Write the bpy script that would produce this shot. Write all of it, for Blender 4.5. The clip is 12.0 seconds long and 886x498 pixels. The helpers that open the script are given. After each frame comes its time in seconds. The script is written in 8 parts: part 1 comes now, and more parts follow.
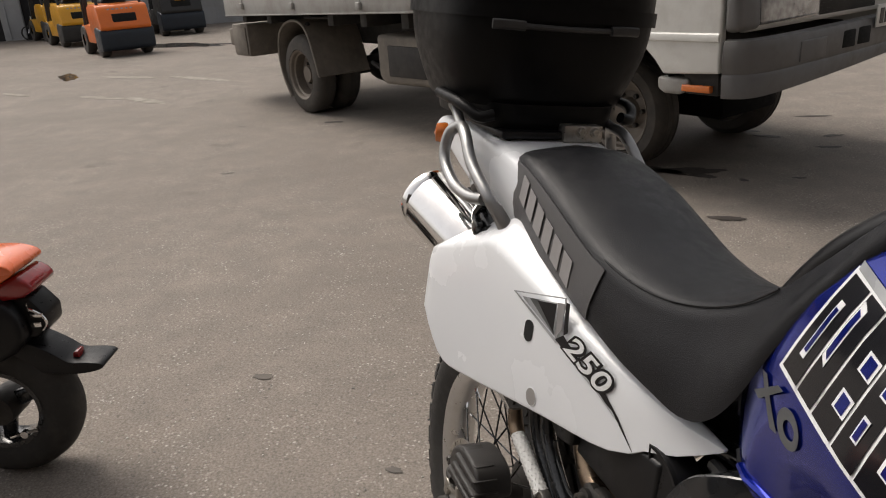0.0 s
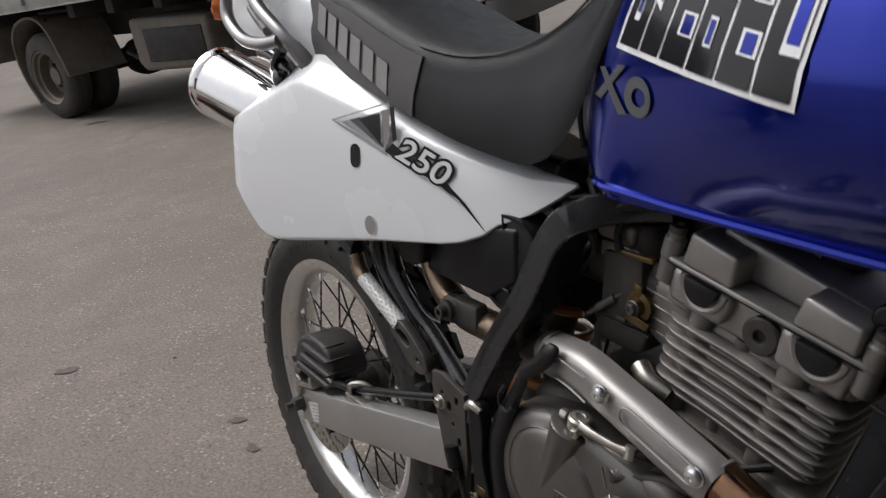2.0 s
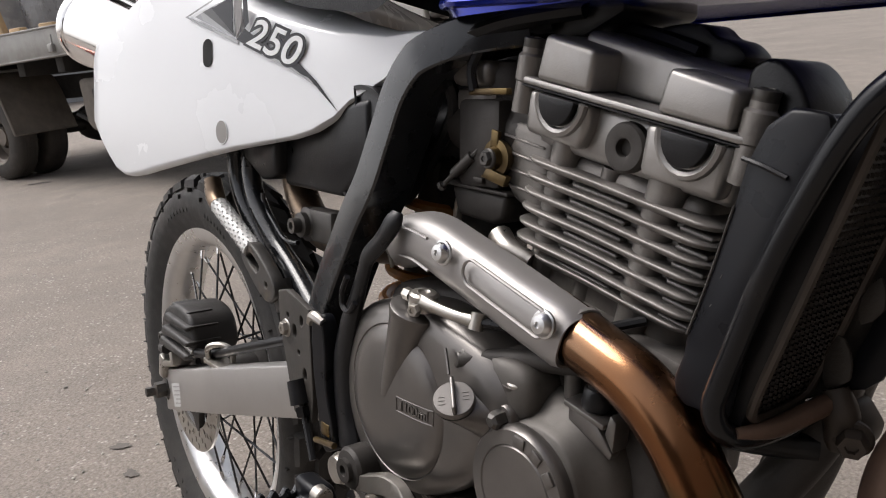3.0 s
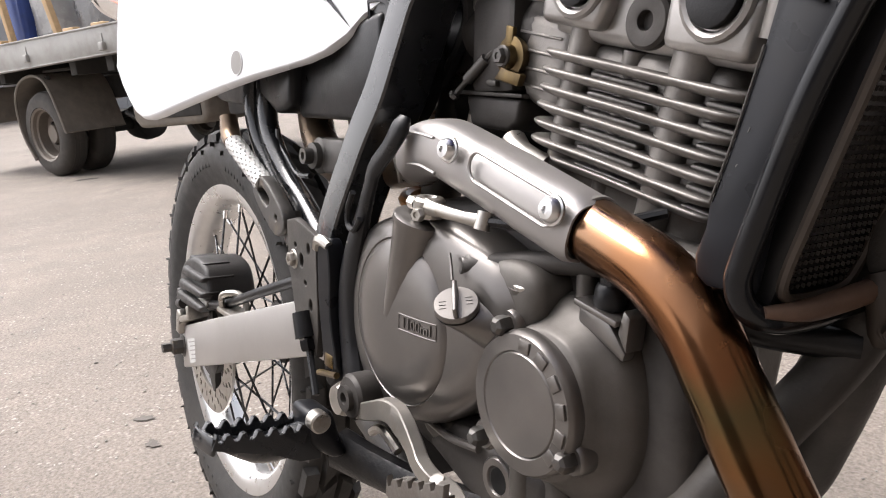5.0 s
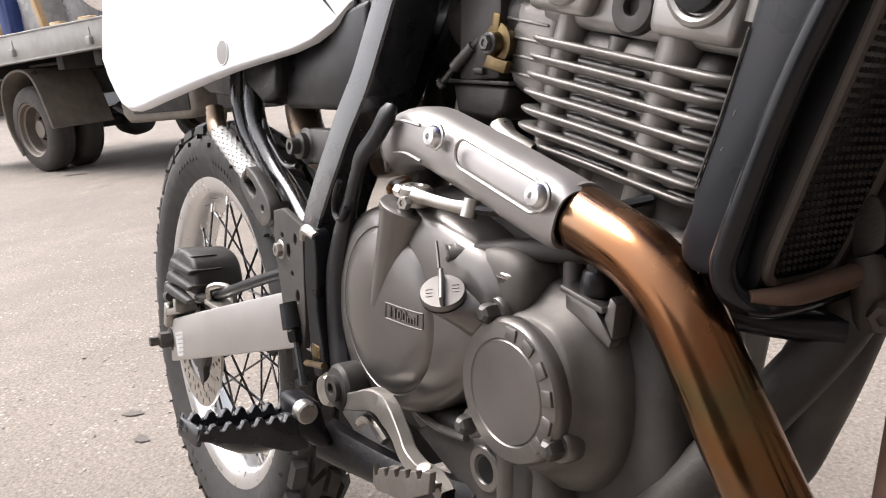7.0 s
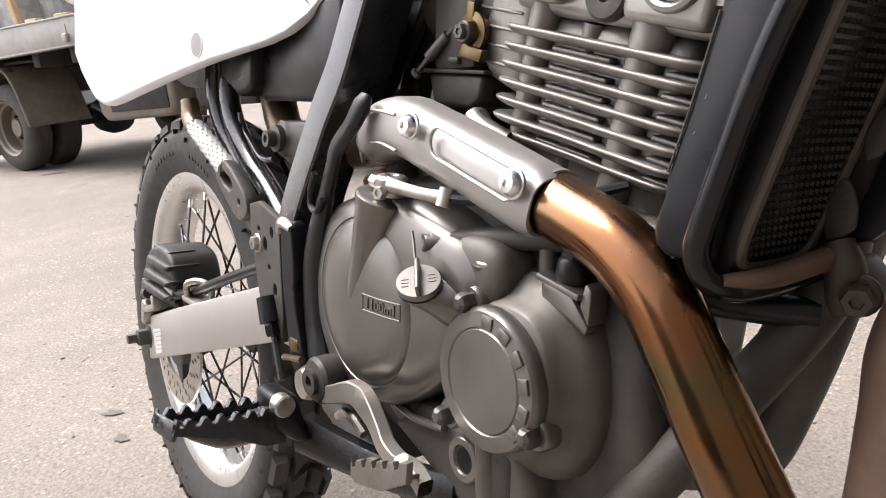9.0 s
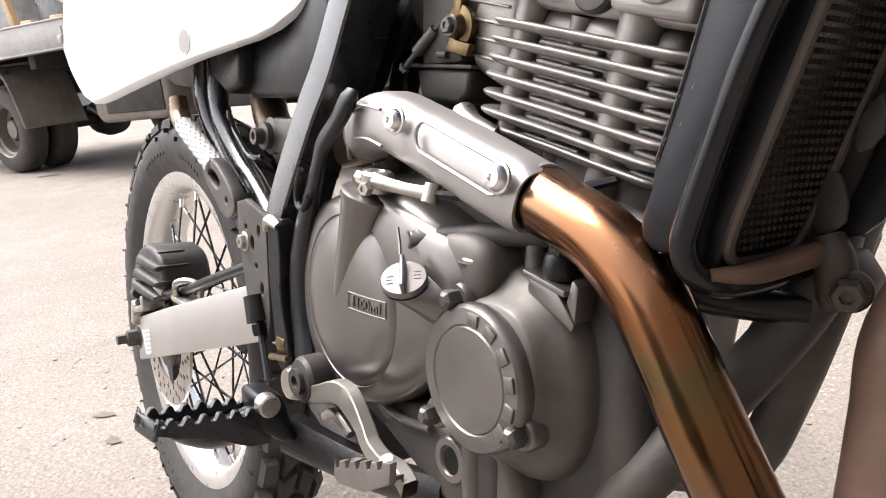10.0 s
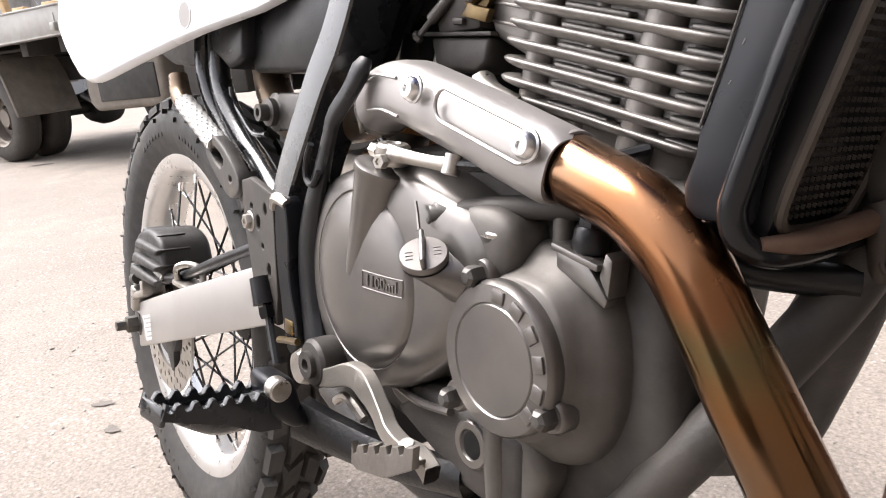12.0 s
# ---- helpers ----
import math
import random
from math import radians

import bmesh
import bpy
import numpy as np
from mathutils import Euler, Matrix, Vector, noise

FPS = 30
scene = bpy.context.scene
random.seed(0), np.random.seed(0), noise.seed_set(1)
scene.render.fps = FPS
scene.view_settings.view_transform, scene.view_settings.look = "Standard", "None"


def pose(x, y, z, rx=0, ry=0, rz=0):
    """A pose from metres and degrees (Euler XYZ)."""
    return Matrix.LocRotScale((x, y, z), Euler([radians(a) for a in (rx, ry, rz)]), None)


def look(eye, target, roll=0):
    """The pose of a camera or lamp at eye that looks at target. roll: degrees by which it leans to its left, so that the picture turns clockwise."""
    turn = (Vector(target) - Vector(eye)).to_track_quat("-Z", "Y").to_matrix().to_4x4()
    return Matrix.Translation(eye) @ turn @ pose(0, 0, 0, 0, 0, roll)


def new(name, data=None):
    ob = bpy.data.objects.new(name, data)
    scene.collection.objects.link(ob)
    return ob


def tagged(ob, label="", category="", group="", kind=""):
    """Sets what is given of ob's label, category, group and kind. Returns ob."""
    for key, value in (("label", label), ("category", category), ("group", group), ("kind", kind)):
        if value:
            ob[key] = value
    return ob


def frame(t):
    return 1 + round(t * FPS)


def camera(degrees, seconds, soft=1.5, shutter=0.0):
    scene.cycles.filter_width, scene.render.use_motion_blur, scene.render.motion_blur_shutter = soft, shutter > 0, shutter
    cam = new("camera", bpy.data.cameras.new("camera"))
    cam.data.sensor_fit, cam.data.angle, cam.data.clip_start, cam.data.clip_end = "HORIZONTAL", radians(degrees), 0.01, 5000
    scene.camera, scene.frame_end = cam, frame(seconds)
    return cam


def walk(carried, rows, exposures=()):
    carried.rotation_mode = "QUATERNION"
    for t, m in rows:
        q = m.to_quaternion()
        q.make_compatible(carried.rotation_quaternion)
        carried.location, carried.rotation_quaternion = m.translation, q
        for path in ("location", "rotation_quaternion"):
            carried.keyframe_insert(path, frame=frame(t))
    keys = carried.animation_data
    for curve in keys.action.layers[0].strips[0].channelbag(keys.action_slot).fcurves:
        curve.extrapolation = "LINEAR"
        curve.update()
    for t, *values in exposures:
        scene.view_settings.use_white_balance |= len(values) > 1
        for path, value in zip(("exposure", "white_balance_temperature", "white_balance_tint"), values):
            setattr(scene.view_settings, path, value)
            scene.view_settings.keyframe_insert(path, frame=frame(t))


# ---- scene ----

cam = camera(60.60, 12.0, soft=1.05, shutter=0.2)
ROWS = [
    (0, 1.1294, -0.3738, 1.2781, 69.42, 3.78, 71.83),
    (0.5, 1.1300, -0.3698, 1.2701, 69.11, 5.85, 71.89),
    (1, 1.1184, -0.3570, 1.2496, 67.91, 9.77, 69.32),
    (1.5, 1.1286, -0.3817, 1.1950, 67.28, 11.14, 62.18),
    (2, 1.1215, -0.4303, 1.0593, 67.06, 8.40, 54.05),
    (2.5, 1.1257, -0.3631, 0.8881, 71.21, 5.53, 52.89),
    (3, 1.1287, -0.3374, 0.8118, 74.11, 6.22, 51.92),
    (3.5, 1.1251, -0.3183, 0.7655, 76.51, 6.81, 54.38),
    (5.5, 1.1236, -0.3138, 0.7235, 75.18, 5.63, 55.19),
    (6, 1.1238, -0.3130, 0.7220, 75.11, 5.64, 55.00),
    (6.5, 1.1238, -0.3124, 0.7208, 75.03, 5.70, 54.78),
    (7, 1.1239, -0.3116, 0.7191, 75.00, 5.75, 54.55),
    (9, 1.1250, -0.3071, 0.7134, 74.62, 5.96, 53.19),
    (9.5, 1.1245, -0.3017, 0.7101, 74.66, 5.97, 53.11),
    (10, 1.1236, -0.2976, 0.7067, 74.81, 5.90, 53.02),
    (10.5, 1.1214, -0.2977, 0.7046, 74.70, 6.08, 52.72),
    (11, 1.1137, -0.2967, 0.7000, 74.74, 5.92, 52.69),
    (11.5, 1.1061, -0.2969, 0.6950, 74.64, 5.73, 52.73),
    (12, 1.0976, -0.2990, 0.6941, 73.93, 6.04, 52.62),
]
EXPOSURES = [(0.0, 0.02, 6850, 12), (1.0, -0.08, 6850, 12), (1.5, -0.14, 6900, 12), (2.0, -0.2, 6350, 12), (2.5, -0.03, 6400, 13), (3.0, 0.4, 6450, 13), (3.5, 0.68, 6450, 14), (5.5, 1.28, 6450, 14), (7.0, 1.3, 6450, 14), (9.0, 1.44, 6450, 14), (10.0, 1.72, 6450, 14), (12.0, 1.76, 6450, 14)]
walk(cam, [(t, pose(x, y, z, rx, ry, rz)) for t, x, y, z, rx, ry, rz in ROWS], EXPOSURES)

# ---- light: a bright overcast sky and a soft sun ----
world = bpy.data.worlds.new("sky")
scene.world = world
world.use_nodes = True
wn = world.node_tree.nodes
wl = world.node_tree.links
sky = wn.new("ShaderNodeTexSky")
sky.sky_type = "NISHITA"
sky.sun_disc = False
sky.sun_elevation = radians(50)
sky.sun_rotation = radians(242)
sky.dust_density = 4.0
sky.air_density = 1.0
grey = wn.new("ShaderNodeHueSaturation")
grey.inputs["Saturation"].default_value = 0.22
wl.new(sky.outputs[0], grey.inputs["Color"])
wl.new(grey.outputs[0], wn["Background"].inputs["Color"])
wn["Background"].inputs["Strength"].default_value = 0.15
sun_data = bpy.data.lights.new("sun", "SUN")
sun_data.energy = 2.0
sun_data.angle = radians(32)
sun_data.color = (1.0, 0.96, 0.9)
sun = new("sun", sun_data)
sun.matrix_world = look((-2.3, -1.2, 4.6), (0, 0, 0))


# ---- materials ----
def material(name, color, rough=0.5, metal=0.0, vary=0.08, scale=40.0, bump=0.0, bump_scale=300.0, coat=0.0, dirt=None, dirt_scale=9.0,
             dirt_low=0.5, dirt_high=0.75, rough_vary=0.1, island=0.0, spec=0.5):
    m = bpy.data.materials.new(name)
    m.use_nodes = True
    n, l = m.node_tree.nodes, m.node_tree.links
    b = n["Principled BSDF"]
    b.inputs["Roughness"].default_value = rough
    b.inputs["Metallic"].default_value = metal
    b.inputs["Coat Weight"].default_value = coat
    b.inputs["Coat Roughness"].default_value = 0.06
    b.inputs["Specular IOR Level"].default_value = spec
    co = n.new("ShaderNodeTexCoord").outputs["Object"]
    small = n.new("ShaderNodeTexNoise")
    small.inputs["Scale"].default_value = scale
    small.inputs["Detail"].default_value = 6.0
    l.new(co, small.inputs["Vector"])
    tone = n.new("ShaderNodeMapRange")
    tone.inputs[1].default_value, tone.inputs[2].default_value = 0.25, 0.75
    tone.inputs[3].default_value, tone.inputs[4].default_value = 1.0 - vary, 1.0 + vary
    l.new(small.outputs["Fac"], tone.inputs[0])
    mul = n.new("ShaderNodeVectorMath")
    mul.operation = "SCALE"
    mul.inputs[0].default_value = color[:3]
    l.new(tone.outputs[0], mul.inputs["Scale"])
    out = mul.outputs[0]
    if island:
        geo = n.new("ShaderNodeNewGeometry")
        r2 = n.new("ShaderNodeMapRange")
        r2.inputs[3].default_value, r2.inputs[4].default_value = 1.0 - island, 1.0 + island
        l.new(geo.outputs["Random Per Island"], r2.inputs[0])
        m2 = n.new("ShaderNodeVectorMath")
        m2.operation = "SCALE"
        l.new(out, m2.inputs[0])
        l.new(r2.outputs[0], m2.inputs["Scale"])
        out = m2.outputs[0]
    if dirt:
        big = n.new("ShaderNodeTexNoise")
        big.inputs["Scale"].default_value = dirt_scale
        big.inputs["Detail"].default_value = 8.0
        big.inputs["Roughness"].default_value = 0.65
        l.new(co, big.inputs["Vector"])
        r3 = n.new("ShaderNodeMapRange")
        r3.inputs[1].default_value, r3.inputs[2].default_value = dirt_low, dirt_high
        l.new(big.outputs["Fac"], r3.inputs[0])
        mix = n.new("ShaderNodeMix")
        mix.data_type = "RGBA"
        l.new(r3.outputs[0], mix.inputs["Factor"])
        l.new(out, mix.inputs["A"])
        mix.inputs["B"].default_value = (*dirt, 1)
        out = mix.outputs["Result"]
    l.new(out, b.inputs["Base Color"])
    r4 = n.new("ShaderNodeMapRange")
    r4.inputs[1].default_value, r4.inputs[2].default_value = 0.3, 0.7
    r4.inputs[3].default_value, r4.inputs[4].default_value = max(0.02, rough - rough_vary), min(1.0, rough + rough_vary)
    l.new(small.outputs["Fac"], r4.inputs[0])
    l.new(r4.outputs[0], b.inputs["Roughness"])
    if bump:
        fine = n.new("ShaderNodeTexNoise")
        fine.inputs["Scale"].default_value = bump_scale
        fine.inputs["Detail"].default_value = 4.0
        l.new(co, fine.inputs["Vector"])
        bp = n.new("ShaderNodeBump")
        bp.inputs["Strength"].default_value = bump
        bp.inputs["Distance"].default_value = 0.004
        l.new(fine.outputs["Fac"], bp.inputs["Height"])
        l.new(bp.outputs[0], b.inputs["Normal"])
    return m


WHITE = material("white_panel_plastic", (0.73, 0.75, 0.775), 0.26, 0.0, 0.02, 6, coat=0.25, rough_vary=0.05)
BLUE = material("blue_tank_paint", (0.003, 0.016, 0.27), 0.20, 0.75, 0.05, 5, coat=0.5, rough_vary=0.03)
BLACK_LEATHER = material("black_seat_vinyl", (0.0100, 0.0104, 0.0125), 0.40, 0.0, 0.2, 60, bump=0.22, bump_scale=800, spec=0.28, dirt=(0.022, 0.021, 0.021), dirt_scale=5, dirt_low=0.5, dirt_high=0.9)
GREY_VINYL = material("grey_seat_vinyl", (0.075, 0.073, 0.075), 0.6, 0.0, 0.1, 60, bump=0.2, bump_scale=500)
PALE_PRINT = material("pale_grey_print", (0.25, 0.24, 0.24), 0.6, 0.0, 0.1, 80)
BLACK_PLASTIC = material("black_plastic", (0.007, 0.007, 0.008), 0.36, 0.0, 0.2, 50, bump=0.06, bump_scale=600, spec=0.3, dirt=(0.016, 0.015, 0.014), dirt_scale=14, dirt_low=0.55, dirt_high=0.9)
CASE_BLACK = material("matt_black_case", (0.005, 0.005, 0.0055), 0.42, 0.0, 0.2, 50, bump=0.05, bump_scale=700, spec=0.14)
PALE_BLACK = material("paler_black_plastic", (0.035, 0.035, 0.036), 0.45, 0.0, 0.2, 50)
BLACK_PAINT = material("black_frame_paint", (0.011, 0.012, 0.014), 0.26, 0.0, 0.15, 40, coat=0.5, dirt=(0.03, 0.036, 0.034), dirt_scale=18, dirt_low=0.6, dirt_high=0.95)
GUARD_BLACK = material("satin_black_guard", (0.0060, 0.0065, 0.0085), 0.34, 0.0, 0.15, 40, spec=0.2, dirt=(0.014, 0.012, 0.010), dirt_scale=14, dirt_low=0.5, dirt_high=0.9)
GUARD_TUBE = material("glossy_black_guard_tube", (0.005, 0.0053, 0.0065), 0.20, 0.0, 0.15, 40, spec=0.3, rough_vary=0.05, dirt=(0.014, 0.012, 0.010), dirt_scale=20, dirt_low=0.55, dirt_high=0.9)
CASE_GREY = material("dark_grey_case", (0.110, 0.102, 0.094), 0.52, 0.45, 0.08, 70, bump=0.04, bump_scale=800, dirt=(0.058, 0.052, 0.046), dirt_scale=14, dirt_low=0.4, dirt_high=0.75)
RAIL = material("satin_silver_rail", (0.33, 0.33, 0.33), 0.34, 0.85, 0.08, 60, rough_vary=0.06)
DIRTY_FRAME = material("dust_coated_frame", (0.030, 0.027, 0.024), 0.6, 0.0, 0.2, 40, bump=0.1, bump_scale=400, dirt=(0.062, 0.053, 0.045), dirt_scale=16, dirt_low=0.4, dirt_high=0.8)
GRIME_BLACK = material("oily_black_bracket", (0.008, 0.008, 0.009), 0.4, 0.0, 0.3, 40, bump=0.15, bump_scale=250, spec=0.35, dirt=(0.03, 0.026, 0.022), dirt_scale=28, dirt_low=0.5, dirt_high=0.8)
DIRTY_BLACK = material("dusty_black_plastic", (0.020, 0.018, 0.017), 0.55, 0.0, 0.2, 50, bump=0.1, bump_scale=400, dirt=(0.030, 0.026, 0.023), dirt_scale=22, dirt_low=0.45, dirt_high=0.85)
RUBBER = material("tyre_rubber", (0.022, 0.021, 0.020), 0.7, 0.0, 0.2, 60, bump=0.15, bump_scale=350, dirt=(0.055, 0.048, 0.042), dirt_scale=12, dirt_low=0.45, dirt_high=0.85)
CHROME = material("polished_steel", (0.82, 0.81, 0.80), 0.10, 1.0, 0.05, 30, rough_vary=0.05)
RIM_ALU = material("rim_aluminium", (0.66, 0.66, 0.66), 0.33, 1.0, 0.06, 50, bump=0.03, bump_scale=700, rough_vary=0.1, dirt=(0.55, 0.54, 0.52), dirt_scale=16, dirt_low=0.5, dirt_high=0.9)
ALU = material("brushed_aluminium", (0.47, 0.46, 0.45), 0.42, 0.9, 0.05, 70, bump=0.03, bump_scale=600, rough_vary=0.04, dirt=(0.41, 0.40, 0.385), dirt_scale=10, dirt_low=0.5, dirt_high=0.9)
SILVER_PAINT = material("silver_painted_case", (0.158, 0.148, 0.140), 0.34, 0.75, 0.05, 90, bump=0.03, bump_scale=900, coat=0.15, dirt=(0.128, 0.119, 0.111), dirt_scale=14, dirt_low=0.4, dirt_high=0.9, rough_vary=0.04)
CAST_ALU = material("cast_cylinder_aluminium", (0.190, 0.178, 0.166), 0.46, 0.6, 0.10, 60, bump=0.07, bump_scale=700, dirt=(0.085, 0.077, 0.069), dirt_scale=22, dirt_low=0.45, dirt_high=0.8)
HEAD_ALU = material("cast_head_aluminium", (0.30, 0.287, 0.275), 0.40, 0.7, 0.08, 60, bump=0.05, bump_scale=800, dirt=(0.20, 0.188, 0.176), dirt_scale=18, dirt_low=0.45, dirt_high=0.85)
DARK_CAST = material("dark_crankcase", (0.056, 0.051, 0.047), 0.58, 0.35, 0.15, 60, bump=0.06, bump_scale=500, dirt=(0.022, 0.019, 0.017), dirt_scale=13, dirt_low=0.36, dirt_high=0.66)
SHIELD = material("satin_silver_shield", (0.32, 0.305, 0.295), 0.42, 0.6, 0.03, 80, bump=0.02, bump_scale=900, rough_vary=0.04)
STEEL = material("zinc_plated_steel", (0.40, 0.38, 0.35), 0.36, 0.9, 0.12, 90, dirt=(0.25, 0.21, 0.16), dirt_scale=60, dirt_low=0.5, dirt_high=0.8)
DARK_STEEL = material("dark_bolt_steel", (0.09, 0.086, 0.082), 0.5, 0.8, 0.15, 90, dirt=(0.20, 0.16, 0.12), dirt_scale=60, dirt_low=0.55, dirt_high=0.85)
TARNISH = material("tarnished_mid_pipe", (0.24, 0.175, 0.12), 0.33, 0.9, 0.2, 40, dirt=(0.10, 0.08, 0.065), dirt_scale=25, dirt_low=0.4, dirt_high=0.75)
BRASS = material("yellow_zinc_plating", (0.15, 0.105, 0.045), 0.36, 0.9, 0.15, 80, dirt=(0.07, 0.052, 0.036), dirt_scale=45, dirt_low=0.4, dirt_high=0.7)
PEDAL = material("worn_cast_pedal", (0.27, 0.255, 0.235), 0.42, 0.8, 0.08, 60, bump=0.06, bump_scale=400, dirt=(0.25, 0.225, 0.195), dirt_scale=30, dirt_low=0.4, dirt_high=0.8)
PAD = material("worn_grey_pad_steel", (0.17, 0.158, 0.145), 0.46, 0.75, 0.12, 70, bump=0.12, bump_scale=300, dirt=(0.12, 0.105, 0.09), dirt_scale=40, dirt_low=0.45, dirt_high=0.75)
TURN_LENS = material("orange_lens", (0.62, 0.16, 0.03), 0.2, 0.0, 0.08, 60, coat=0.6)
SPRING = material("orange_spring_paint", (0.34, 0.13, 0.02), 0.4, 0.0, 0.15, 60, coat=0.3, dirt=(0.10, 0.06, 0.03), dirt_scale=30, dirt_low=0.45, dirt_high=0.8)
COIL = material("white_coated_spring", (0.56, 0.56, 0.55), 0.34, 0.0, 0.06, 90, coat=0.2)
# near-black fill that paints the shade inside holes and openings
HOLE = material("black_hole_shade", (0.006, 0.006, 0.006), 0.9, 0.0, 0.2, 60)
# grey of the label print and of the shade painted into the panel's dimple
RECESS = material("grey_print_and_dimple_shade", (0.27, 0.26, 0.25), 0.5, 0.0, 0.05, 30)
BADGE = material("dark_silver_badge", (0.075, 0.078, 0.080), 0.4, 0.1, 0.3, 40)
GREY_DECAL = material("grey_decal", (0.30, 0.31, 0.32), 0.3, 0.0, 0.35, 14, coat=0.3)
FADED = material("faded_label_print", (0.50, 0.50, 0.49), 0.5, 0.0, 0.15, 60)
BLACK_DECAL = material("black_decal", (0.008, 0.008, 0.010), 0.14, 0.0, 0.1, 30, coat=0.15, spec=0.3, rough_vary=0.03)
WHITE_DECAL = material("white_decal", (0.72, 0.73, 0.74), 0.3, 0.0, 0.03, 30, coat=0.5)
MESH = material("oily_dark_mesh", (0.013, 0.0105, 0.009), 0.5, 0.2, 0.3, 60, spec=0.3, dirt=(0.028, 0.022, 0.017), dirt_scale=25, dirt_low=0.45, dirt_high=0.8)
DARK_TAN = material("rusty_guard_steel", (0.045, 0.034, 0.026), 0.55, 0.2, 0.25, 50, dirt=(0.035, 0.03, 0.025), dirt_scale=30, dirt_low=0.4, dirt_high=0.8)


def pipe_material():
    """Stainless header, straw to copper to violet with heat, along its length."""
    m = material("heat_tinted_header", (0.5, 0.3, 0.16), 0.22, 1.0, 0.08, 25, rough_vary=0.16)
    n, l = m.node_tree.nodes, m.node_tree.links
    b = n["Principled BSDF"]
    co = n.new("ShaderNodeTexCoord").outputs["Object"]
    sep = n.new("ShaderNodeSeparateXYZ")
    l.new(co, sep.inputs[0])
    wob = n.new("ShaderNodeTexNoise")
    wob.inputs["Scale"].default_value = 14.0
    l.new(co, wob.inputs["Vector"])
    add = n.new("ShaderNodeMath")
    add.operation = "MULTIPLY_ADD"
    add.inputs[1].default_value = 0.12
    l.new(wob.outputs["Fac"], add.inputs[0])
    l.new(sep.outputs["Z"], add.inputs[2])
    rng = n.new("ShaderNodeMapRange")
    rng.inputs[1].default_value, rng.inputs[2].default_value = 0.46, 0.68
    l.new(add.outputs[0], rng.inputs[0])
    ramp = n.new("ShaderNodeValToRGB")
    ramp.color_ramp.elements[0].position, ramp.color_ramp.elements[0].color = 0.0, (0.25, 0.15, 0.105, 1)
    ramp.color_ramp.elements[1].position, ramp.color_ramp.elements[1].color = 1.0, (0.25, 0.145, 0.085, 1)
    for p, c in ((0.22, (0.21, 0.105, 0.065, 1)), (0.36, (0.17, 0.115, 0.075, 1)), (0.48, (0.19, 0.095, 0.04, 1)), (0.60, (0.13, 0.095, 0.045, 1)), (0.72, (0.21, 0.092, 0.042, 1)), (0.86, (0.215, 0.098, 0.045, 1))):
        e = ramp.color_ramp.elements.new(p)
        e.color = c
    l.new(rng.outputs[0], ramp.inputs[0])
    l.new(ramp.outputs[0], b.inputs["Base Color"])
    return m


HEADER_PIPE = pipe_material()
RUSTY_PIPE = material("rusty_down_pipe", (0.17, 0.105, 0.075), 0.55, 0.5, 0.2, 30, bump=0.05, bump_scale=300, dirt=(0.09, 0.06, 0.045), dirt_scale=22, dirt_low=0.4, dirt_high=0.75)


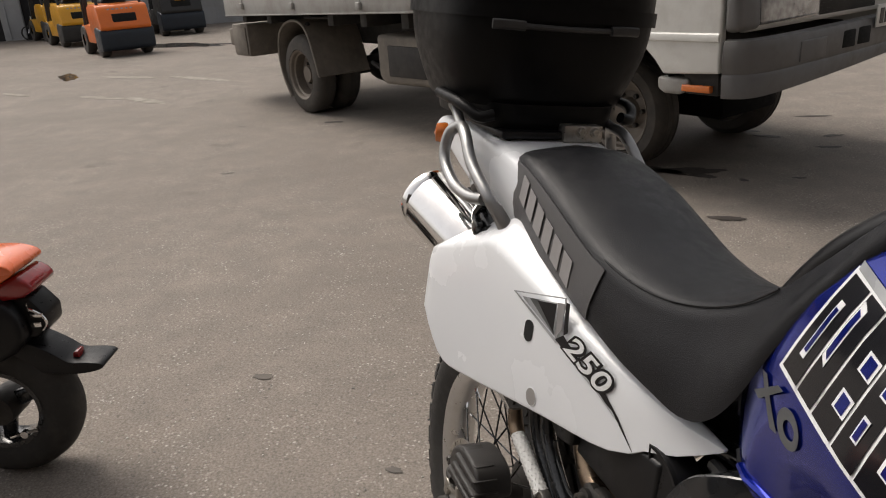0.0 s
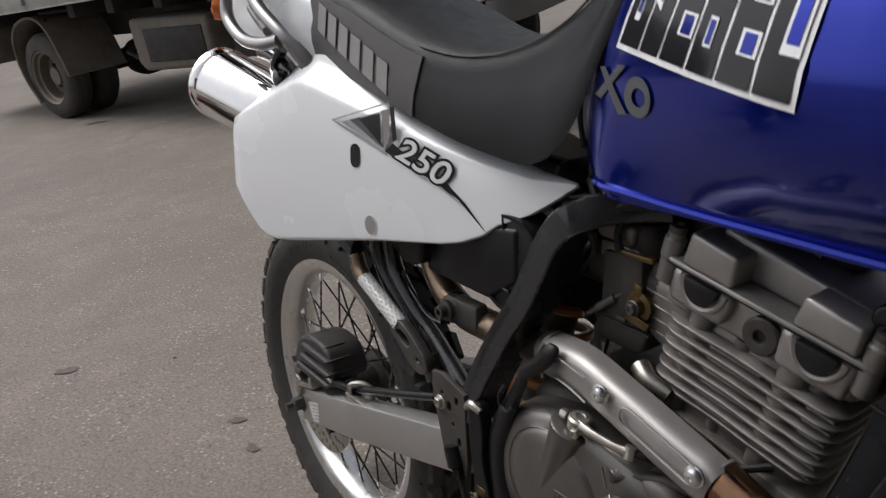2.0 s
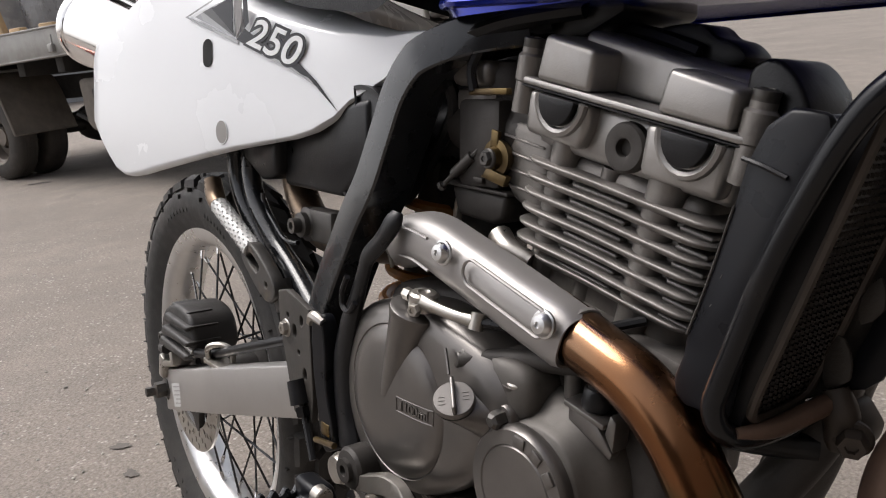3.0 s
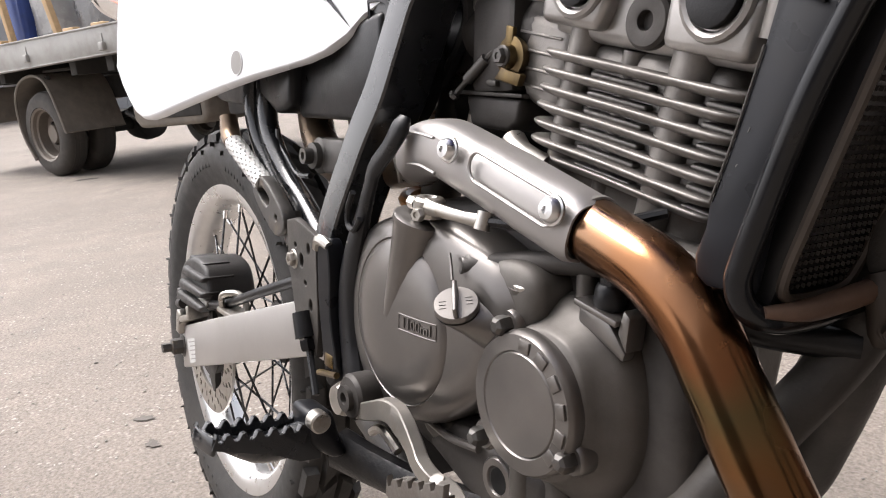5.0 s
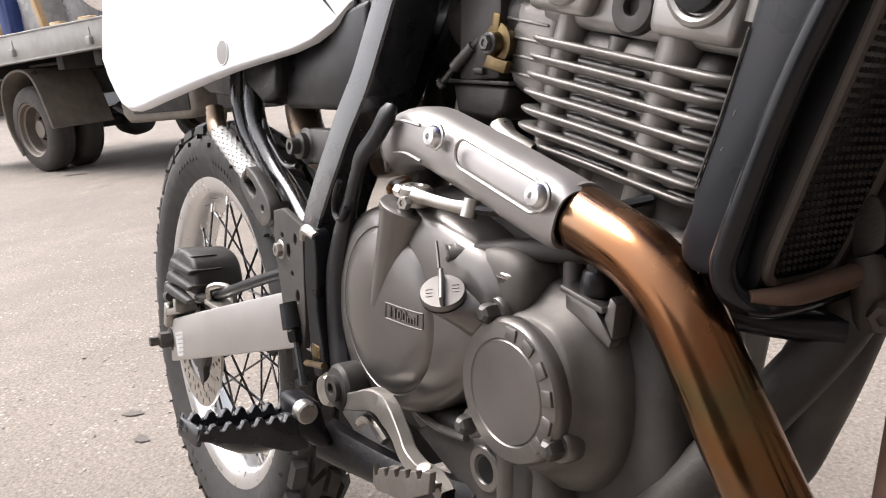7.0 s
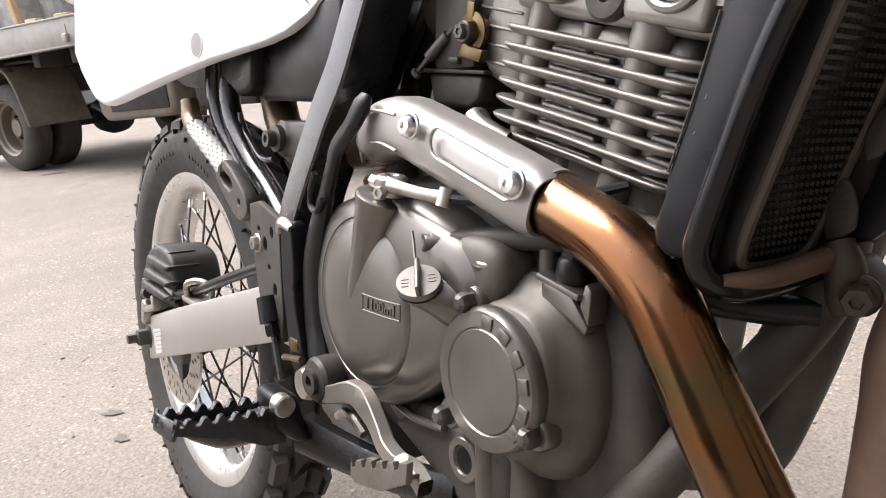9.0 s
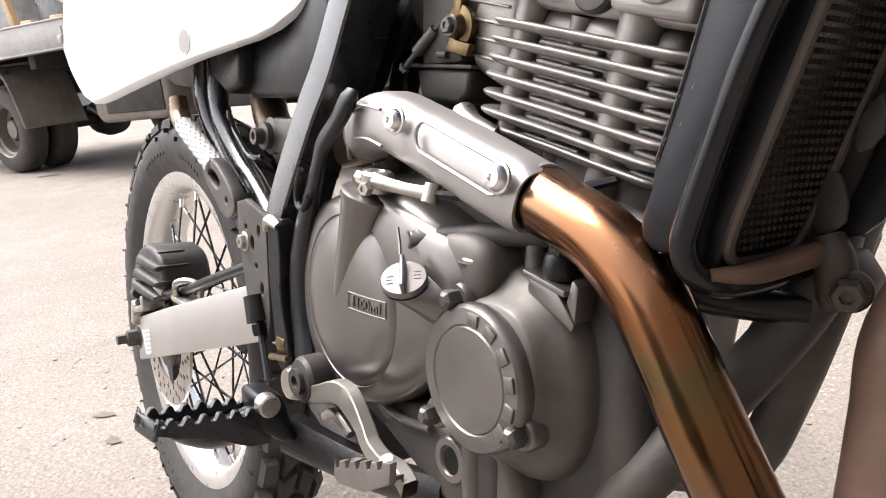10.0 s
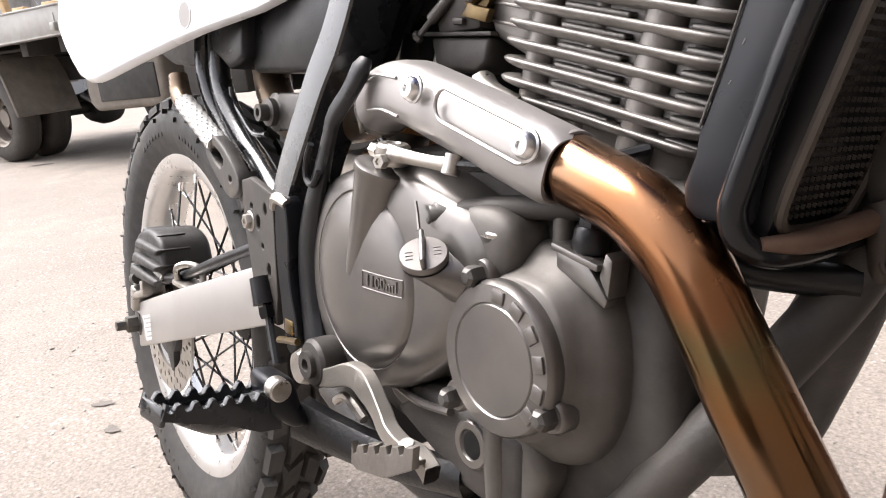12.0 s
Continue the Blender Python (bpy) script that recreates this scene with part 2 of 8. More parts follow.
def ground_material():
    m = material("dusty_asphalt", (0.206, 0.178, 0.153), 0.86, 0.0, 0.20, 5.0, bump=1.0, bump_scale=90, dirt=(0.162, 0.140, 0.120), dirt_scale=0.6, dirt_low=0.42, dirt_high=0.7, rough_vary=0.06)
    n, l = m.node_tree.nodes, m.node_tree.links
    b = n["Principled BSDF"]
    co = n.new("ShaderNodeTexCoord").outputs["Object"]
    base = b.inputs["Base Color"].links[0].from_socket
    # small pale and dark stones
    vor = n.new("ShaderNodeTexVoronoi")
    vor.inputs["Scale"].default_value = 95.0
    vor.inputs["Randomness"].default_value = 1.0
    l.new(co, vor.inputs["Vector"])
    sp = n.new("ShaderNodeSeparateColor")
    l.new(vor.outputs["Color"], sp.inputs[0])
    pale = n.new("ShaderNodeMapRange")
    pale.inputs[1].default_value, pale.inputs[2].default_value = 0.66, 0.95
    pale.inputs[3].default_value, pale.inputs[4].default_value = 0.0, 0.85
    l.new(sp.outputs[0], pale.inputs[0])
    edge = n.new("ShaderNodeMapRange")
    edge.inputs[1].default_value, edge.inputs[2].default_value = 0.5, 0.25
    l.new(vor.outputs["Distance"], edge.inputs[0])
    both = n.new("ShaderNodeMath")
    both.operation = "MULTIPLY"
    l.new(pale.outputs[0], both.inputs[0])
    l.new(edge.outputs[0], both.inputs[1])
    # stones lie in drifts, thick here and thin there
    drift = n.new("ShaderNodeTexNoise")
    drift.inputs["Scale"].default_value = 4.0
    drift.inputs["Detail"].default_value = 6.0
    l.new(co, drift.inputs["Vector"])
    dr = n.new("ShaderNodeMapRange")
    dr.inputs[1].default_value, dr.inputs[2].default_value = 0.42, 0.62
    dr.inputs[3].default_value, dr.inputs[4].default_value = 0.12, 1.0
    l.new(drift.outputs["Fac"], dr.inputs[0])
    both2 = n.new("ShaderNodeMath")
    both2.operation = "MULTIPLY"
    l.new(both.outputs[0], both2.inputs[0])
    l.new(dr.outputs[0], both2.inputs[1])
    mix = n.new("ShaderNodeMix")
    mix.data_type = "RGBA"
    mix.inputs["B"].default_value = (0.46, 0.43, 0.385, 1)
    l.new(both2.outputs[0], mix.inputs["Factor"])
    l.new(base, mix.inputs["A"])
    # oil spots
    spot = n.new("ShaderNodeTexNoise")
    spot.inputs["Scale"].default_value = 2.2
    spot.inputs["Detail"].default_value = 5.0
    l.new(co, spot.inputs["Vector"])
    sr = n.new("ShaderNodeMapRange")
    sr.inputs[1].default_value, sr.inputs[2].default_value = 0.66, 0.74
    sr.inputs[3].default_value, sr.inputs[4].default_value = 0.0, 0.5
    l.new(spot.outputs["Fac"], sr.inputs[0])
    mix2 = n.new("ShaderNodeMix")
    mix2.data_type = "RGBA"
    mix2.inputs["B"].default_value = (0.075, 0.064, 0.054, 1)
    l.new(sr.outputs[0], mix2.inputs["Factor"])
    l.new(mix.outputs["Result"], mix2.inputs["A"])
    # fine sandy grain
    sand = n.new("ShaderNodeTexNoise")
    sand.inputs["Scale"].default_value = 130.0
    sand.inputs["Detail"].default_value = 8.0
    sand.inputs["Roughness"].default_value = 0.75
    l.new(co, sand.inputs["Vector"])
    sn = n.new("ShaderNodeMapRange")
    sn.inputs[1].default_value, sn.inputs[2].default_value = 0.32, 0.68
    sn.inputs[3].default_value, sn.inputs[4].default_value = 0.52, 1.44
    l.new(sand.outputs["Fac"], sn.inputs[0])
    grain = n.new("ShaderNodeVectorMath")
    grain.operation = "SCALE"
    l.new(mix2.outputs["Result"], grain.inputs[0])
    l.new(sn.outputs[0], grain.inputs["Scale"])
    # dark grit between the stones
    grit = n.new("ShaderNodeTexVoronoi")
    grit.inputs["Scale"].default_value = 48.0
    l.new(co, grit.inputs["Vector"])
    sg = n.new("ShaderNodeSeparateColor")
    l.new(grit.outputs["Color"], sg.inputs[0])
    dark = n.new("ShaderNodeMapRange")
    dark.inputs[1].default_value, dark.inputs[2].default_value = 0.70, 1.0
    dark.inputs[3].default_value, dark.inputs[4].default_value = 0.0, 0.5
    l.new(sg.outputs[1], dark.inputs[0])
    core = n.new("ShaderNodeMapRange")
    core.inputs[1].default_value, core.inputs[2].default_value = 0.42, 0.18
    l.new(grit.outputs["Distance"], core.inputs[0])
    dk = n.new("ShaderNodeMath")
    dk.operation = "MULTIPLY"
    l.new(dark.outputs[0], dk.inputs[0])
    l.new(core.outputs[0], dk.inputs[1])
    mix3 = n.new("ShaderNodeMix")
    mix3.data_type = "RGBA"
    mix3.inputs["B"].default_value = (0.075, 0.062, 0.052, 1)
    l.new(dk.outputs[0], mix3.inputs["Factor"])
    l.new(grain.outputs[0], mix3.inputs["A"])
    l.new(mix3.outputs["Result"], b.inputs["Base Color"])
    return m


GROUND = ground_material()
STAIN = material("oil_stained_asphalt", (0.040, 0.032, 0.027), 0.7, 0.0, 0.3, 12, bump=0.3, bump_scale=140)
FAINT = material("faint_oil_mark", (0.105, 0.091, 0.078), 0.75, 0.0, 0.3, 14, bump=0.4, bump_scale=140)
WET = material("wet_asphalt", (0.04, 0.036, 0.032), 0.18, 0.0, 0.3, 5)
PALE_LINE = material("worn_pale_line", (0.30, 0.275, 0.235), 0.9, 0.0, 0.2, 20, dirt=(0.17, 0.15, 0.125), dirt_scale=6, dirt_low=0.4, dirt_high=0.65)

TRUCK_GREY = material("dusty_grey_steel", (0.34, 0.335, 0.32), 0.55, 0.1, 0.1, 14, dirt=(0.20, 0.18, 0.155), dirt_scale=4, dirt_low=0.45, dirt_high=0.8)
TRUCK_WHITE = material("dusty_white_cab_paint", (0.70, 0.70, 0.67), 0.4, 0.0, 0.04, 10, coat=0.3, dirt=(0.48, 0.46, 0.42), dirt_scale=3, dirt_low=0.5, dirt_high=0.85)
TRUCK_BUMPER = material("grey_bumper_plastic", (0.13, 0.13, 0.132), 0.5, 0.0, 0.1, 20, dirt=(0.10, 0.092, 0.083), dirt_scale=5, dirt_low=0.4, dirt_high=0.8)
MUD = material("mud_coated_fender", (0.20, 0.178, 0.15), 0.8, 0.0, 0.15, 18, dirt=(0.11, 0.098, 0.085), dirt_scale=6, dirt_low=0.4, dirt_high=0.8)
# near-black that paints the deep shade under the truck cab
UNDER_SHADE = material("under_cab_shade_black", (0.006, 0.006, 0.006), 0.8, 0.0, 0.3, 18, spec=0.15)
UNDERBODY = material("dirty_black_chassis", (0.018, 0.017, 0.016), 0.7, 0.0, 0.25, 18, dirt=(0.045, 0.040, 0.035), dirt_scale=6, dirt_low=0.4, dirt_high=0.8)
TRUCK_TYRE = material("dusty_truck_tyre", (0.050, 0.045, 0.040), 0.75, 0.0, 0.2, 30, dirt=(0.10, 0.088, 0.075), dirt_scale=6, dirt_low=0.45, dirt_high=0.8)
TRUCK_RIM = material("dusty_steel_rim", (0.19, 0.165, 0.14), 0.55, 0.4, 0.15, 30)
PINE = material("pine_lumber", (0.52, 0.36, 0.20), 0.7, 0.0, 0.15, 30, bump=0.15, bump_scale=90)
PLASTIC_WRAP = material("grey_plastic_wrap", (0.36, 0.36, 0.36), 0.25, 0.0, 0.25, 9, bump=0.8, bump_scale=22)
DARK_WRAP = material("dark_grey_plastic_wrap", (0.075, 0.075, 0.08), 0.3, 0.0, 0.3, 9, bump=0.8, bump_scale=22)
BLUE_SHEET = material("blue_sheet", (0.03, 0.06, 0.22), 0.55, 0.0, 0.25, 12)
LAMP_GLASS = material("headlamp_glass", (0.42, 0.43, 0.44), 0.10, 0.6, 0.5, 26, coat=0.8)
FORK_ORANGE = material("forklift_orange_paint", (0.75, 0.16, 0.015), 0.4, 0.0, 0.06, 8, coat=0.3, dirt=(0.5, 0.14, 0.03), dirt_scale=4, dirt_low=0.55, dirt_high=0.9)
FORK_YELLOW = material("forklift_yellow_paint", (0.68, 0.33, 0.012), 0.4, 0.0, 0.06, 8, coat=0.3, dirt=(0.4, 0.22, 0.03), dirt_scale=4, dirt_low=0.55, dirt_high=0.9)
FORK_DARK = material("dark_blue_black_iron", (0.018, 0.025, 0.035), 0.5, 0.2, 0.2, 10)
FORK_GREY = material("dark_grey_iron", (0.03, 0.03, 0.03), 0.55, 0.2, 0.2, 10)
WALL = material("grey_metal_cladding", (0.34, 0.345, 0.35), 0.6, 0.1, 0.06, 3, dirt=(0.24, 0.235, 0.23), dirt_scale=0.6, dirt_low=0.45, dirt_high=0.8)
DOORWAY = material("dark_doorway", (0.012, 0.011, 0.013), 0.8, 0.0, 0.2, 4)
PIT_ORANGE = material("orange_bodywork", (0.72, 0.13, 0.025), 0.25, 0.0, 0.03, 20, coat=0.7)
RED_LENS = material("red_lamp_lens", (0.28, 0.012, 0.014), 0.2, 0.0, 0.1, 40, coat=0.8)


# ---- builders ----
def part(name, bm, mat, parent=None, label="", sharp=38.0, flat=False):
    """Links a bmesh as one mesh object under a thing or a part."""
    bmesh.ops.recalc_face_normals(bm, faces=bm.faces)
    limit = radians(sharp)
    for f in bm.faces:
        f.smooth = not flat
    for e in bm.edges:
        if len(e.link_faces) == 2 and e.calc_face_angle(0.0) > limit:
            e.smooth = False
    me = bpy.data.meshes.new(name)
    bm.to_mesh(me)
    bm.free()
    me.materials.append(mat)
    ob = new(name, me)
    ob.parent = parent
    if label:
        ob["label"] = label
    return ob


def thing(name, m, label, category, group=""):
    ob = new(name)
    ob.empty_display_size = 0.1
    ob.matrix_basis = m
    return tagged(ob, label, category, group)


def join(*meshes):
    """One bmesh out of several."""
    out = bmesh.new()
    for bm in meshes:
        me = bpy.data.meshes.new("tmp")
        bm.to_mesh(me)
        bm.free()
        out.from_mesh(me)
        bpy.data.meshes.remove(me)
    return out


def moved(bm, m):
    bmesh.ops.transform(bm, matrix=m, verts=bm.verts)
    return bm


def bevelled(bm, width, segs=2, angle=25):
    if width > 0:
        edges = [e for e in bm.edges if len(e.link_faces) == 2 and e.calc_face_angle(0.0) > radians(angle)]
        bmesh.ops.bevel(bm, geom=edges, offset=width, segments=segs, affect="EDGES", profile=0.5, clamp_overlap=True)
    return bm


def box(x0, x1, y0, y1, z0, z1, bevel=0.0, segs=2):
    bm = bmesh.new()
    bmesh.ops.create_cube(bm, size=1.0, matrix=Matrix.LocRotScale(((x0 + x1) / 2, (y0 + y1) / 2, (z0 + z1) / 2), None, (abs(x1 - x0), abs(y1 - y0), abs(z1 - z0))))
    return bevelled(bm, bevel, segs)


def prism(outline, y0, y1, bevel=0.0, segs=2, holes_to=None):
    """An outline in x, z pushed along y."""
    bm = bmesh.new()
    a = [bm.verts.new((x, y0, z)) for x, z in outline]
    b = [bm.verts.new((x, y1, z)) for x, z in outline]
    k = len(outline)
    bm.faces.new(a)
    bm.faces.new(list(reversed(b)))
    for i in range(k):
        bm.faces.new((a[i], b[i], b[(i + 1) % k], a[(i + 1) % k]))
    bmesh.ops.recalc_face_normals(bm, faces=bm.faces)
    return bevelled(bm, bevel, segs)


def smooth_line(points, steps=6, closed=False):
    """Catmull-Rom through points of any dimension."""
    p = [np.array(q, float) for q in points]
    k = len(p)
    out = []
    spans = k if closed else k - 1
    for i in range(spans):
        if closed:
            a, b, c, d = p[(i - 1) % k], p[i], p[(i + 1) % k], p[(i + 2) % k]
        else:
            a, b, c, d = p[max(i - 1, 0)], p[i], p[i + 1], p[min(i + 2, k - 1)]
        for s in range(steps):
            t = s / steps
            out.append(0.5 * (2 * b + (c - a) * t + (2 * a - 5 * b + 4 * c - d) * t * t + (3 * b - a - 3 * c + d) * t ** 3))
    if not closed:
        out.append(p[-1])
    return [tuple(q) for q in out]


def tube(points, radius, segs=14, steps=6, flat=1.0, caps=True, up=None):
    """A round (or flattened) tube along points; radius one number or one for each point."""
    r = radius if isinstance(radius, (list, tuple)) else [radius] * len(points)
    line = smooth_line([(*p, q) for p, q in zip(points, r)], steps)
    bm = bmesh.new()
    pts = [Vector([float(c) for c in q[:3]]) for q in line]
    rad = [float(q[3]) for q in line]
    side = None
    rings = []
    for i, p in enumerate(pts):
        t = (pts[min(i + 1, len(pts) - 1)] - pts[max(i - 1, 0)]).normalized()
        if side is None:
            ref = Vector(up) if up else (Vector((0, 1, 0)) if abs(t.y) < 0.9 else Vector((1, 0, 0)))
            side = (ref - t * ref.dot(t)).normalized()
        else:
            side = (side - t * side.dot(t)).normalized()
        other = t.cross(side)
        rings.append([bm.verts.new(p + rad[i] * (math.cos(a) * side * flat + math.sin(a) * other)) for a in [2 * math.pi * j / segs for j in range(segs)]])
    for a, b in zip(rings, rings[1:]):
        for j in range(segs):
            bm.faces.new((a[j], a[(j + 1) % segs], b[(j + 1) % segs], b[j]))
    if caps:
        bm.faces.new(list(reversed(rings[0])))
        bm.faces.new(rings[-1])
    return bm


def aim(center, axis):
    """A frame at center whose z runs along axis."""
    return Matrix.Translation(center) @ Vector(axis).normalized().to_track_quat("Z", "Y").to_matrix().to_4x4()


def lathe(profile, center, axis, segs=32, close=True):
    """A turned solid: profile of (radius, height along axis)."""
    bm = bmesh.new()
    rings = []
    for r, h in profile:
        if r < 1e-6:
            rings.append([bm.verts.new((0, 0, h))])
        else:
            rings.append([bm.verts.new((r * math.cos(a), r * math.sin(a), h)) for a in [2 * math.pi * j / segs for j in range(segs)]])
    for a, b in zip(rings, rings[1:]):
        for j in range(segs):
            k = (j + 1) % segs
            if len(a) == 1 and len(b) == 1:
                continue
            if len(a) == 1:
                bm.faces.new((a[0], b[j], b[k]))
            elif len(b) == 1:
                bm.faces.new((a[j], b[0], a[k]))
            else:
                bm.faces.new((a[j], b[j], b[k], a[k]))
    if close:
        for ring in (rings[0], rings[-1]):
            if len(ring) > 2:
                bm.faces.new(ring)
    return moved(bm, aim(center, axis))


def hex_bolt(center, axis, r=0.007, h=0.006, washer=True):
    head = lathe([(r, 0.0), (r, h * 0.8), (r * 0.86, h), (r * 0.45, h), (r * 0.4, h * 0.8), (0, h * 0.8)], center, axis, 6)
    if washer:
        return join(head, lathe([(r * 1.35, -0.002), (r * 1.35, 0.0005), (r * 1.2, 0.0015), (0, 0.0015)], center, axis, 18))
    return head


def socket_bolt(center, axis, r=0.008, h=0.006):
    """A domed washer-head bolt with a recessed socket."""
    return lathe([(r * 1.5, -0.002), (r * 1.5, 0.001), (r * 1.35, 0.002), (r, 0.003), (r, h * 0.8), (r * 0.85, h), (r * 0.45, h), (r * 0.4, h * 0.55), (0, h * 0.5)], center, axis, 20)


def sheet(grid, thickness=0.003, closed_u=False):
    """A curved plate from rows of points, given thickness along its normals."""
    bm = bmesh.new()
    rows = [[bm.verts.new(p) for p in row] for row in grid]
    for a, b in zip(rows, rows[1:]):
        k = len(a)
        for j in range(k if closed_u else k - 1):
            q = [a[j], a[(j + 1) % k], b[(j + 1) % k], b[j]]
            if len({tuple(round(c, 6) for c in v.co) for v in q}) > 2:
                bm.faces.new(q)
    bmesh.ops.remove_doubles(bm, verts=bm.verts, dist=1e-5)
    bmesh.ops.recalc_face_normals(bm, faces=bm.faces)
    if thickness:
        bmesh.ops.solidify(bm, geom=bm.faces[:], thickness=thickness)
    return bm


def curve_mesh(splines, depth=0.001, bevel=0.0):
    """A flat plate in x, y with holes, from closed outlines, with its thickness along z."""
    cu = bpy.data.curves.new("outline", "CURVE")
    cu.dimensions, cu.fill_mode, cu.extrude, cu.bevel_depth, cu.bevel_resolution = "2D", "BOTH", depth, bevel, 1
    for pts in splines:
        s = cu.splines.new("POLY")
        s.points.add(len(pts) - 1)
        for q, p in zip(s.points, pts):
            q.co = (p[0], p[1], 0, 1)
        s.use_cyclic_u = True
    ob = bpy.data.objects.new("outline", cu)
    me = bpy.data.meshes.new_from_object(ob)
    bm = bmesh.new()
    bm.from_mesh(me)
    bpy.data.objects.remove(ob)
    bpy.data.meshes.remove(me)
    bpy.data.curves.remove(cu)
    return bm


def letters(text, size, depth=0.0008, shear=0.0, offset=0.0, bevel=0.0):
    """Letters as a mesh in x, y, with Blender's own font."""
    cu = bpy.data.curves.new("letters", "FONT")
    cu.body, cu.size, cu.extrude, cu.shear, cu.offset, cu.bevel_depth = text, size, depth, shear, offset, bevel
    cu.align_x, cu.align_y = "CENTER", "CENTER"
    ob = bpy.data.objects.new("letters", cu)
    me = bpy.data.meshes.new_from_object(ob)
    bm = bmesh.new()
    bm.from_mesh(me)
    bpy.data.objects.remove(ob)
    bpy.data.meshes.remove(me)
    bpy.data.curves.remove(cu)
    return bm


def ring(cx, cy, r, k=16, squash=1.0):
    return [(cx + r * math.cos(2 * math.pi * i / k), cy + r * squash * math.sin(2 * math.pi * i / k)) for i in range(k)]


def side_plate(splines, y, depth=0.002, bevel=0.0):
    """A plate with holes standing in the plane of the machine's side, at y."""
    bm = curve_mesh(splines, depth, bevel)
    return moved(bm, Matrix(((1, 0, 0, 0), (0, 0, -1, y), (0, 1, 0, 0), (0, 0, 0, 1))))


def draped(bm, surface, lift=0.002):
    """Lays a thin plate that stands in x, z onto the surface y = surface(x, z), to its outer side."""
    for v in bm.verts:
        v.co.y = surface(v.co.x, v.co.z) - lift + v.co.y
    return bm


def lerp(x, xs, ys):
    return float(np.interp(x, xs, ys))


# ---- the ground ----
def build_ground():
    bm = bmesh.new()
    xs = [-400, -120, -45, -24] + [-20 + 0.4 * i for i in range(61)] + [8, 20, 60, 200, 400]
    ys = [-400, -120, -40, -14] + [-9 + 0.4 * i for i in range(51)] + [14, 30, 80, 200, 400]
    rows = []
    for x in xs:
        row = []
        for y in ys:
            far = max(0.0, 1 - (abs(x + 7) + abs(y)) / 40)
            z = 0.003 * far * noise.noise((x * 0.7, y * 0.7, 0.0)) * min(1.0, math.hypot(x - 0.3, y) / 2.5) - 0.001
            row.append(bm.verts.new((x, y, min(z, 0.0))))
        rows.append(row)
    for a, b in zip(rows, rows[1:]):
        for j in range(len(a) - 1):
            bm.faces.new((a[j], b[j], b[j + 1], a[j + 1]))
    g = part("ground", bm, GROUND)
    tagged(g, "dusty brown-grey worn asphalt yard", "ground", kind="structure")


def blotch(x, y, rx, ry, turn, mat, label, category, seed, z=0.0012):
    rnd = random.Random(seed)
    k = 26
    pts = []
    for i in range(k):
        a = 2 * math.pi * i / k
        r = 1 + 0.45 * noise.noise((math.cos(a) * 1.8 + seed, math.sin(a) * 1.8, seed * 0.7)) + 0.2 * rnd.uniform(-1, 1)
        pts.append((rx * r * math.cos(a), ry * r * math.sin(a)))
    bm = curve_mesh([pts], 0.0003)
    ob = part("stain", moved(bm, pose(x, y, z, 0, 0, turn)), mat)
    return tagged(ob, label, category, kind="structure")


build_ground()

# ---- the flatbed truck, seen from its right side; x runs to its nose ----
def truck_wheel(parent, x, y, width=0.21, r=0.37):
    t = part("wheel", lathe([(0.24, -width / 2), (0.30, -width / 2), (r - 0.02, -width / 2 + 0.02), (r, -width / 2 + 0.05), (r, width / 2 - 0.05), (r - 0.02, width / 2 - 0.02), (0.30, width / 2), (0.24, width / 2)],
                             (x, y, r), (0, -1, 0), 40, close=False), TRUCK_TYRE, parent, "dusty black truck tyre")
    grooves = []
    for gy in (-0.045, 0.0, 0.045):
        grooves.append(lathe([(r - 0.004, gy - 0.006), (r + 0.003, gy - 0.006), (r + 0.003, gy - 0.018), (r - 0.004, gy - 0.018)], (x, y, r), (0, -1, 0), 40, close=False))
    part("tread", join(*grooves), TRUCK_TYRE, t)
    part("rim", lathe([(0.245, -width / 2 + 0.03), (0.245, width / 2 - 0.03), (0.235, width / 2 + 0.0), (0.218, width / 2 - 0.012), (0.21, width / 2 - 0.04), (0.195, width / 2 - 0.05), (0.188, width / 2 - 0.13), (0.12, width / 2 - 0.14), (0.085, width / 2 - 0.12), (0.075, width / 2 - 0.07), (0, width / 2 - 0.07)],
                      (x, y, r), (0, -1, 0), 32), TRUCK_RIM, t, "dusty steel truck rim")
    for k in range(6):
        a = k * math.pi / 3
        part("lug_nut", hex_bolt((x + 0.105 * math.cos(a), y - width / 2 + 0.13, r + 0.105 * math.sin(a)), (0, -1, 0), 0.016, 0.025, False), DARK_STEEL, t)
    return t


TRUCK_AT = (-6.30, 0.62, 0, 0, 0, 19.0)


def arch(cx, cz, r, a0, a1, k):
    return [(cx + r * math.cos(radians(a0 + (a1 - a0) * i / k)), cz + r * math.sin(radians(a0 + (a1 - a0) * i / k))) for i in range(k + 1)]


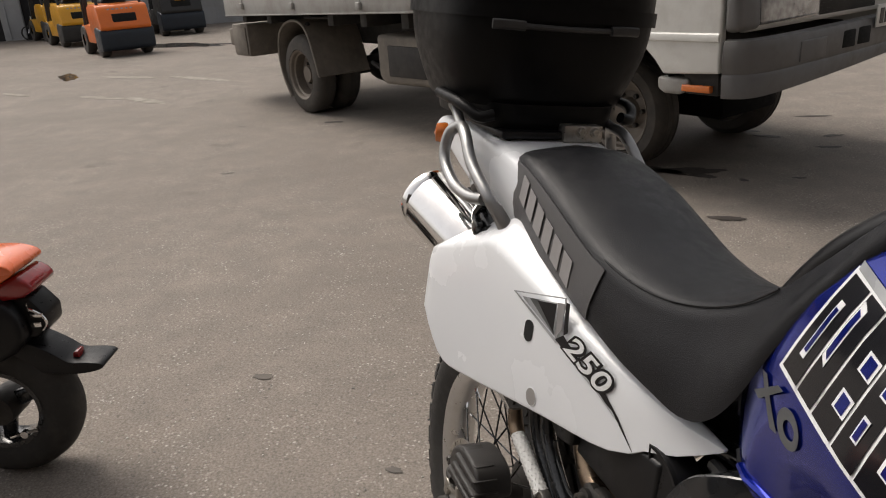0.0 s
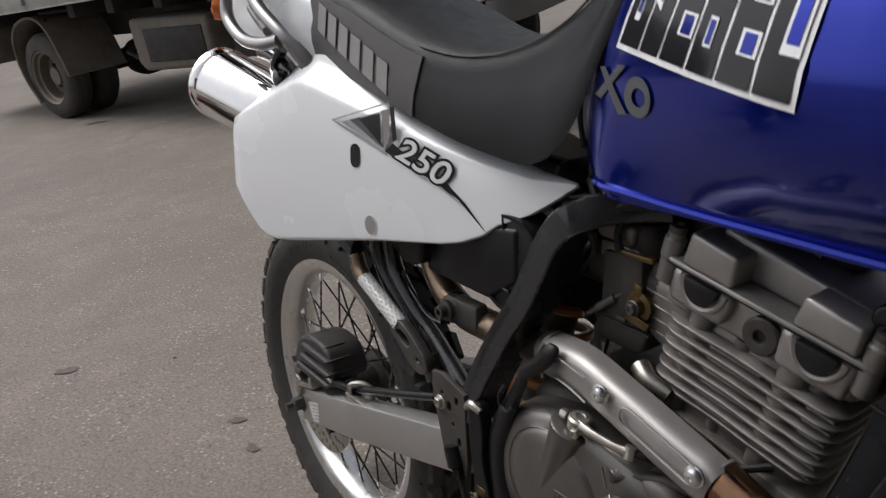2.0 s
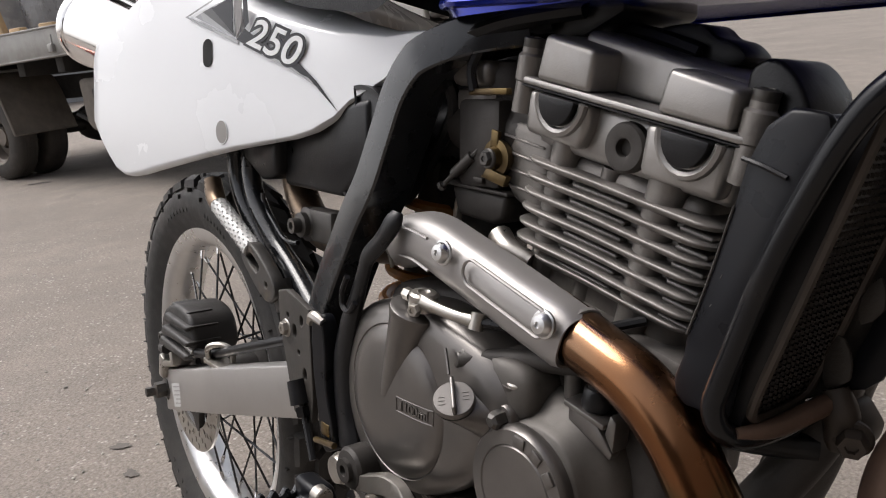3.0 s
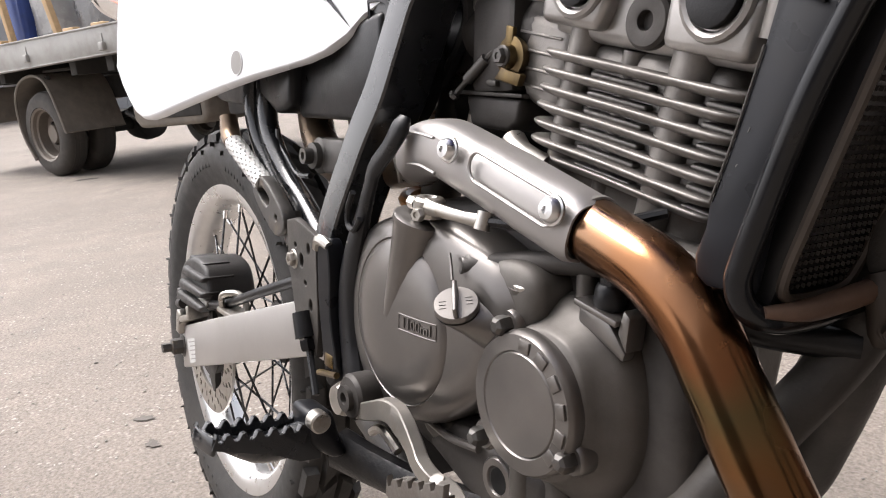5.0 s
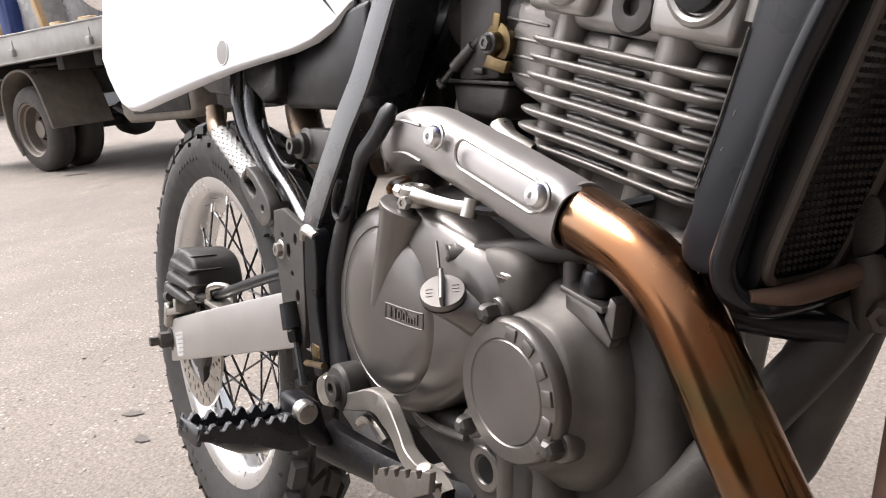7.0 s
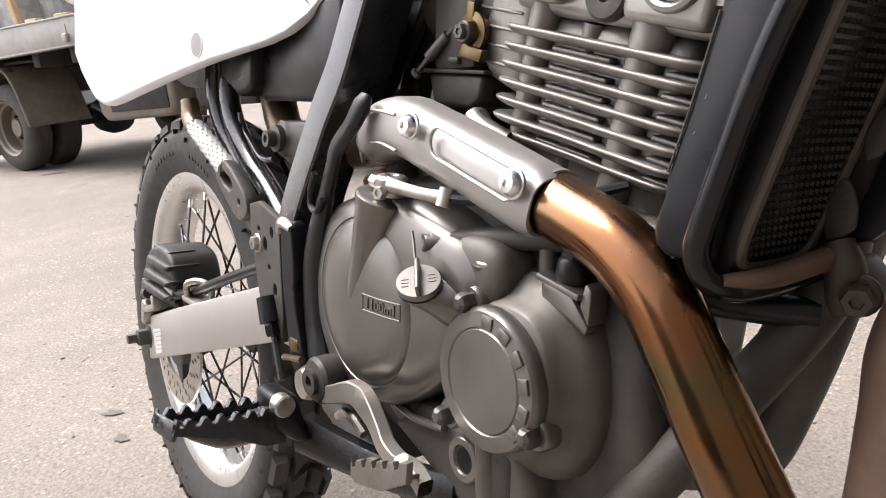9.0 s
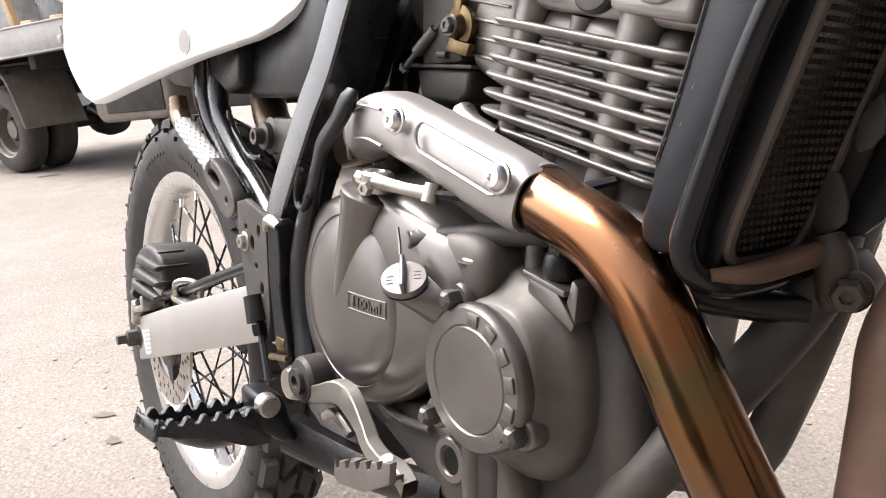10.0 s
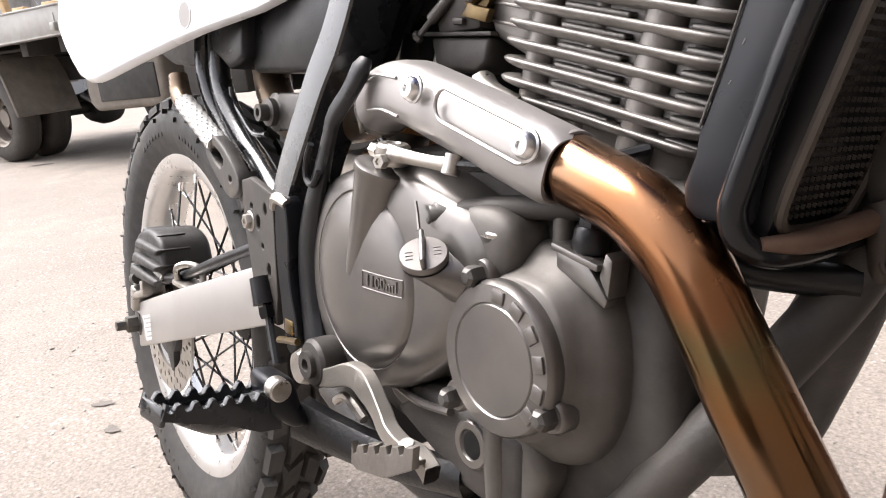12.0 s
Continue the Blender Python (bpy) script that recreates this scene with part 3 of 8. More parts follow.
def build_truck():
    t = thing("truck", pose(*TRUCK_AT), "dusty white flatbed truck with a grey cargo bed", "truck")
    # wheels: y = 0 is the outer face, plus y is the far side
    for x, y in ((-0.10, 0.1), (-0.10, 0.37), (-0.10, 1.75), (3.55, 0.42), (3.55, 1.55)):
        truck_wheel(t, x, y, 0.21, 0.37 if x < 1 else 0.34)
    # bed
    part("bed_floor", box(-1.48, 2.95, 0.0, 1.9, 1.0, 1.08, 0.01), TRUCK_GREY, t, "dusty grey steel bed floor")
    rail = part("side_rail", prism([(-1.48, 0.92), (2.95, 0.985), (2.95, 1.165), (-1.48, 1.15)], -0.11, -0.07, 0.008), TRUCK_GREY, t, "dusty grey folded-steel bed side")
    part("rail_lip", prism([(-1.48, 1.145), (2.95, 1.160), (2.95, 1.175), (-1.48, 1.160)], -0.12, 0.0, 0.005), TRUCK_GREY, rail)
    part("rail_foot", prism([(-1.48, 0.912), (2.95, 0.977), (2.95, 0.990), (-1.48, 0.925)], -0.118, -0.02, 0.004), TRUCK_GREY, rail)
    for x in (-1.0, 0.13, 1.3, 2.4):
        part("latch", join(box(x - 0.03, x + 0.03, -0.14, -0.105, 0.985, 1.045, 0.008), box(x - 0.006, x + 0.006, -0.116, -0.105, 1.045, 1.11, 0.003)), TRUCK_GREY, rail)
    part("far_rail", box(-1.48, 2.95, 1.94, 1.98, 0.95, 1.2, 0.006), TRUCK_GREY, t)
    part("tail_rail", box(-1.52, -1.48, -0.1, 1.98, 0.93, 1.16, 0.006), TRUCK_GREY, t)
    part("headboard", box(2.90, 2.95, 0.0, 1.9, 1.08, 1.9, 0.01), TRUCK_GREY, t)
    for y in (0.55, 1.2):
        part("chassis_beam", box(-1.4, 4.4, y, y + 0.13, 0.62, 0.82, 0.01), UNDERBODY, t, "dirty black chassis beam")
    for x in (-1.3, -0.7, 0.55, 1.1, 1.7, 2.3, 2.8):
        part("cross_member", box(x, x + 0.1, 0.0, 1.9, 0.84, 0.985, 0.006), UNDERBODY, t)
    part("axle", join(lathe([(0.06, -0.8), (0.06, 0.8)], (0.0, 0.93, 0.37), (0, 1, 0), 14), lathe([(0.0, -0.2), (0.16, -0.12), (0.18, 0), (0.16, 0.12), (0.0, 0.2)], (0.0, 0.93, 0.37), (1, 0, 0), 18)), UNDERBODY, t)
    # mudguard over the rear wheels: a deep rolled skin with a turned hem
    over = smooth_line([(-0.31, 0.15), (-0.42, 0.32), (-0.47, 0.52), (-0.43, 0.72), (-0.29, 0.84), (-0.08, 0.885), (0.10, 0.845), (0.20, 0.73), (0.265, 0.57), (0.325, 0.385)], 5)
    guard = part("mudguard", sheet([[(x, y, z) for y in (-0.03, -0.022, 0.12, 0.30, 0.52)] for x, z in over], 0.012), MUD, t, "mud-coated rear wheel guard")
    part("guard_hem", tube([(x * 0.985, -0.026, 0.40 + (z - 0.40) * 0.985) for x, z in over], 0.013, 8, 1), MUD, guard)
    part("guard_hem", tube([(0.325, y, 0.388) for y in (-0.03, 0.25, 0.52)], 0.010, 8, 1), MUD, guard)
    part("guard_bolt", hex_bolt((0.12, 0.02, 0.845), (0.6, 0, 1), 0.018, 0.014), UNDERBODY, guard)
    part("guard_stay", tube([(0.02, 0.05, 0.90), (0.25, 0.05, 0.90), (0.6, 0.15, 0.90)], 0.012, 8), UNDERBODY, guard)
    # boxes and tank under the bed
    tb = part("tool_box", box(-1.64, -1.24, 0.0, 1.0, 0.485, 0.82, 0.02), MUD, t, "dirty steel box under the bed")
    part("box_lid", prism([(-1.61, 0.51), (-1.27, 0.51), (-1.27, 0.79), (-1.61, 0.79)], -0.014, 0.002, 0.006), MUD, tb)
    part("rear_bumper", box(-1.86, -1.74, 0.05, 1.8, 0.58, 0.76, 0.015), MUD, t, "rusty rear under-run bar")
    for y in (0.5, 1.3):
        part("bumper_stay", box(-1.80, -1.42, y, y + 0.06, 0.70, 0.92, 0.006), UNDERBODY, t)
    tank = part("fuel_tank", prism([(1.25, 0.45), (1.32, 0.385), (2.10, 0.405), (2.18, 0.46), (2.18, 0.76), (1.25, 0.78)], 0.04, 0.46, 0.035, 3), MUD, t, "dusty grey-brown fuel tank")
    part("tank_recess", prism([(1.42, 0.455), (2.12, 0.465), (2.12, 0.70), (1.42, 0.70)], 0.030, 0.05, 0.01), UNDERBODY, tank)
    part("step_box", box(2.35, 2.95, 0.08, 0.5, 0.45, 0.85, 0.03), UNDERBODY, t)
    part("hanger", tube([(0.75, 0.30, 0.50), (0.92, 0.30, 0.44), (1.06, 0.28, 0.43), (1.20, 0.26, 0.48)], 0.022, 8), UNDERBODY, t)
    part("spring_leaf", tube([(-0.65, 0.62, 0.56), (0.0, 0.62, 0.45), (0.65, 0.62, 0.56)], 0.035, 8), UNDERBODY, t)
    # added engine and gearbox masses, coloured near-black as the shade under the cab
    part("engine_block", box(3.05, 3.95, 0.85, 1.48, 0.24, 0.88, 0.05), UNDER_SHADE, t, "black engine mass that fills in the shade under the cab")
    part("front_axle", tube([(3.55, 0.45, 0.37), (3.55, 0.7, 0.32), (3.55, 1.3, 0.32), (3.55, 1.6, 0.37)], 0.05, 10), UNDERBODY, t)
    part("gearbox", box(2.3, 3.1, 0.70, 1.18, 0.40, 0.80, 0.05), UNDER_SHADE, t)
    # cab: white lower side with a sill and a crease
    lower = [(3.05, 0.74)] + arch(3.79, 0.40, 0.50, 150, 34, 12) + [(4.53, 0.697), (4.53, 1.45), (3.05, 1.45)]
    cab = part("cab_side", prism(lower, -0.10, -0.05, 0.012, 3), TRUCK_WHITE, t, "dusty white cab side panel")
    part("side_crease", tube([(4.05, -0.10, 0.862), (4.3, -0.104, 0.864), (4.525, -0.10, 0.866)], 0.022, 8, flat=0.5), TRUCK_WHITE, cab)
    part("wheel_well", sheet([[(x, y, z) for y in (-0.05, 0.3)] for x, z in arch(3.79, 0.40, 0.495, 160, 20, 12)], 0.006), UNDERBODY, cab)
    part("far_side", box(3.05, 4.6, 1.85, 1.93, 0.70, 1.45, 0.02), TRUCK_WHITE, cab)
    part("cab_rear", box(3.02, 3.08, -0.05, 1.88, 0.7, 2.3, 0.02), TRUCK_WHITE, cab)
    part("cab_roof", box(3.05, 4.45, -0.06, 1.88, 2.22, 2.32, 0.05, 3), TRUCK_WHITE, cab)
    part("cab_floor", box(3.35, 4.55, -0.04, 1.85, 0.90, 0.96, 0.01), UNDERBODY, cab)
    part("front_panel", prism([(4.54, 0.88), (4.60, 0.88), (4.60, 1.15), (4.58, 1.5), (4.52, 1.5)], 0.0, 1.85, 0.02, 3), TRUCK_WHITE, cab)
    for y0, y1 in ((-0.095, -0.055), (1.87, 1.91)):
        part("door_pillar", prism([(3.05, 1.45), (3.15, 1.45), (3.20, 2.25), (3.05, 2.25)], y0, y1, 0.01), TRUCK_WHITE, cab)
        part("front_pillar", prism([(4.42, 1.45), (4.56, 1.45), (4.42, 2.25), (4.32, 2.25)], y0, y1, 0.01), TRUCK_WHITE, cab)
    glass = bpy.data.materials.new("cab_glass")
    glass.use_nodes = True
    gb = glass.node_tree.nodes["Principled BSDF"]
    gb.inputs["Transmission Weight"].default_value, gb.inputs["Roughness"].default_value, gb.inputs["IOR"].default_value = 0.9, 0.03, 1.45
    gb.inputs["Base Color"].default_value = (0.6, 0.68, 0.66, 1)
    part("side_window", prism([(3.15, 1.46), (4.42, 1.46), (4.32, 2.22), (3.20, 2.22)], -0.08, -0.074), glass, cab)
    part("windscreen", prism([(4.56, 1.5), (4.568, 1.5), (4.428, 2.22), (4.42, 2.22)], -0.05, 1.87), glass, cab)
    sill = part("sill", prism([(4.15, 0.60), (4.19, 0.575), (4.29, 0.575), (4.34, 0.615), (4.34, 0.655), (4.15, 0.66)], -0.07, 0.2, 0.015, 3), TRUCK_GREY, t, "scuffed grey step sill")
    part("turn_lamp", box(4.31, 4.475, -0.085, -0.05, 0.597, 0.632, 0.006), TURN_LENS, sill, "faded orange side marker lamp")
    part("sill_back", box(4.30, 4.50, -0.05, 0.3, 0.58, 0.69, 0.01), UNDERBODY, sill)
    lamp = part("headlamp", prism([(4.56, 0.90), (4.625, 0.91), (4.61, 1.12), (4.56, 1.14)], 0.09, 0.62, 0.02, 3), LAMP_GLASS, t, "clear headlamp with a grey corner lens")
    part("corner_lens", prism([(4.54, 0.885), (4.63, 0.895), (4.61, 1.14), (4.54, 1.15)], -0.10, 0.085, 0.03, 3), TRUCK_BUMPER, lamp)
    part("grille_panel", box(4.585, 4.60, 0.64, 1.25, 0.90, 1.10, 0.006), UNDERBODY, t)
    # bumper wraps round the corner
    path = smooth_line([(4.56, -0.115), (4.62, -0.095), (4.675, -0.03), (4.70, 0.12), (4.70, 0.35), (4.685, 0.75), (4.66, 1.15), (4.60, 1.95)], 5)
    grid = []
    for h, o in ((0.58, -0.03), (0.588, 0.0), (0.685, 0.008), (0.70, 0.0), (0.715, 0.006), (0.82, 0.008), (0.852, -0.005), (0.86, -0.045)):
        row = []
        for i, (x, y) in enumerate(path):
            dx, dy = (np.array(path[min(i + 1, len(path) - 1)]) - np.array(path[max(i - 1, 0)]))
            nrm = math.hypot(dx, dy)
            row.append((x + o * dy / nrm, y - o * dx / nrm, h + 0.035 * max(0, y) * (h < 0.6)))
        grid.append(row)
    bump = part("front_bumper", sheet(grid, 0.01), TRUCK_BUMPER, t, "scuffed grey plastic front bumper")
    part("fog_cover", moved(box(-0.12, 0.12, -0.006, 0.006, -0.05, 0.05, 0.018, 3), pose(4.708, 0.42, 0.765, 0, 0, 90)), TRUCK_BUMPER, bump)
    for y in (0.80, 0.98):
        part("bumper_opening", moved(box(-0.06, 0.06, -0.008, 0.006, -0.045, 0.045, 0.018), pose(4.69 - 0.05 * (y - 0.8), y, 0.775, 0, 0, 86)), HOLE, bump)
    plate = part("number_plate", box(4.678, 4.688, 1.10, 1.58, 0.80, 0.92, 0.004), TRUCK_WHITE, t, "white number plate with dark bars")
    for k in range(8):
        part("plate_bar", box(4.6875, 4.6905, 1.13 + 0.055 * k, 1.17 + 0.055 * k, 0.82, 0.90), BLACK_DECAL, plate)
    return t


def build_cargo():
    m = pose(*TRUCK_AT)
    spots = ((-0.48, 0.10, 0.8, 9), (0.34, 0.10, 0.9, 17), (0.95, 0.40, 1.0, 5), (1.5, 0.3, 0.9, 0), (-1.0, 0.2, 0.6, 10))
    for x, y, h, lean in spots:
        bm = join(box(-0.03, 0.03, -0.025, 0.025, 0, h, 0.004), box(-0.05, 0.05, 0.0, 0.6, 0.0, 0.07, 0.004))
        post = part("lumber_post", bm, PINE)
        post.matrix_basis = m @ pose(x, y, 1.078, 0, -lean, 0)
        tagged(post, "pale pine crate post on the truck bed", "lumber", "crate posts")
    for k, x in enumerate((-0.66, 0.55, 0.98)):
        bm = box(-0.02, 0.11, 0.0, 0.07, 0, 0.13, 0.008)
        chock = part("wooden_chock", bm, PINE)
        chock.matrix_basis = m @ pose(x, 0.02, 1.08, 0, 0, 8 * k)
        tagged(chock, "small pine wood chock on the bed edge", "wood block", "chocks")
    for x, y, sx, sy, sz, mat, name, label, cat in (
            (-0.30, 0.55, 0.20, 0.26, 0.62, PLASTIC_WRAP, "wrapped_machine", "machine part wrapped in wrinkled grey plastic", "cargo"),
            (0.62, 0.62, 0.50, 0.3, 0.60, DARK_WRAP, "wrapped_machine", "bundle wrapped in dark grey plastic", "cargo"),
            (-0.62, 0.32, 0.15, 0.12, 0.66, BLUE_SHEET, "blue_bundle", "bundle under a creased blue sheet", "cargo"),
            (-1.15, 0.6, 0.3, 0.25, 0.16, PINE, "timber_stack", "low stack of rough pine offcuts", "lumber")):
        bm = bmesh.new()
        bmesh.ops.create_icosphere(bm, subdivisions=4, radius=1.0)
        for v in bm.verts:
            c = v.co
            p = 0.45
            c = Vector([math.copysign(abs(q) ** p, q) for q in c])
            c *= 1 + 0.10 * noise.noise(v.co * 2.2 + Vector((x, y, 0))) + 0.05 * noise.noise(v.co * 6 + Vector((y, x, 3)))
            v.co = Vector((c.x * sx, c.y * sy, max(0.0, (c.z + 0.9) * sz * 0.55)))
        ob = part(name, bm, mat)
        ob.matrix_basis = m @ pose(x, y, 1.08)
        tagged(ob, label, cat)


build_truck()
build_cargo()

# ---- the motorcycle; x to its nose, minus y to its right, leaning on its side stand ----
LEAN_LEFT = -8.16
bike = thing("motorcycle", pose(0, 0, 0, LEAN_LEFT), "blue and white trail motorcycle with a black top case", "motorcycle")
HUB = (0.0, 0.0, 0.325)
RIGHT = (0, -1, 0)


def around(r, a, y=0.0):
    return (HUB[0] + r * math.cos(a), y, HUB[2] + r * math.sin(a))


def build_rear_wheel():
    # tyre carcass
    prof = [(0.236, -0.034), (0.246, -0.038), (0.262, -0.047), (0.282, -0.051), (0.297, -0.048), (0.308, -0.039), (0.315, -0.020), (0.316, 0.0)]
    prof = prof + [(r, -h) for r, h in reversed(prof[:-1])]
    wheel = part("rear_wheel", lathe(prof, HUB, (0, 1, 0), 72, close=False), RUBBER, bike, "worn black dual-sport tyre")
    # tread blocks in a chevron pattern
    k = 34
    for i in range(k):
        a = 2 * math.pi * i / k
        for row, (y, wy, wa, sk, h) in enumerate(((-0.038, 0.016, 0.062, 0.25, 0.0090), (-0.013, 0.021, 0.075, 0.5, 0.009), (0.013, 0.021, 0.075, -0.5, 0.009), (0.038, 0.016, 0.062, -0.25, 0.0090))):
            off = (math.pi / k) if row in (1, 2) else 0.0
            bm = bmesh.new()
            bmesh.ops.create_cube(bm, size=1.0)
            for v in bm.verts:
                lx, ly, lz = v.co
                taper = 0.86 if lz > 0 else 1.06
                yy = y + ly * wy * taper
                ang = a + off + lx * wa * 2.0 * taper * (1.12 if ly * y > 0 else 0.95) + sk * ly * wy * 6
                base = 0.316 - 4.2 * max(0.0, abs(yy) - 0.012) ** 2 * (1.5 if abs(yy) > 0.04 else 1.0)
                r = base - 0.004 if lz < 0 else base + h - 1.2 * max(0.0, abs(yy) - 0.03) * 0.12
                v.co = around(r, ang, yy)
            part("tread_block", bm, RUBBER, wheel, flat=True)
    # little rubber hairs and raised marks on the sidewall
    marks = []
    for i in range(40):
        a = 0.2 + 2 * math.pi * i / 40
        r = 0.298 if i % 2 else 0.289
        marks.append(moved(box(-0.0005, 0.0005, -0.0530, -0.046, -0.0006, 0.006), Matrix.Translation((HUB[0], 0, HUB[2])) @ Matrix.Rotation(-a, 4, "Y") @ Matrix.Translation((r, 0, 0)) @ Matrix.Rotation(radians(90), 4, "Y")))
    for a0, a1 in ((1.7, 2.05), (1.15, 1.42), (4.0, 4.5)):
        for j in range(7):
            a = a0 + (a1 - a0) * j / 6
            marks.append(moved(box(-0.003, 0.003, -0.0497, -0.047, -0.005, 0.005, 0.0006), Matrix.Translation((HUB[0], 0, HUB[2])) @ Matrix.Rotation(-a, 4, "Y") @ Matrix.Translation((0.272, 0, 0)) @ Matrix.Rotation(radians(90), 4, "Y")))
    tagged(part("sidewall_relief", join(*marks), RUBBER, wheel), kind="stuff")
    # rim
    rp = [(0.2425, -0.030), (0.2445, -0.033), (0.2425, -0.036), (0.236, -0.0355), (0.228, -0.033), (0.222, -0.031), (0.216, -0.026), (0.211, -0.012), (0.209, 0.0)]
    rp = rp + [(r, -h) for r, h in reversed(rp[:-1])]
    rp += [(0.2425, 0.030), (0.228, 0.02), (0.222, 0.0), (0.228, -0.02)]
    part("rim", lathe(rp + [rp[0]], HUB, (0, 1, 0), 72, close=False), RIM_ALU, wheel, "polished silver aluminium rim")
    part("hub", lathe([(0.0, -0.075), (0.022, -0.075), (0.024, -0.06), (0.05, -0.055), (0.052, -0.047), (0.046, -0.043), (0.03, -0.035), (0.028, 0.0), (0.03, 0.035), (0.05, 0.043), (0.055, 0.055), (0.024, 0.06), (0.022, 0.08), (0, 0.08)], HUB, RIGHT, 28), DARK_CAST, wheel)
    # 36 crossed spokes with nipples
    for i in range(36):
        a = 2 * math.pi * (i + 0.5) / 36
        side = -1 if i % 2 else 1
        cross = 0.95 if (i // 2) % 2 else -0.95
        p0 = Vector(around(0.047, a + cross, 0.045 * side))
        p1 = Vector(around(0.213, a, 0.006 * side))
        part("spoke", tube([p0, p1], 0.0019, 6, 1), BLACK_PAINT, wheel)
        d = (p1 - p0).normalized()
        part("nipple", tube([p1 - d * 0.017, p1 - d * 0.012, p1 + d * 0.004], [0.0026, 0.0034, 0.0038], 8, 1), CHROME, wheel)
    # slotted brake ring on a dark carrier
    holes = []
    for i in range(20):
        for j, r in enumerate((0.080, 0.090, 0.100)):
            a = 2 * math.pi * (i + 0.33 * j) / 20
            ca, sa = math.cos(a), math.sin(a)
            holes.append([(HUB[0] + (r + 0.0052 * math.cos(q)) * ca - 0.0027 * math.sin(q) * sa, HUB[2] + (r + 0.0052 * math.cos(q)) * sa + 0.0027 * math.sin(q) * ca) for q in [2 * math.pi * h / 10 for h in range(10)]])
    disc = part("brake_disc", side_plate([ring(HUB[0], HUB[2], 0.108, 60), ring(HUB[0], HUB[2], 0.0715, 48)] + holes, -0.068, 0.002), STEEL, wheel, "slotted steel brake disc")
    web = []
    for i in range(72):
        a = 2 * math.pi * i / 72
        r = 0.050 + 0.026 * max(0.0, math.cos(5 * a)) ** 2
        web.append((HUB[0] + r * math.cos(a), HUB[2] + r * math.sin(a)))
    part("disc_carrier", side_plate([web, ring(HUB[0], HUB[2], 0.022, 24)], -0.066, 0.004, 0.0008), DARK_CAST, disc, "dark cast disc carrier")
    return wheel


def arm_beam(s):
    """Box-section arm with soft edges, its rear end set a little inwards."""
    rows = []
    for x in (0.012, 0.016, 0.10, 0.195, 0.205, 0.215, 0.30, 0.44, 0.50):
        zb, zt = 0.309 + 0.318 * (x - 0.055), 0.400 + 0.302 * (x - 0.143)
        out = 0.122 - 0.055 * max(0.0, 0.205 - x)
        inn = out - 0.034
        c = 0.0035
        rows.append([(x, s * y, z) for y, z in ((out, zb + c), (out, zt - c), (out - 0.3 * c, zt - 0.3 * c), (out - c, zt), (inn + c, zt), (inn, zt - c), (inn, zb + c), (inn + c, zb), (out - c, zb), (out - 0.3 * c, zb + 0.3 * c))])
    k = len(rows[0])
    for at, row in ((0, rows[0]), (len(rows) + 1, rows[-1])):
        mid = tuple(sum(p[q] for p in row) / k for q in range(3))
        rows.insert(at, [mid] * k)
    return sheet(rows, 0.0, True)


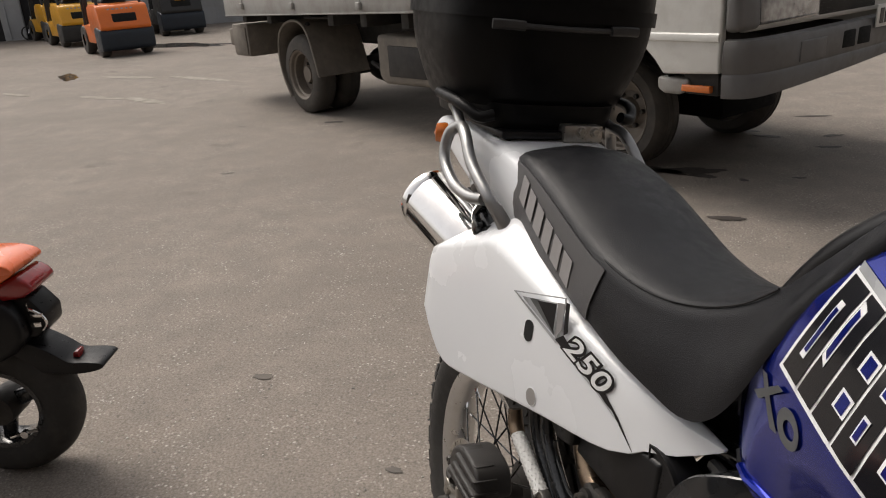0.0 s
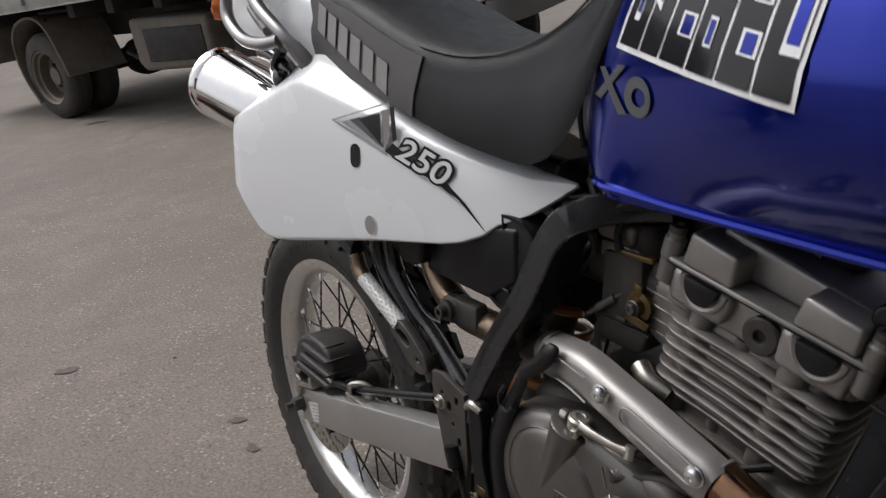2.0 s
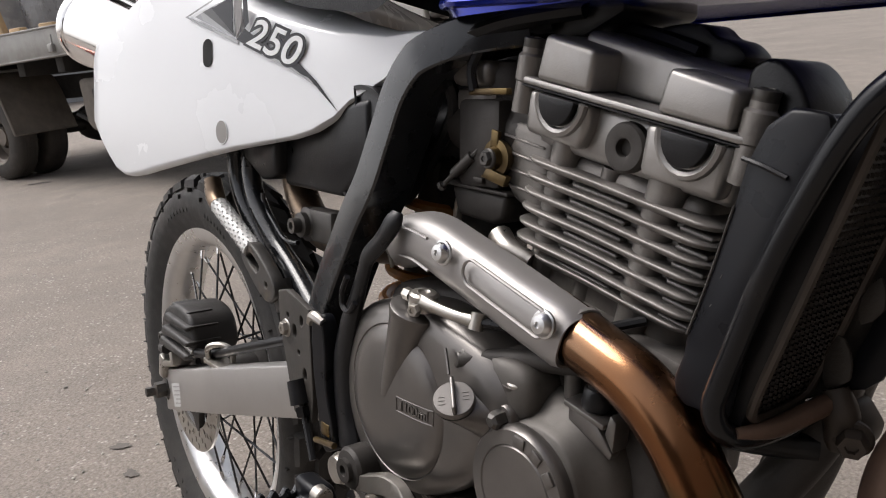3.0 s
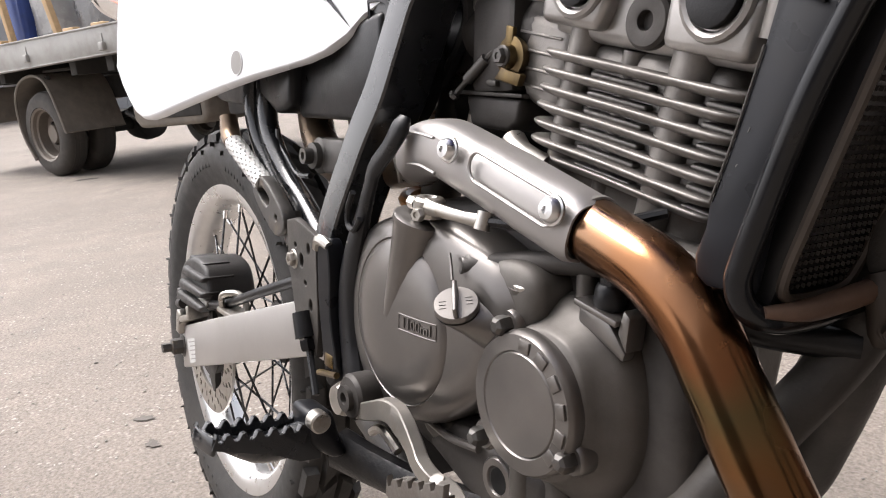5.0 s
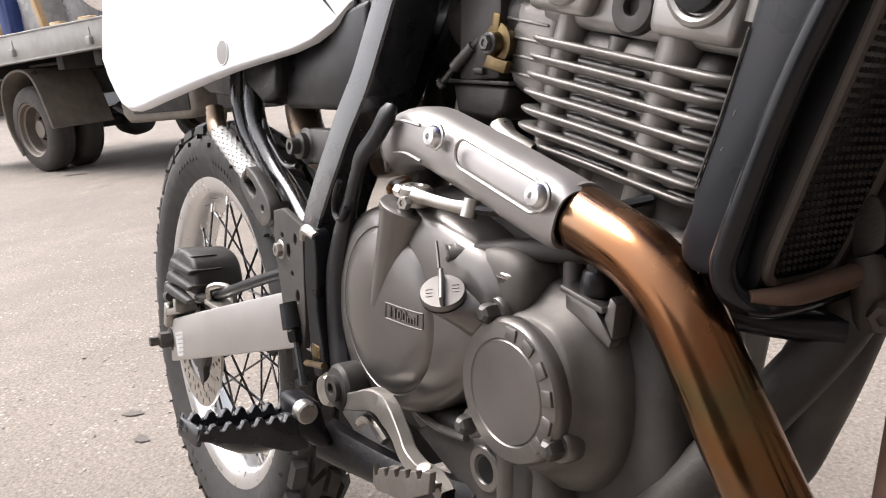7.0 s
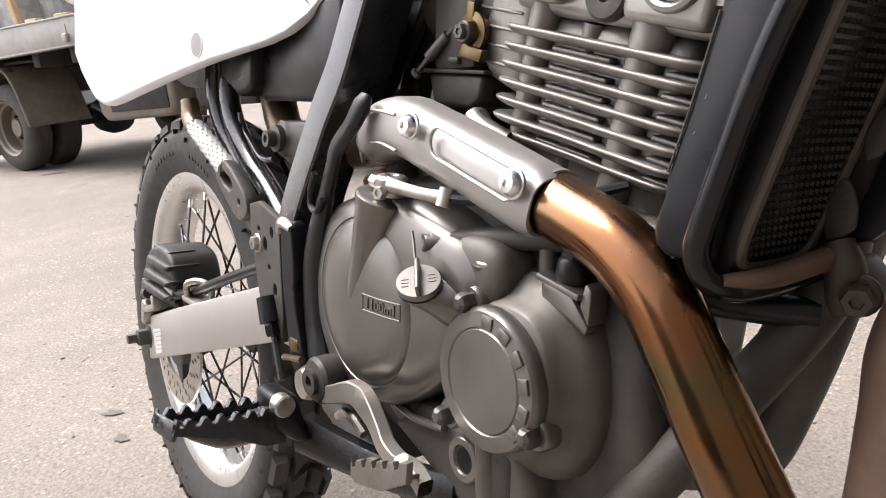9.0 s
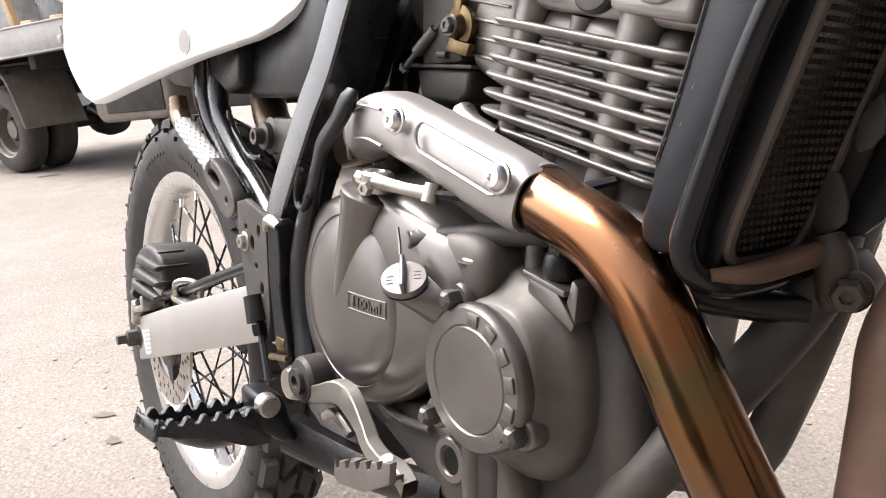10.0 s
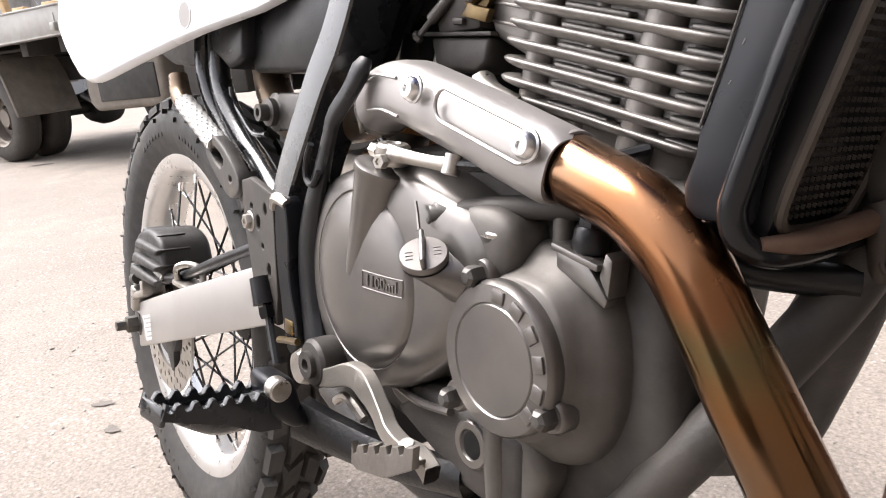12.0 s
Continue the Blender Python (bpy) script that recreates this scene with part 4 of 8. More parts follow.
def build_swingarm():
    arm = part("swingarm", arm_beam(-1), ALU, bike, "brushed silver aluminium swingarm", sharp=25)
    part("arm_beam", arm_beam(1), ALU, arm, sharp=25)
    part("cross_tube", box(0.40, 0.46, -0.09, 0.09, 0.42, 0.475, 0.01), ALU, arm)
    part("chain_adjuster", join(prism([(0.006, 0.352), (0.022, 0.350), (0.034, 0.384), (0.014, 0.388)], -0.120, -0.078, 0.003), moved(box(-0.03, 0.03, -0.014, 0.012, -0.004, 0.006, 0.003), pose(0.052, -0.106, 0.381, 0, -16, 0)), moved(box(-0.006, 0.006, -0.016, 0.014, -0.002, 0.018, 0.002), pose(0.078, -0.106, 0.388, 0, -16, 0)), lathe([(0.005, 0), (0.005, 0.05)], (0.02, -0.10, 0.384), (1, 0, 0.3), 8)), STEEL, arm)
    part("axle_nut", join(lathe([(0.018, 0.0), (0.018, 0.005), (0.012, 0.006), (0.012, 0.02), (0.007, 0.022), (0.007, 0.034), (0, 0.034)], (0.014, -0.108, 0.331), RIGHT, 6), lathe([(0.011, -0.1), (0.011, 0.1)], (0.014, 0, 0.331), RIGHT, 16)), DARK_STEEL, arm, "dirty axle nut")
    label_at = Matrix.Translation((0.078, -0.1156, 0.341)) @ Matrix.Rotation(radians(3.1), 4, "Z") @ Matrix.Rotation(radians(-17), 4, "Y")
    tag = part("warning_label", moved(box(-0.019, 0.019, -0.0003, 0.0003, -0.017, 0.017), label_at), FADED, arm, "pale printed warning label")
    for k in range(5):
        part("label_bar", moved(box(-0.014 + 0.004 * (k % 2), 0.014 - 0.003 * (k % 3), -0.0005, -0.0003, -0.0125 + 0.006 * k, -0.0108 + 0.006 * k), label_at), RECESS, tag)
    # brake hose along the top, with its clip
    part("brake_hose", tube([(0.03, -0.098, 0.418), (0.09, -0.105, 0.415), (0.18, -0.105, 0.428), (0.30, -0.10, 0.468), (0.40, -0.09, 0.502)], 0.0062, 10), BLACK_PLASTIC, arm)
    part("hose_pipe", tube([(0.05, -0.10, 0.416), (0.14, -0.107, 0.419)], 0.0072, 10), STEEL, arm)
    part("hose_clip", join(tube([(0.205, -0.112, 0.425), (0.208, -0.115, 0.446), (0.222, -0.105, 0.452), (0.235, -0.095, 0.446), (0.238, -0.095, 0.43)], 0.0042, 8), box(0.195, 0.25, -0.118, -0.092, 0.424, 0.431, 0.002)), STEEL, arm)
    # rear caliper with a finned cover
    shell = smooth_line([(-0.005, 0.400), (0.003, 0.438), (0.030, 0.464), (0.075, 0.476), (0.122, 0.470), (0.142, 0.446), (0.140, 0.418), (0.080, 0.396), (0.030, 0.386)], 4, True)

    def scaled(f, dx, dz):
        return [(0.07 + dx + (x - 0.07) * f, 0.430 + dz + (z - 0.430) * f) for x, z in shell]
    cal = part("brake_caliper", prism(scaled(0.95, 0.0, 0.0), -0.110, -0.045, 0.016, 4), DIRTY_BLACK, arm, "dusty black brake caliper with ribs")
    for z0, z1, x0, x1, y in ((0.404, 0.418, 0.020, 0.142, -0.122), (0.424, 0.437, 0.030, 0.146, -0.121), (0.443, 0.456, 0.034, 0.138, -0.117), (0.461, 0.471, 0.040, 0.118, -0.108)):
        part("caliper_rib", prism([(x0, z0), (x1 - 0.010, z0 + 0.004), (x1, z1), (x0 + 0.012, z1 + 0.002)], y, -0.07, 0.004, 3), DIRTY_BLACK, cal)
    part("caliper_bracket", box(-0.025, 0.02, -0.10, -0.06, 0.372, 0.41, 0.01), DIRTY_BLACK, cal)
    part("hose_elbow", tube([(0.005, -0.10, 0.405), (0.02, -0.114, 0.398), (0.05, -0.118, 0.404)], 0.008, 10), DIRTY_BLACK, cal)
    part("banjo_bolt", hex_bolt((-0.008, -0.098, 0.405), RIGHT, 0.009, 0.012), DARK_STEEL, cal)
    part("chain_guide", join(box(0.46, 0.50, -0.02, 0.06, 0.29, 0.40, 0.008)), BLACK_PLASTIC, arm)
    # chain run at the far side
    part("drive_chain", join(*[box(0.02 + 0.016 * k, 0.032 + 0.016 * k, 0.066, 0.082, 0.384 + 0.0028 * k, 0.394 + 0.0028 * k, 0.002) for k in range(30)]), DARK_STEEL, bike, "dark oily drive chain")


def finer(bm):
    bmesh.ops.triangulate(bm, faces=bm.faces)
    for _ in range(2):
        bmesh.ops.subdivide_edges(bm, edges=[e for e in bm.edges if e.calc_length() > 0.018], cuts=1)
        bmesh.ops.triangulate(bm, faces=bm.faces)
    return bm


def overlay(outlines, surface, lift, mat, name, holder):
    """A thin printed shape laid onto a curved panel."""
    return part(name, draped(finer(side_plate(outlines, 0.0, 0.0002)), surface, lift), mat, holder)


# side panel
def panel_y(x, z):
    return -0.183 + 0.19 * x + 0.018 * math.sin(max(0.0, min(1.0, (x + 0.03) / 0.6)) * math.pi) * -0.5 + 0.06 * max(0.0, z - 0.73)


PB_X = [-0.030, -0.024, -0.005, 0.042, 0.075, 0.10, 0.14, 0.33, 0.45, 0.49, 0.52, 0.555, 0.582, 0.612]
PB_Z = [0.792, 0.776, 0.745, 0.690, 0.664, 0.660, 0.666, 0.704, 0.722, 0.734, 0.757, 0.772, 0.790, 0.812]
PT_X = [-0.030, -0.024, -0.005, 0.03, 0.07, 0.12, 0.175, 0.21, 0.30, 0.40, 0.50, 0.56, 0.582, 0.612]
PT_Z = [0.794, 0.815, 0.838, 0.860, 0.882, 0.905, 0.926, 0.917, 0.890, 0.859, 0.831, 0.818, 0.817, 0.815]


def build_side_panel(mirror=False):
    grid = []
    xs = [-0.030, -0.028, -0.024, -0.016, -0.005, 0.01, 0.03, 0.05, 0.07, 0.09, 0.11, 0.14, 0.17, 0.185, 0.21, 0.25, 0.30, 0.35, 0.40, 0.44, 0.47, 0.50, 0.52, 0.54, 0.56, 0.572, 0.585, 0.60, 0.608, 0.612]
    vs = [0, 0.005, 0.012, 0.02, 0.028, 0.06, 0.15, 0.3, 0.45, 0.6, 0.7, 0.8, 0.84, 0.86, 0.875, 0.90, 0.94, 0.97, 1.0]
    for x in xs:
        zb, zt = lerp(x, PB_X, PB_Z), lerp(x, PT_X, PT_Z)
        row = []
        for v in vs:
            z = zb + v * (zt - zb)
            curl = (0.010 * max(0.0, (v - 0.6) / 0.4) ** 2 + 0.030 * max(0.0, (v - 0.86) / 0.14) ** 1.3) * min(1.0, (zt - zb) / 0.12)
            lip = 0.006 * max(0.0, 1 - v / 0.022) ** 2
            nose = 0.034 * max(0.0, 1 - (x + 0.030) / 0.045) ** 1.6
            row.append((x, panel_y(x, z) + curl + lip + nose, z))
        grid.append(row)
    inner = [[(x + 0.0, y + 0.0035, z) for x, y, z in reversed(row)] for row in grid]
    grid = [a + b for a, b in zip(grid, inner)]
    if mirror:
        grid = [[(x, -y, z) for x, y, z in row] for row in grid]
        return part("side_panel", sheet(grid, 0.0, True), WHITE, bike)
    p = part("side_panel", sheet(grid, 0.0, True), WHITE, bike, "glossy white plastic side panel with decals", sharp=50)
    # mounting slot and screw recess: flat overlays coloured as the shade inside them
    slot = [(0.3005 + 0.0090 * math.cos(a), 0.8085 + 0.0085 * math.sin(a) + (0.0065 if math.sin(a) > 0 else -0.0065)) for a in [2 * math.pi * i / 20 for i in range(20)]]
    overlay([slot], panel_y, 0.0006, HOLE, "slot", p)
    part("screw_recess", draped(side_plate([ring(0.327, 0.7245, 0.0108, 24, 1.2), ring(0.327, 0.7245, 0.0102, 24, 1.2)], 0.0, 0.0002, 0.0002), panel_y, 0.0004), WHITE, p)
    overlay([ring(0.327, 0.7245, 0.0104, 24, 1.2)], panel_y, 0.0006, RECESS, "recess_shade", p)
    # arrow-shaped grey graphic with a dark tail
    overlay([[(0.256, 0.849), (0.361, 0.878), (0.363, 0.868), (0.356, 0.815)], [(0.262, 0.849), (0.358, 0.8755), (0.360, 0.868), (0.354, 0.820)]], panel_y, 0.0006, GREY_DECAL, "arrow_outline", p)
    overlay([[(0.276, 0.848), (0.346, 0.8655), (0.351, 0.823)]], panel_y, 0.0006, GREY_DECAL, "arrow_fill", p)
    overlay([[(0.309, 0.8545), (0.3455, 0.8638), (0.3475, 0.827)]], panel_y, 0.0010, BLACK_DECAL, "arrow_shade", p)
    overlay([[(0.292, 0.852), (0.311, 0.8565), (0.349, 0.8290), (0.351, 0.823)]], panel_y, 0.0008, BADGE, "arrow_shade", p)
    overlay([[(0.3475, 0.8665), (0.361, 0.870), (0.363, 0.836), (0.354, 0.821)]], panel_y, 0.0012, PALE_PRINT, "arrow_band", p)
    overlay([[(0.3625, 0.8725), (0.369, 0.873), (0.374, 0.836), (0.3675, 0.831)]], panel_y, 0.0012, BLACK_DECAL, "arrow_edge", p)
    overlay([[(0.354, 0.820), (0.367, 0.8305), (0.41, 0.808), (0.452, 0.7935), (0.478, 0.775), (0.506, 0.7485), (0.466, 0.7795), (0.42, 0.795)]], panel_y, 0.0010, BLACK_DECAL, "tail_graphic", p)
    overlay([[(0.362, 0.817), (0.40, 0.8045), (0.44, 0.791), (0.480, 0.770), (0.44, 0.788), (0.40, 0.801)]], panel_y, 0.0014, GREY_DECAL, "tail_core", p)
    for name, off, lift, mat in (("capacity_outline", 0.0034, 0.0016, BLACK_DECAL), ("capacity_number", 0.0005, 0.0021, WHITE_DECAL)):
        bm = letters("250", 0.041, 0.0002, 0.28, off)
        bm = moved(bm, pose(0.4125, 0, 0.8145, 90, 0, 0) @ pose(0, 0, 0, 0, 0, -19.0) @ Matrix.Diagonal((1.30, 1.0, 1.0, 1.0)))
        part(name, draped(finer(bm), panel_y, lift), mat, p)
    return p


def build_seat():
    # stations: x, half width at the top edge, half width at the foot, z of edge, z of middle, z of foot
    st = [(0.105, 0.070, 0.082, 0.985, 0.995, 0.935), (0.115, 0.084, 0.088, 1.008, 1.018, 0.930), (0.16, 0.092, 0.098, 1.012, 1.026, 0.920), (0.25, 0.096, 0.102, 0.992, 1.008, 0.898),
          (0.32, 0.096, 0.102, 0.968, 0.987, 0.880), (0.39, 0.093, 0.101, 0.945, 0.963, 0.862), (0.46, 0.086, 0.098, 0.935, 0.951, 0.845), (0.52, 0.078, 0.094, 0.939, 0.953, 0.836),
          (0.57, 0.070, 0.090, 0.954, 0.967, 0.832), (0.61, 0.067, 0.090, 0.975, 0.988, 0.850), (0.64, 0.066, 0.088, 0.999, 1.012, 0.890), (0.67, 0.065, 0.082, 1.030, 1.042, 0.960), (0.71, 0.062, 0.074, 1.074, 1.084, 1.030), (0.74, 0.058, 0.066, 1.104, 1.114, 1.070), (0.78, 0.050, 0.056, 1.130, 1.138, 1.10)]
    fine = smooth_line(st, 4)
    grid = []
    for x, wt, wf, ze, zm, zf in fine:
        right = [(-wf, zf), (-wf - 0.002, zf + 0.25 * (ze - zf)), (-(0.45 * wf + 0.55 * wt) - 0.002, zf + 0.6 * (ze - zf)), (-wt - 0.003, ze - 0.020), (-wt, ze - 0.006), (-wt + 0.008, ze), (-wt + 0.022, ze + 0.35 * (zm - ze)), (-0.5 * wt + 0.008, ze + 0.72 * (zm - ze))]
        sec = right + [(0.0, zm)] + [(-y, z) for y, z in reversed(right)]
        grid.append([(x, y, z) for y, z in sec])
    seat = part("seat", sheet(grid, 0.0), BLACK_LEATHER, bike, "black vinyl motorcycle seat with grey rear sides", sharp=60)

    def side(x, f):
        row = None
        for a, b in zip(fine, fine[1:]):
            if a[0] <= x <= b[0]:
                t = (x - a[0]) / (b[0] - a[0] + 1e-9)
                row = [p + (q - p) * t for p, q in zip(a, b)]
        _, wt, wf, ze, zm, zf = row
        z = zf + f * (ze - 0.012 - zf)
        y = -lerp(z, [zf, zf + 0.25 * (ze - zf), zf + 0.6 * (ze - zf), ze - 0.02, ze - 0.006], [wf, wf + 0.002, 0.45 * wf + 0.55 * wt + 0.002, wt + 0.003, wt])
        return (x, y - 0.0025, z)
    for s in (1, -1):
        g = [[(lambda q: (q[0], q[1] * s, q[2]))(side(x + 0.014 * f, f)) for f in (0.0, 0.2, 0.4, 0.6, 0.8, 0.93, 1.0)] for x in [0.118, 0.13, 0.16, 0.2, 0.24, 0.28, 0.32, 0.36, 0.392]]
        part("grey_side", sheet(g, 0.0015), GREY_VINYL, seat, "dark grey vinyl side of the seat")

    # plain slanted bars where the maker's lettering stands
    bars = []
    for k in range(6):
        x = 0.172 + 0.030 * k
        z = 0.972 - 0.0125 * k
        bars.append([(x, z - 0.016), (x + 0.022, z - 0.026), (x + 0.025, z + 0.010), (x + 0.003, z + 0.018)])
    for b4 in bars:
        bm = side_plate([b4], 0.0, 0.0004)
        for v in bm.verts:
            q = None
            for f in [i / 20 for i in range(21)]:
                s0 = side(min(0.39, max(0.12, v.co.x)), f)
                if s0[2] <= v.co.z:
                    q = s0
            v.co.y = (q or side(v.co.x, 0.0))[1] - 0.0018 + v.co.y
        part("side_bar", bm, PALE_PRINT, seat)
    part("seat_seam", tube([(x, side(x, 1.0)[1] + 0.0035, side(x, 1.0)[2] + 0.0085) for x in (0.398, 0.43, 0.46, 0.49, 0.52, 0.55, 0.58, 0.61, 0.64)], 0.0012, 6), BLACK_PLASTIC, seat)
    return seat


# fuel tank
TX = [0.60, 0.648, 0.69, 0.737, 0.80, 0.86, 0.93, 1.00, 1.06]
TB = [0.058, 0.078, 0.096, 0.114, 0.137, 0.155, 0.165, 0.160, 0.140]


def tank_y(x, z):
    b = lerp(x, TX, TB)
    tuck = max(0.0, b - 0.088)
    inset = lerp(z, [0.818, 0.826, 0.84, 0.86, 0.885, 0.91, 0.935, 0.97, 1.01, 1.05, 1.09, 1.115], [tuck, 0.96 * tuck, 0.72 * tuck, 0.46 * tuck, 0.20 * tuck, 0.05 * tuck, 0.0, 0.007, 0.018, 0.036, 0.066, 0.10])
    return -max(b - inset, 0.02)


def tank_rear(z):
    return lerp(z, [0.818, 0.829, 0.85, 0.88, 0.92, 0.963, 1.007, 1.045, 1.085, 1.115], [0.655, 0.632, 0.616, 0.606, 0.606, 0.620, 0.646, 0.676, 0.720, 0.755])


def build_tank():
    zs = [0.818, 0.821, 0.826, 0.832, 0.845, 0.86, 0.88, 0.90, 0.92, 0.95, 0.98, 1.01, 1.03, 1.05, 1.07, 1.09, 1.105, 1.115]
    grid = []
    for z in zs:
        x0 = tank_rear(z)
        row = [(x0 + 0.030, -0.02, z)]
        for k in range(30):
            u = k / 29
            x = x0 + (1.06 - x0) * u
            y = tank_y(x, z)
            round_in = 0.030 * max(0.0, 1 - (x - x0) / 0.022) ** 2
            row.append((x, y + round_in, z))
        grid.append(row)
    top = grid[-1]
    for f, dz in ((0.7, 0.018), (0.4, 0.030), (0.0, 0.036)):
        grid.append([(x, y * f, z + dz) for x, y, z in top])
    right = sheet(grid, 0.0)
    left = sheet([[(x, -y, z) for x, y, z in row] for row in grid], 0.0)
    bottom = box(0.70, 1.05, -0.085, 0.085, 0.820, 0.828, 0.003)
    tank = part("fuel_tank", join(right, left, bottom), BLUE, bike, "glossy dark blue fuel tank with bold decals", sharp=50)
    lip = smooth_line([(0.655, 0.829), (0.70, 0.827), (0.76, 0.8235), (0.83, 0.821), (0.90, 0.819), (0.93, 0.8195), (0.97, 0.824), (1.02, 0.832)], 4)
    part("tank_lip", tube([(x, min(-0.062, -lerp(x, TX, TB)) if x < 0.68 else -0.089, z) for x, z in lip], 0.0042, 8, 1), BLUE, tank)
    # black rubber edge against the seat
    edge = [(tank_rear(z) - 0.004, tank_y(tank_rear(z), z) + 0.028, z) for z in (0.85, 0.88, 0.92, 0.963, 1.007, 1.045, 1.085, 1.115)]
    part("edge_trim", tube(edge, 0.014, 10), BLACK_PLASTIC, tank)

    def lay(outlines, lift, mat, name, holder=tank):
        return overlay(outlines, tank_y, lift, mat, name, holder)
    # bold slanted block graphic: black blocks with a white edge and blue notches, standing for the model lettering
    def at(u, v):
        """u along the row, v from its foot to its top."""
        tx, tz = 0.722 + 0.166 * u, 1.041 - 0.031 * u
        bx, bz = 0.690 + 0.186 * u, 0.951 - 0.027 * u
        return (bx + (tx - bx) * v, bz + (tz - bz) * v)

    def shape(uv):
        return [at(u, v) for u, v in uv]
    blocks = (((0.00, 0.15), [[(0.055, 0.22), (0.095, 0.22), (0.095, 0.80), (0.055, 0.80)]]), ((0.17, 0.30), [[(0.175, 0.40), (0.225, 0.34), (0.225, 0.90), (0.175, 0.94)]]),
              ((0.32, 0.48), [[(0.385, 0.58), (0.48, 0.58), (0.48, 0.76), (0.385, 0.76)], [(0.385, 0.22), (0.48, 0.22), (0.48, 0.40), (0.385, 0.40)]]),
              ((0.50, 0.65), [[(0.555, 0.60), (0.60, 0.60), (0.60, 0.80), (0.555, 0.80)], [(0.555, 0.20), (0.60, 0.20), (0.60, 0.42), (0.555, 0.42)]]),
              ((0.67, 0.83), [[(0.735, 0.58), (0.83, 0.58), (0.83, 0.76), (0.735, 0.76)], [(0.735, 0.22), (0.83, 0.22), (0.83, 0.40), (0.735, 0.40)]]),
              ((0.85, 1.00), [[(0.92, 0.30), (1.0, 0.30), (1.0, 0.96), (0.92, 0.98)]]))
    for (u0, u1), holes in blocks:
        g = 0.022
        lay([shape([(u0 - g, -0.05), (u1 + g, -0.05), (u1 + g, 1.05), (u0 - g, 1.05)])], 0.0014, WHITE_DECAL, "block_edge")
        lay([shape([(u0, 0.0), (u1, 0.0), (u1, 1.0), (u0, 1.0)])], 0.0022, BLACK_DECAL, "block_graphic")
        for h in holes:
            cu, cv = sum(p[0] for p in h) / len(h), sum(p[1] for p in h) / len(h)
            lay([shape(h)], 0.0028, WHITE_DECAL, "notch_edge")
            lay([shape([(cu + (u - cu) * 0.62, cv + (v - cv) * 0.78) for u, v in h])], 0.0034, BLUE, "block_notch")
    # silver band and pale zigzag above it
    lay([[(0.722, 1.051), (0.787, 1.037), (0.786, 1.030), (0.722, 1.044)]], 0.0016, GREY_DECAL, "silver_band")
    lay([[(0.786, 1.033), (0.805, 1.030), (0.834, 1.034), (0.90, 1.028), (1.0, 1.02), (1.0, 1.05), (0.90, 1.052), (0.84, 1.054), (0.834, 1.041), (0.817, 1.046), (0.805, 1.036), (0.790, 1.040)]], 0.0010, GREY_DECAL, "silver_field")
    lay([[(0.786, 1.036), (0.805, 1.031), (0.818, 1.042), (0.834, 1.036), (0.842, 1.052), (0.87, 1.042), (0.90, 1.056), (0.95, 1.04), (0.95, 1.052), (0.90, 1.068), (0.868, 1.054), (0.838, 1.064), (0.830, 1.048), (0.815, 1.053), (0.803, 1.041), (0.787, 1.045)]], 0.0016, WHITE_DECAL, "white_zigzag")
    # small oval-and-bar badge
    for bar in ([(0.660, 0.930), (0.670, 0.931), (0.706, 0.896), (0.694, 0.894)], [(0.704, 0.934), (0.694, 0.934), (0.652, 0.906), (0.664, 0.904)]):
        lay([bar], 0.0016, BADGE, "badge_bar")
    lay([ring(0.722, 0.911, 0.019, 20, 0.85), ring(0.724, 0.911, 0.010, 20, 0.75)], 0.0016, BADGE, "badge_ring")
    return tank

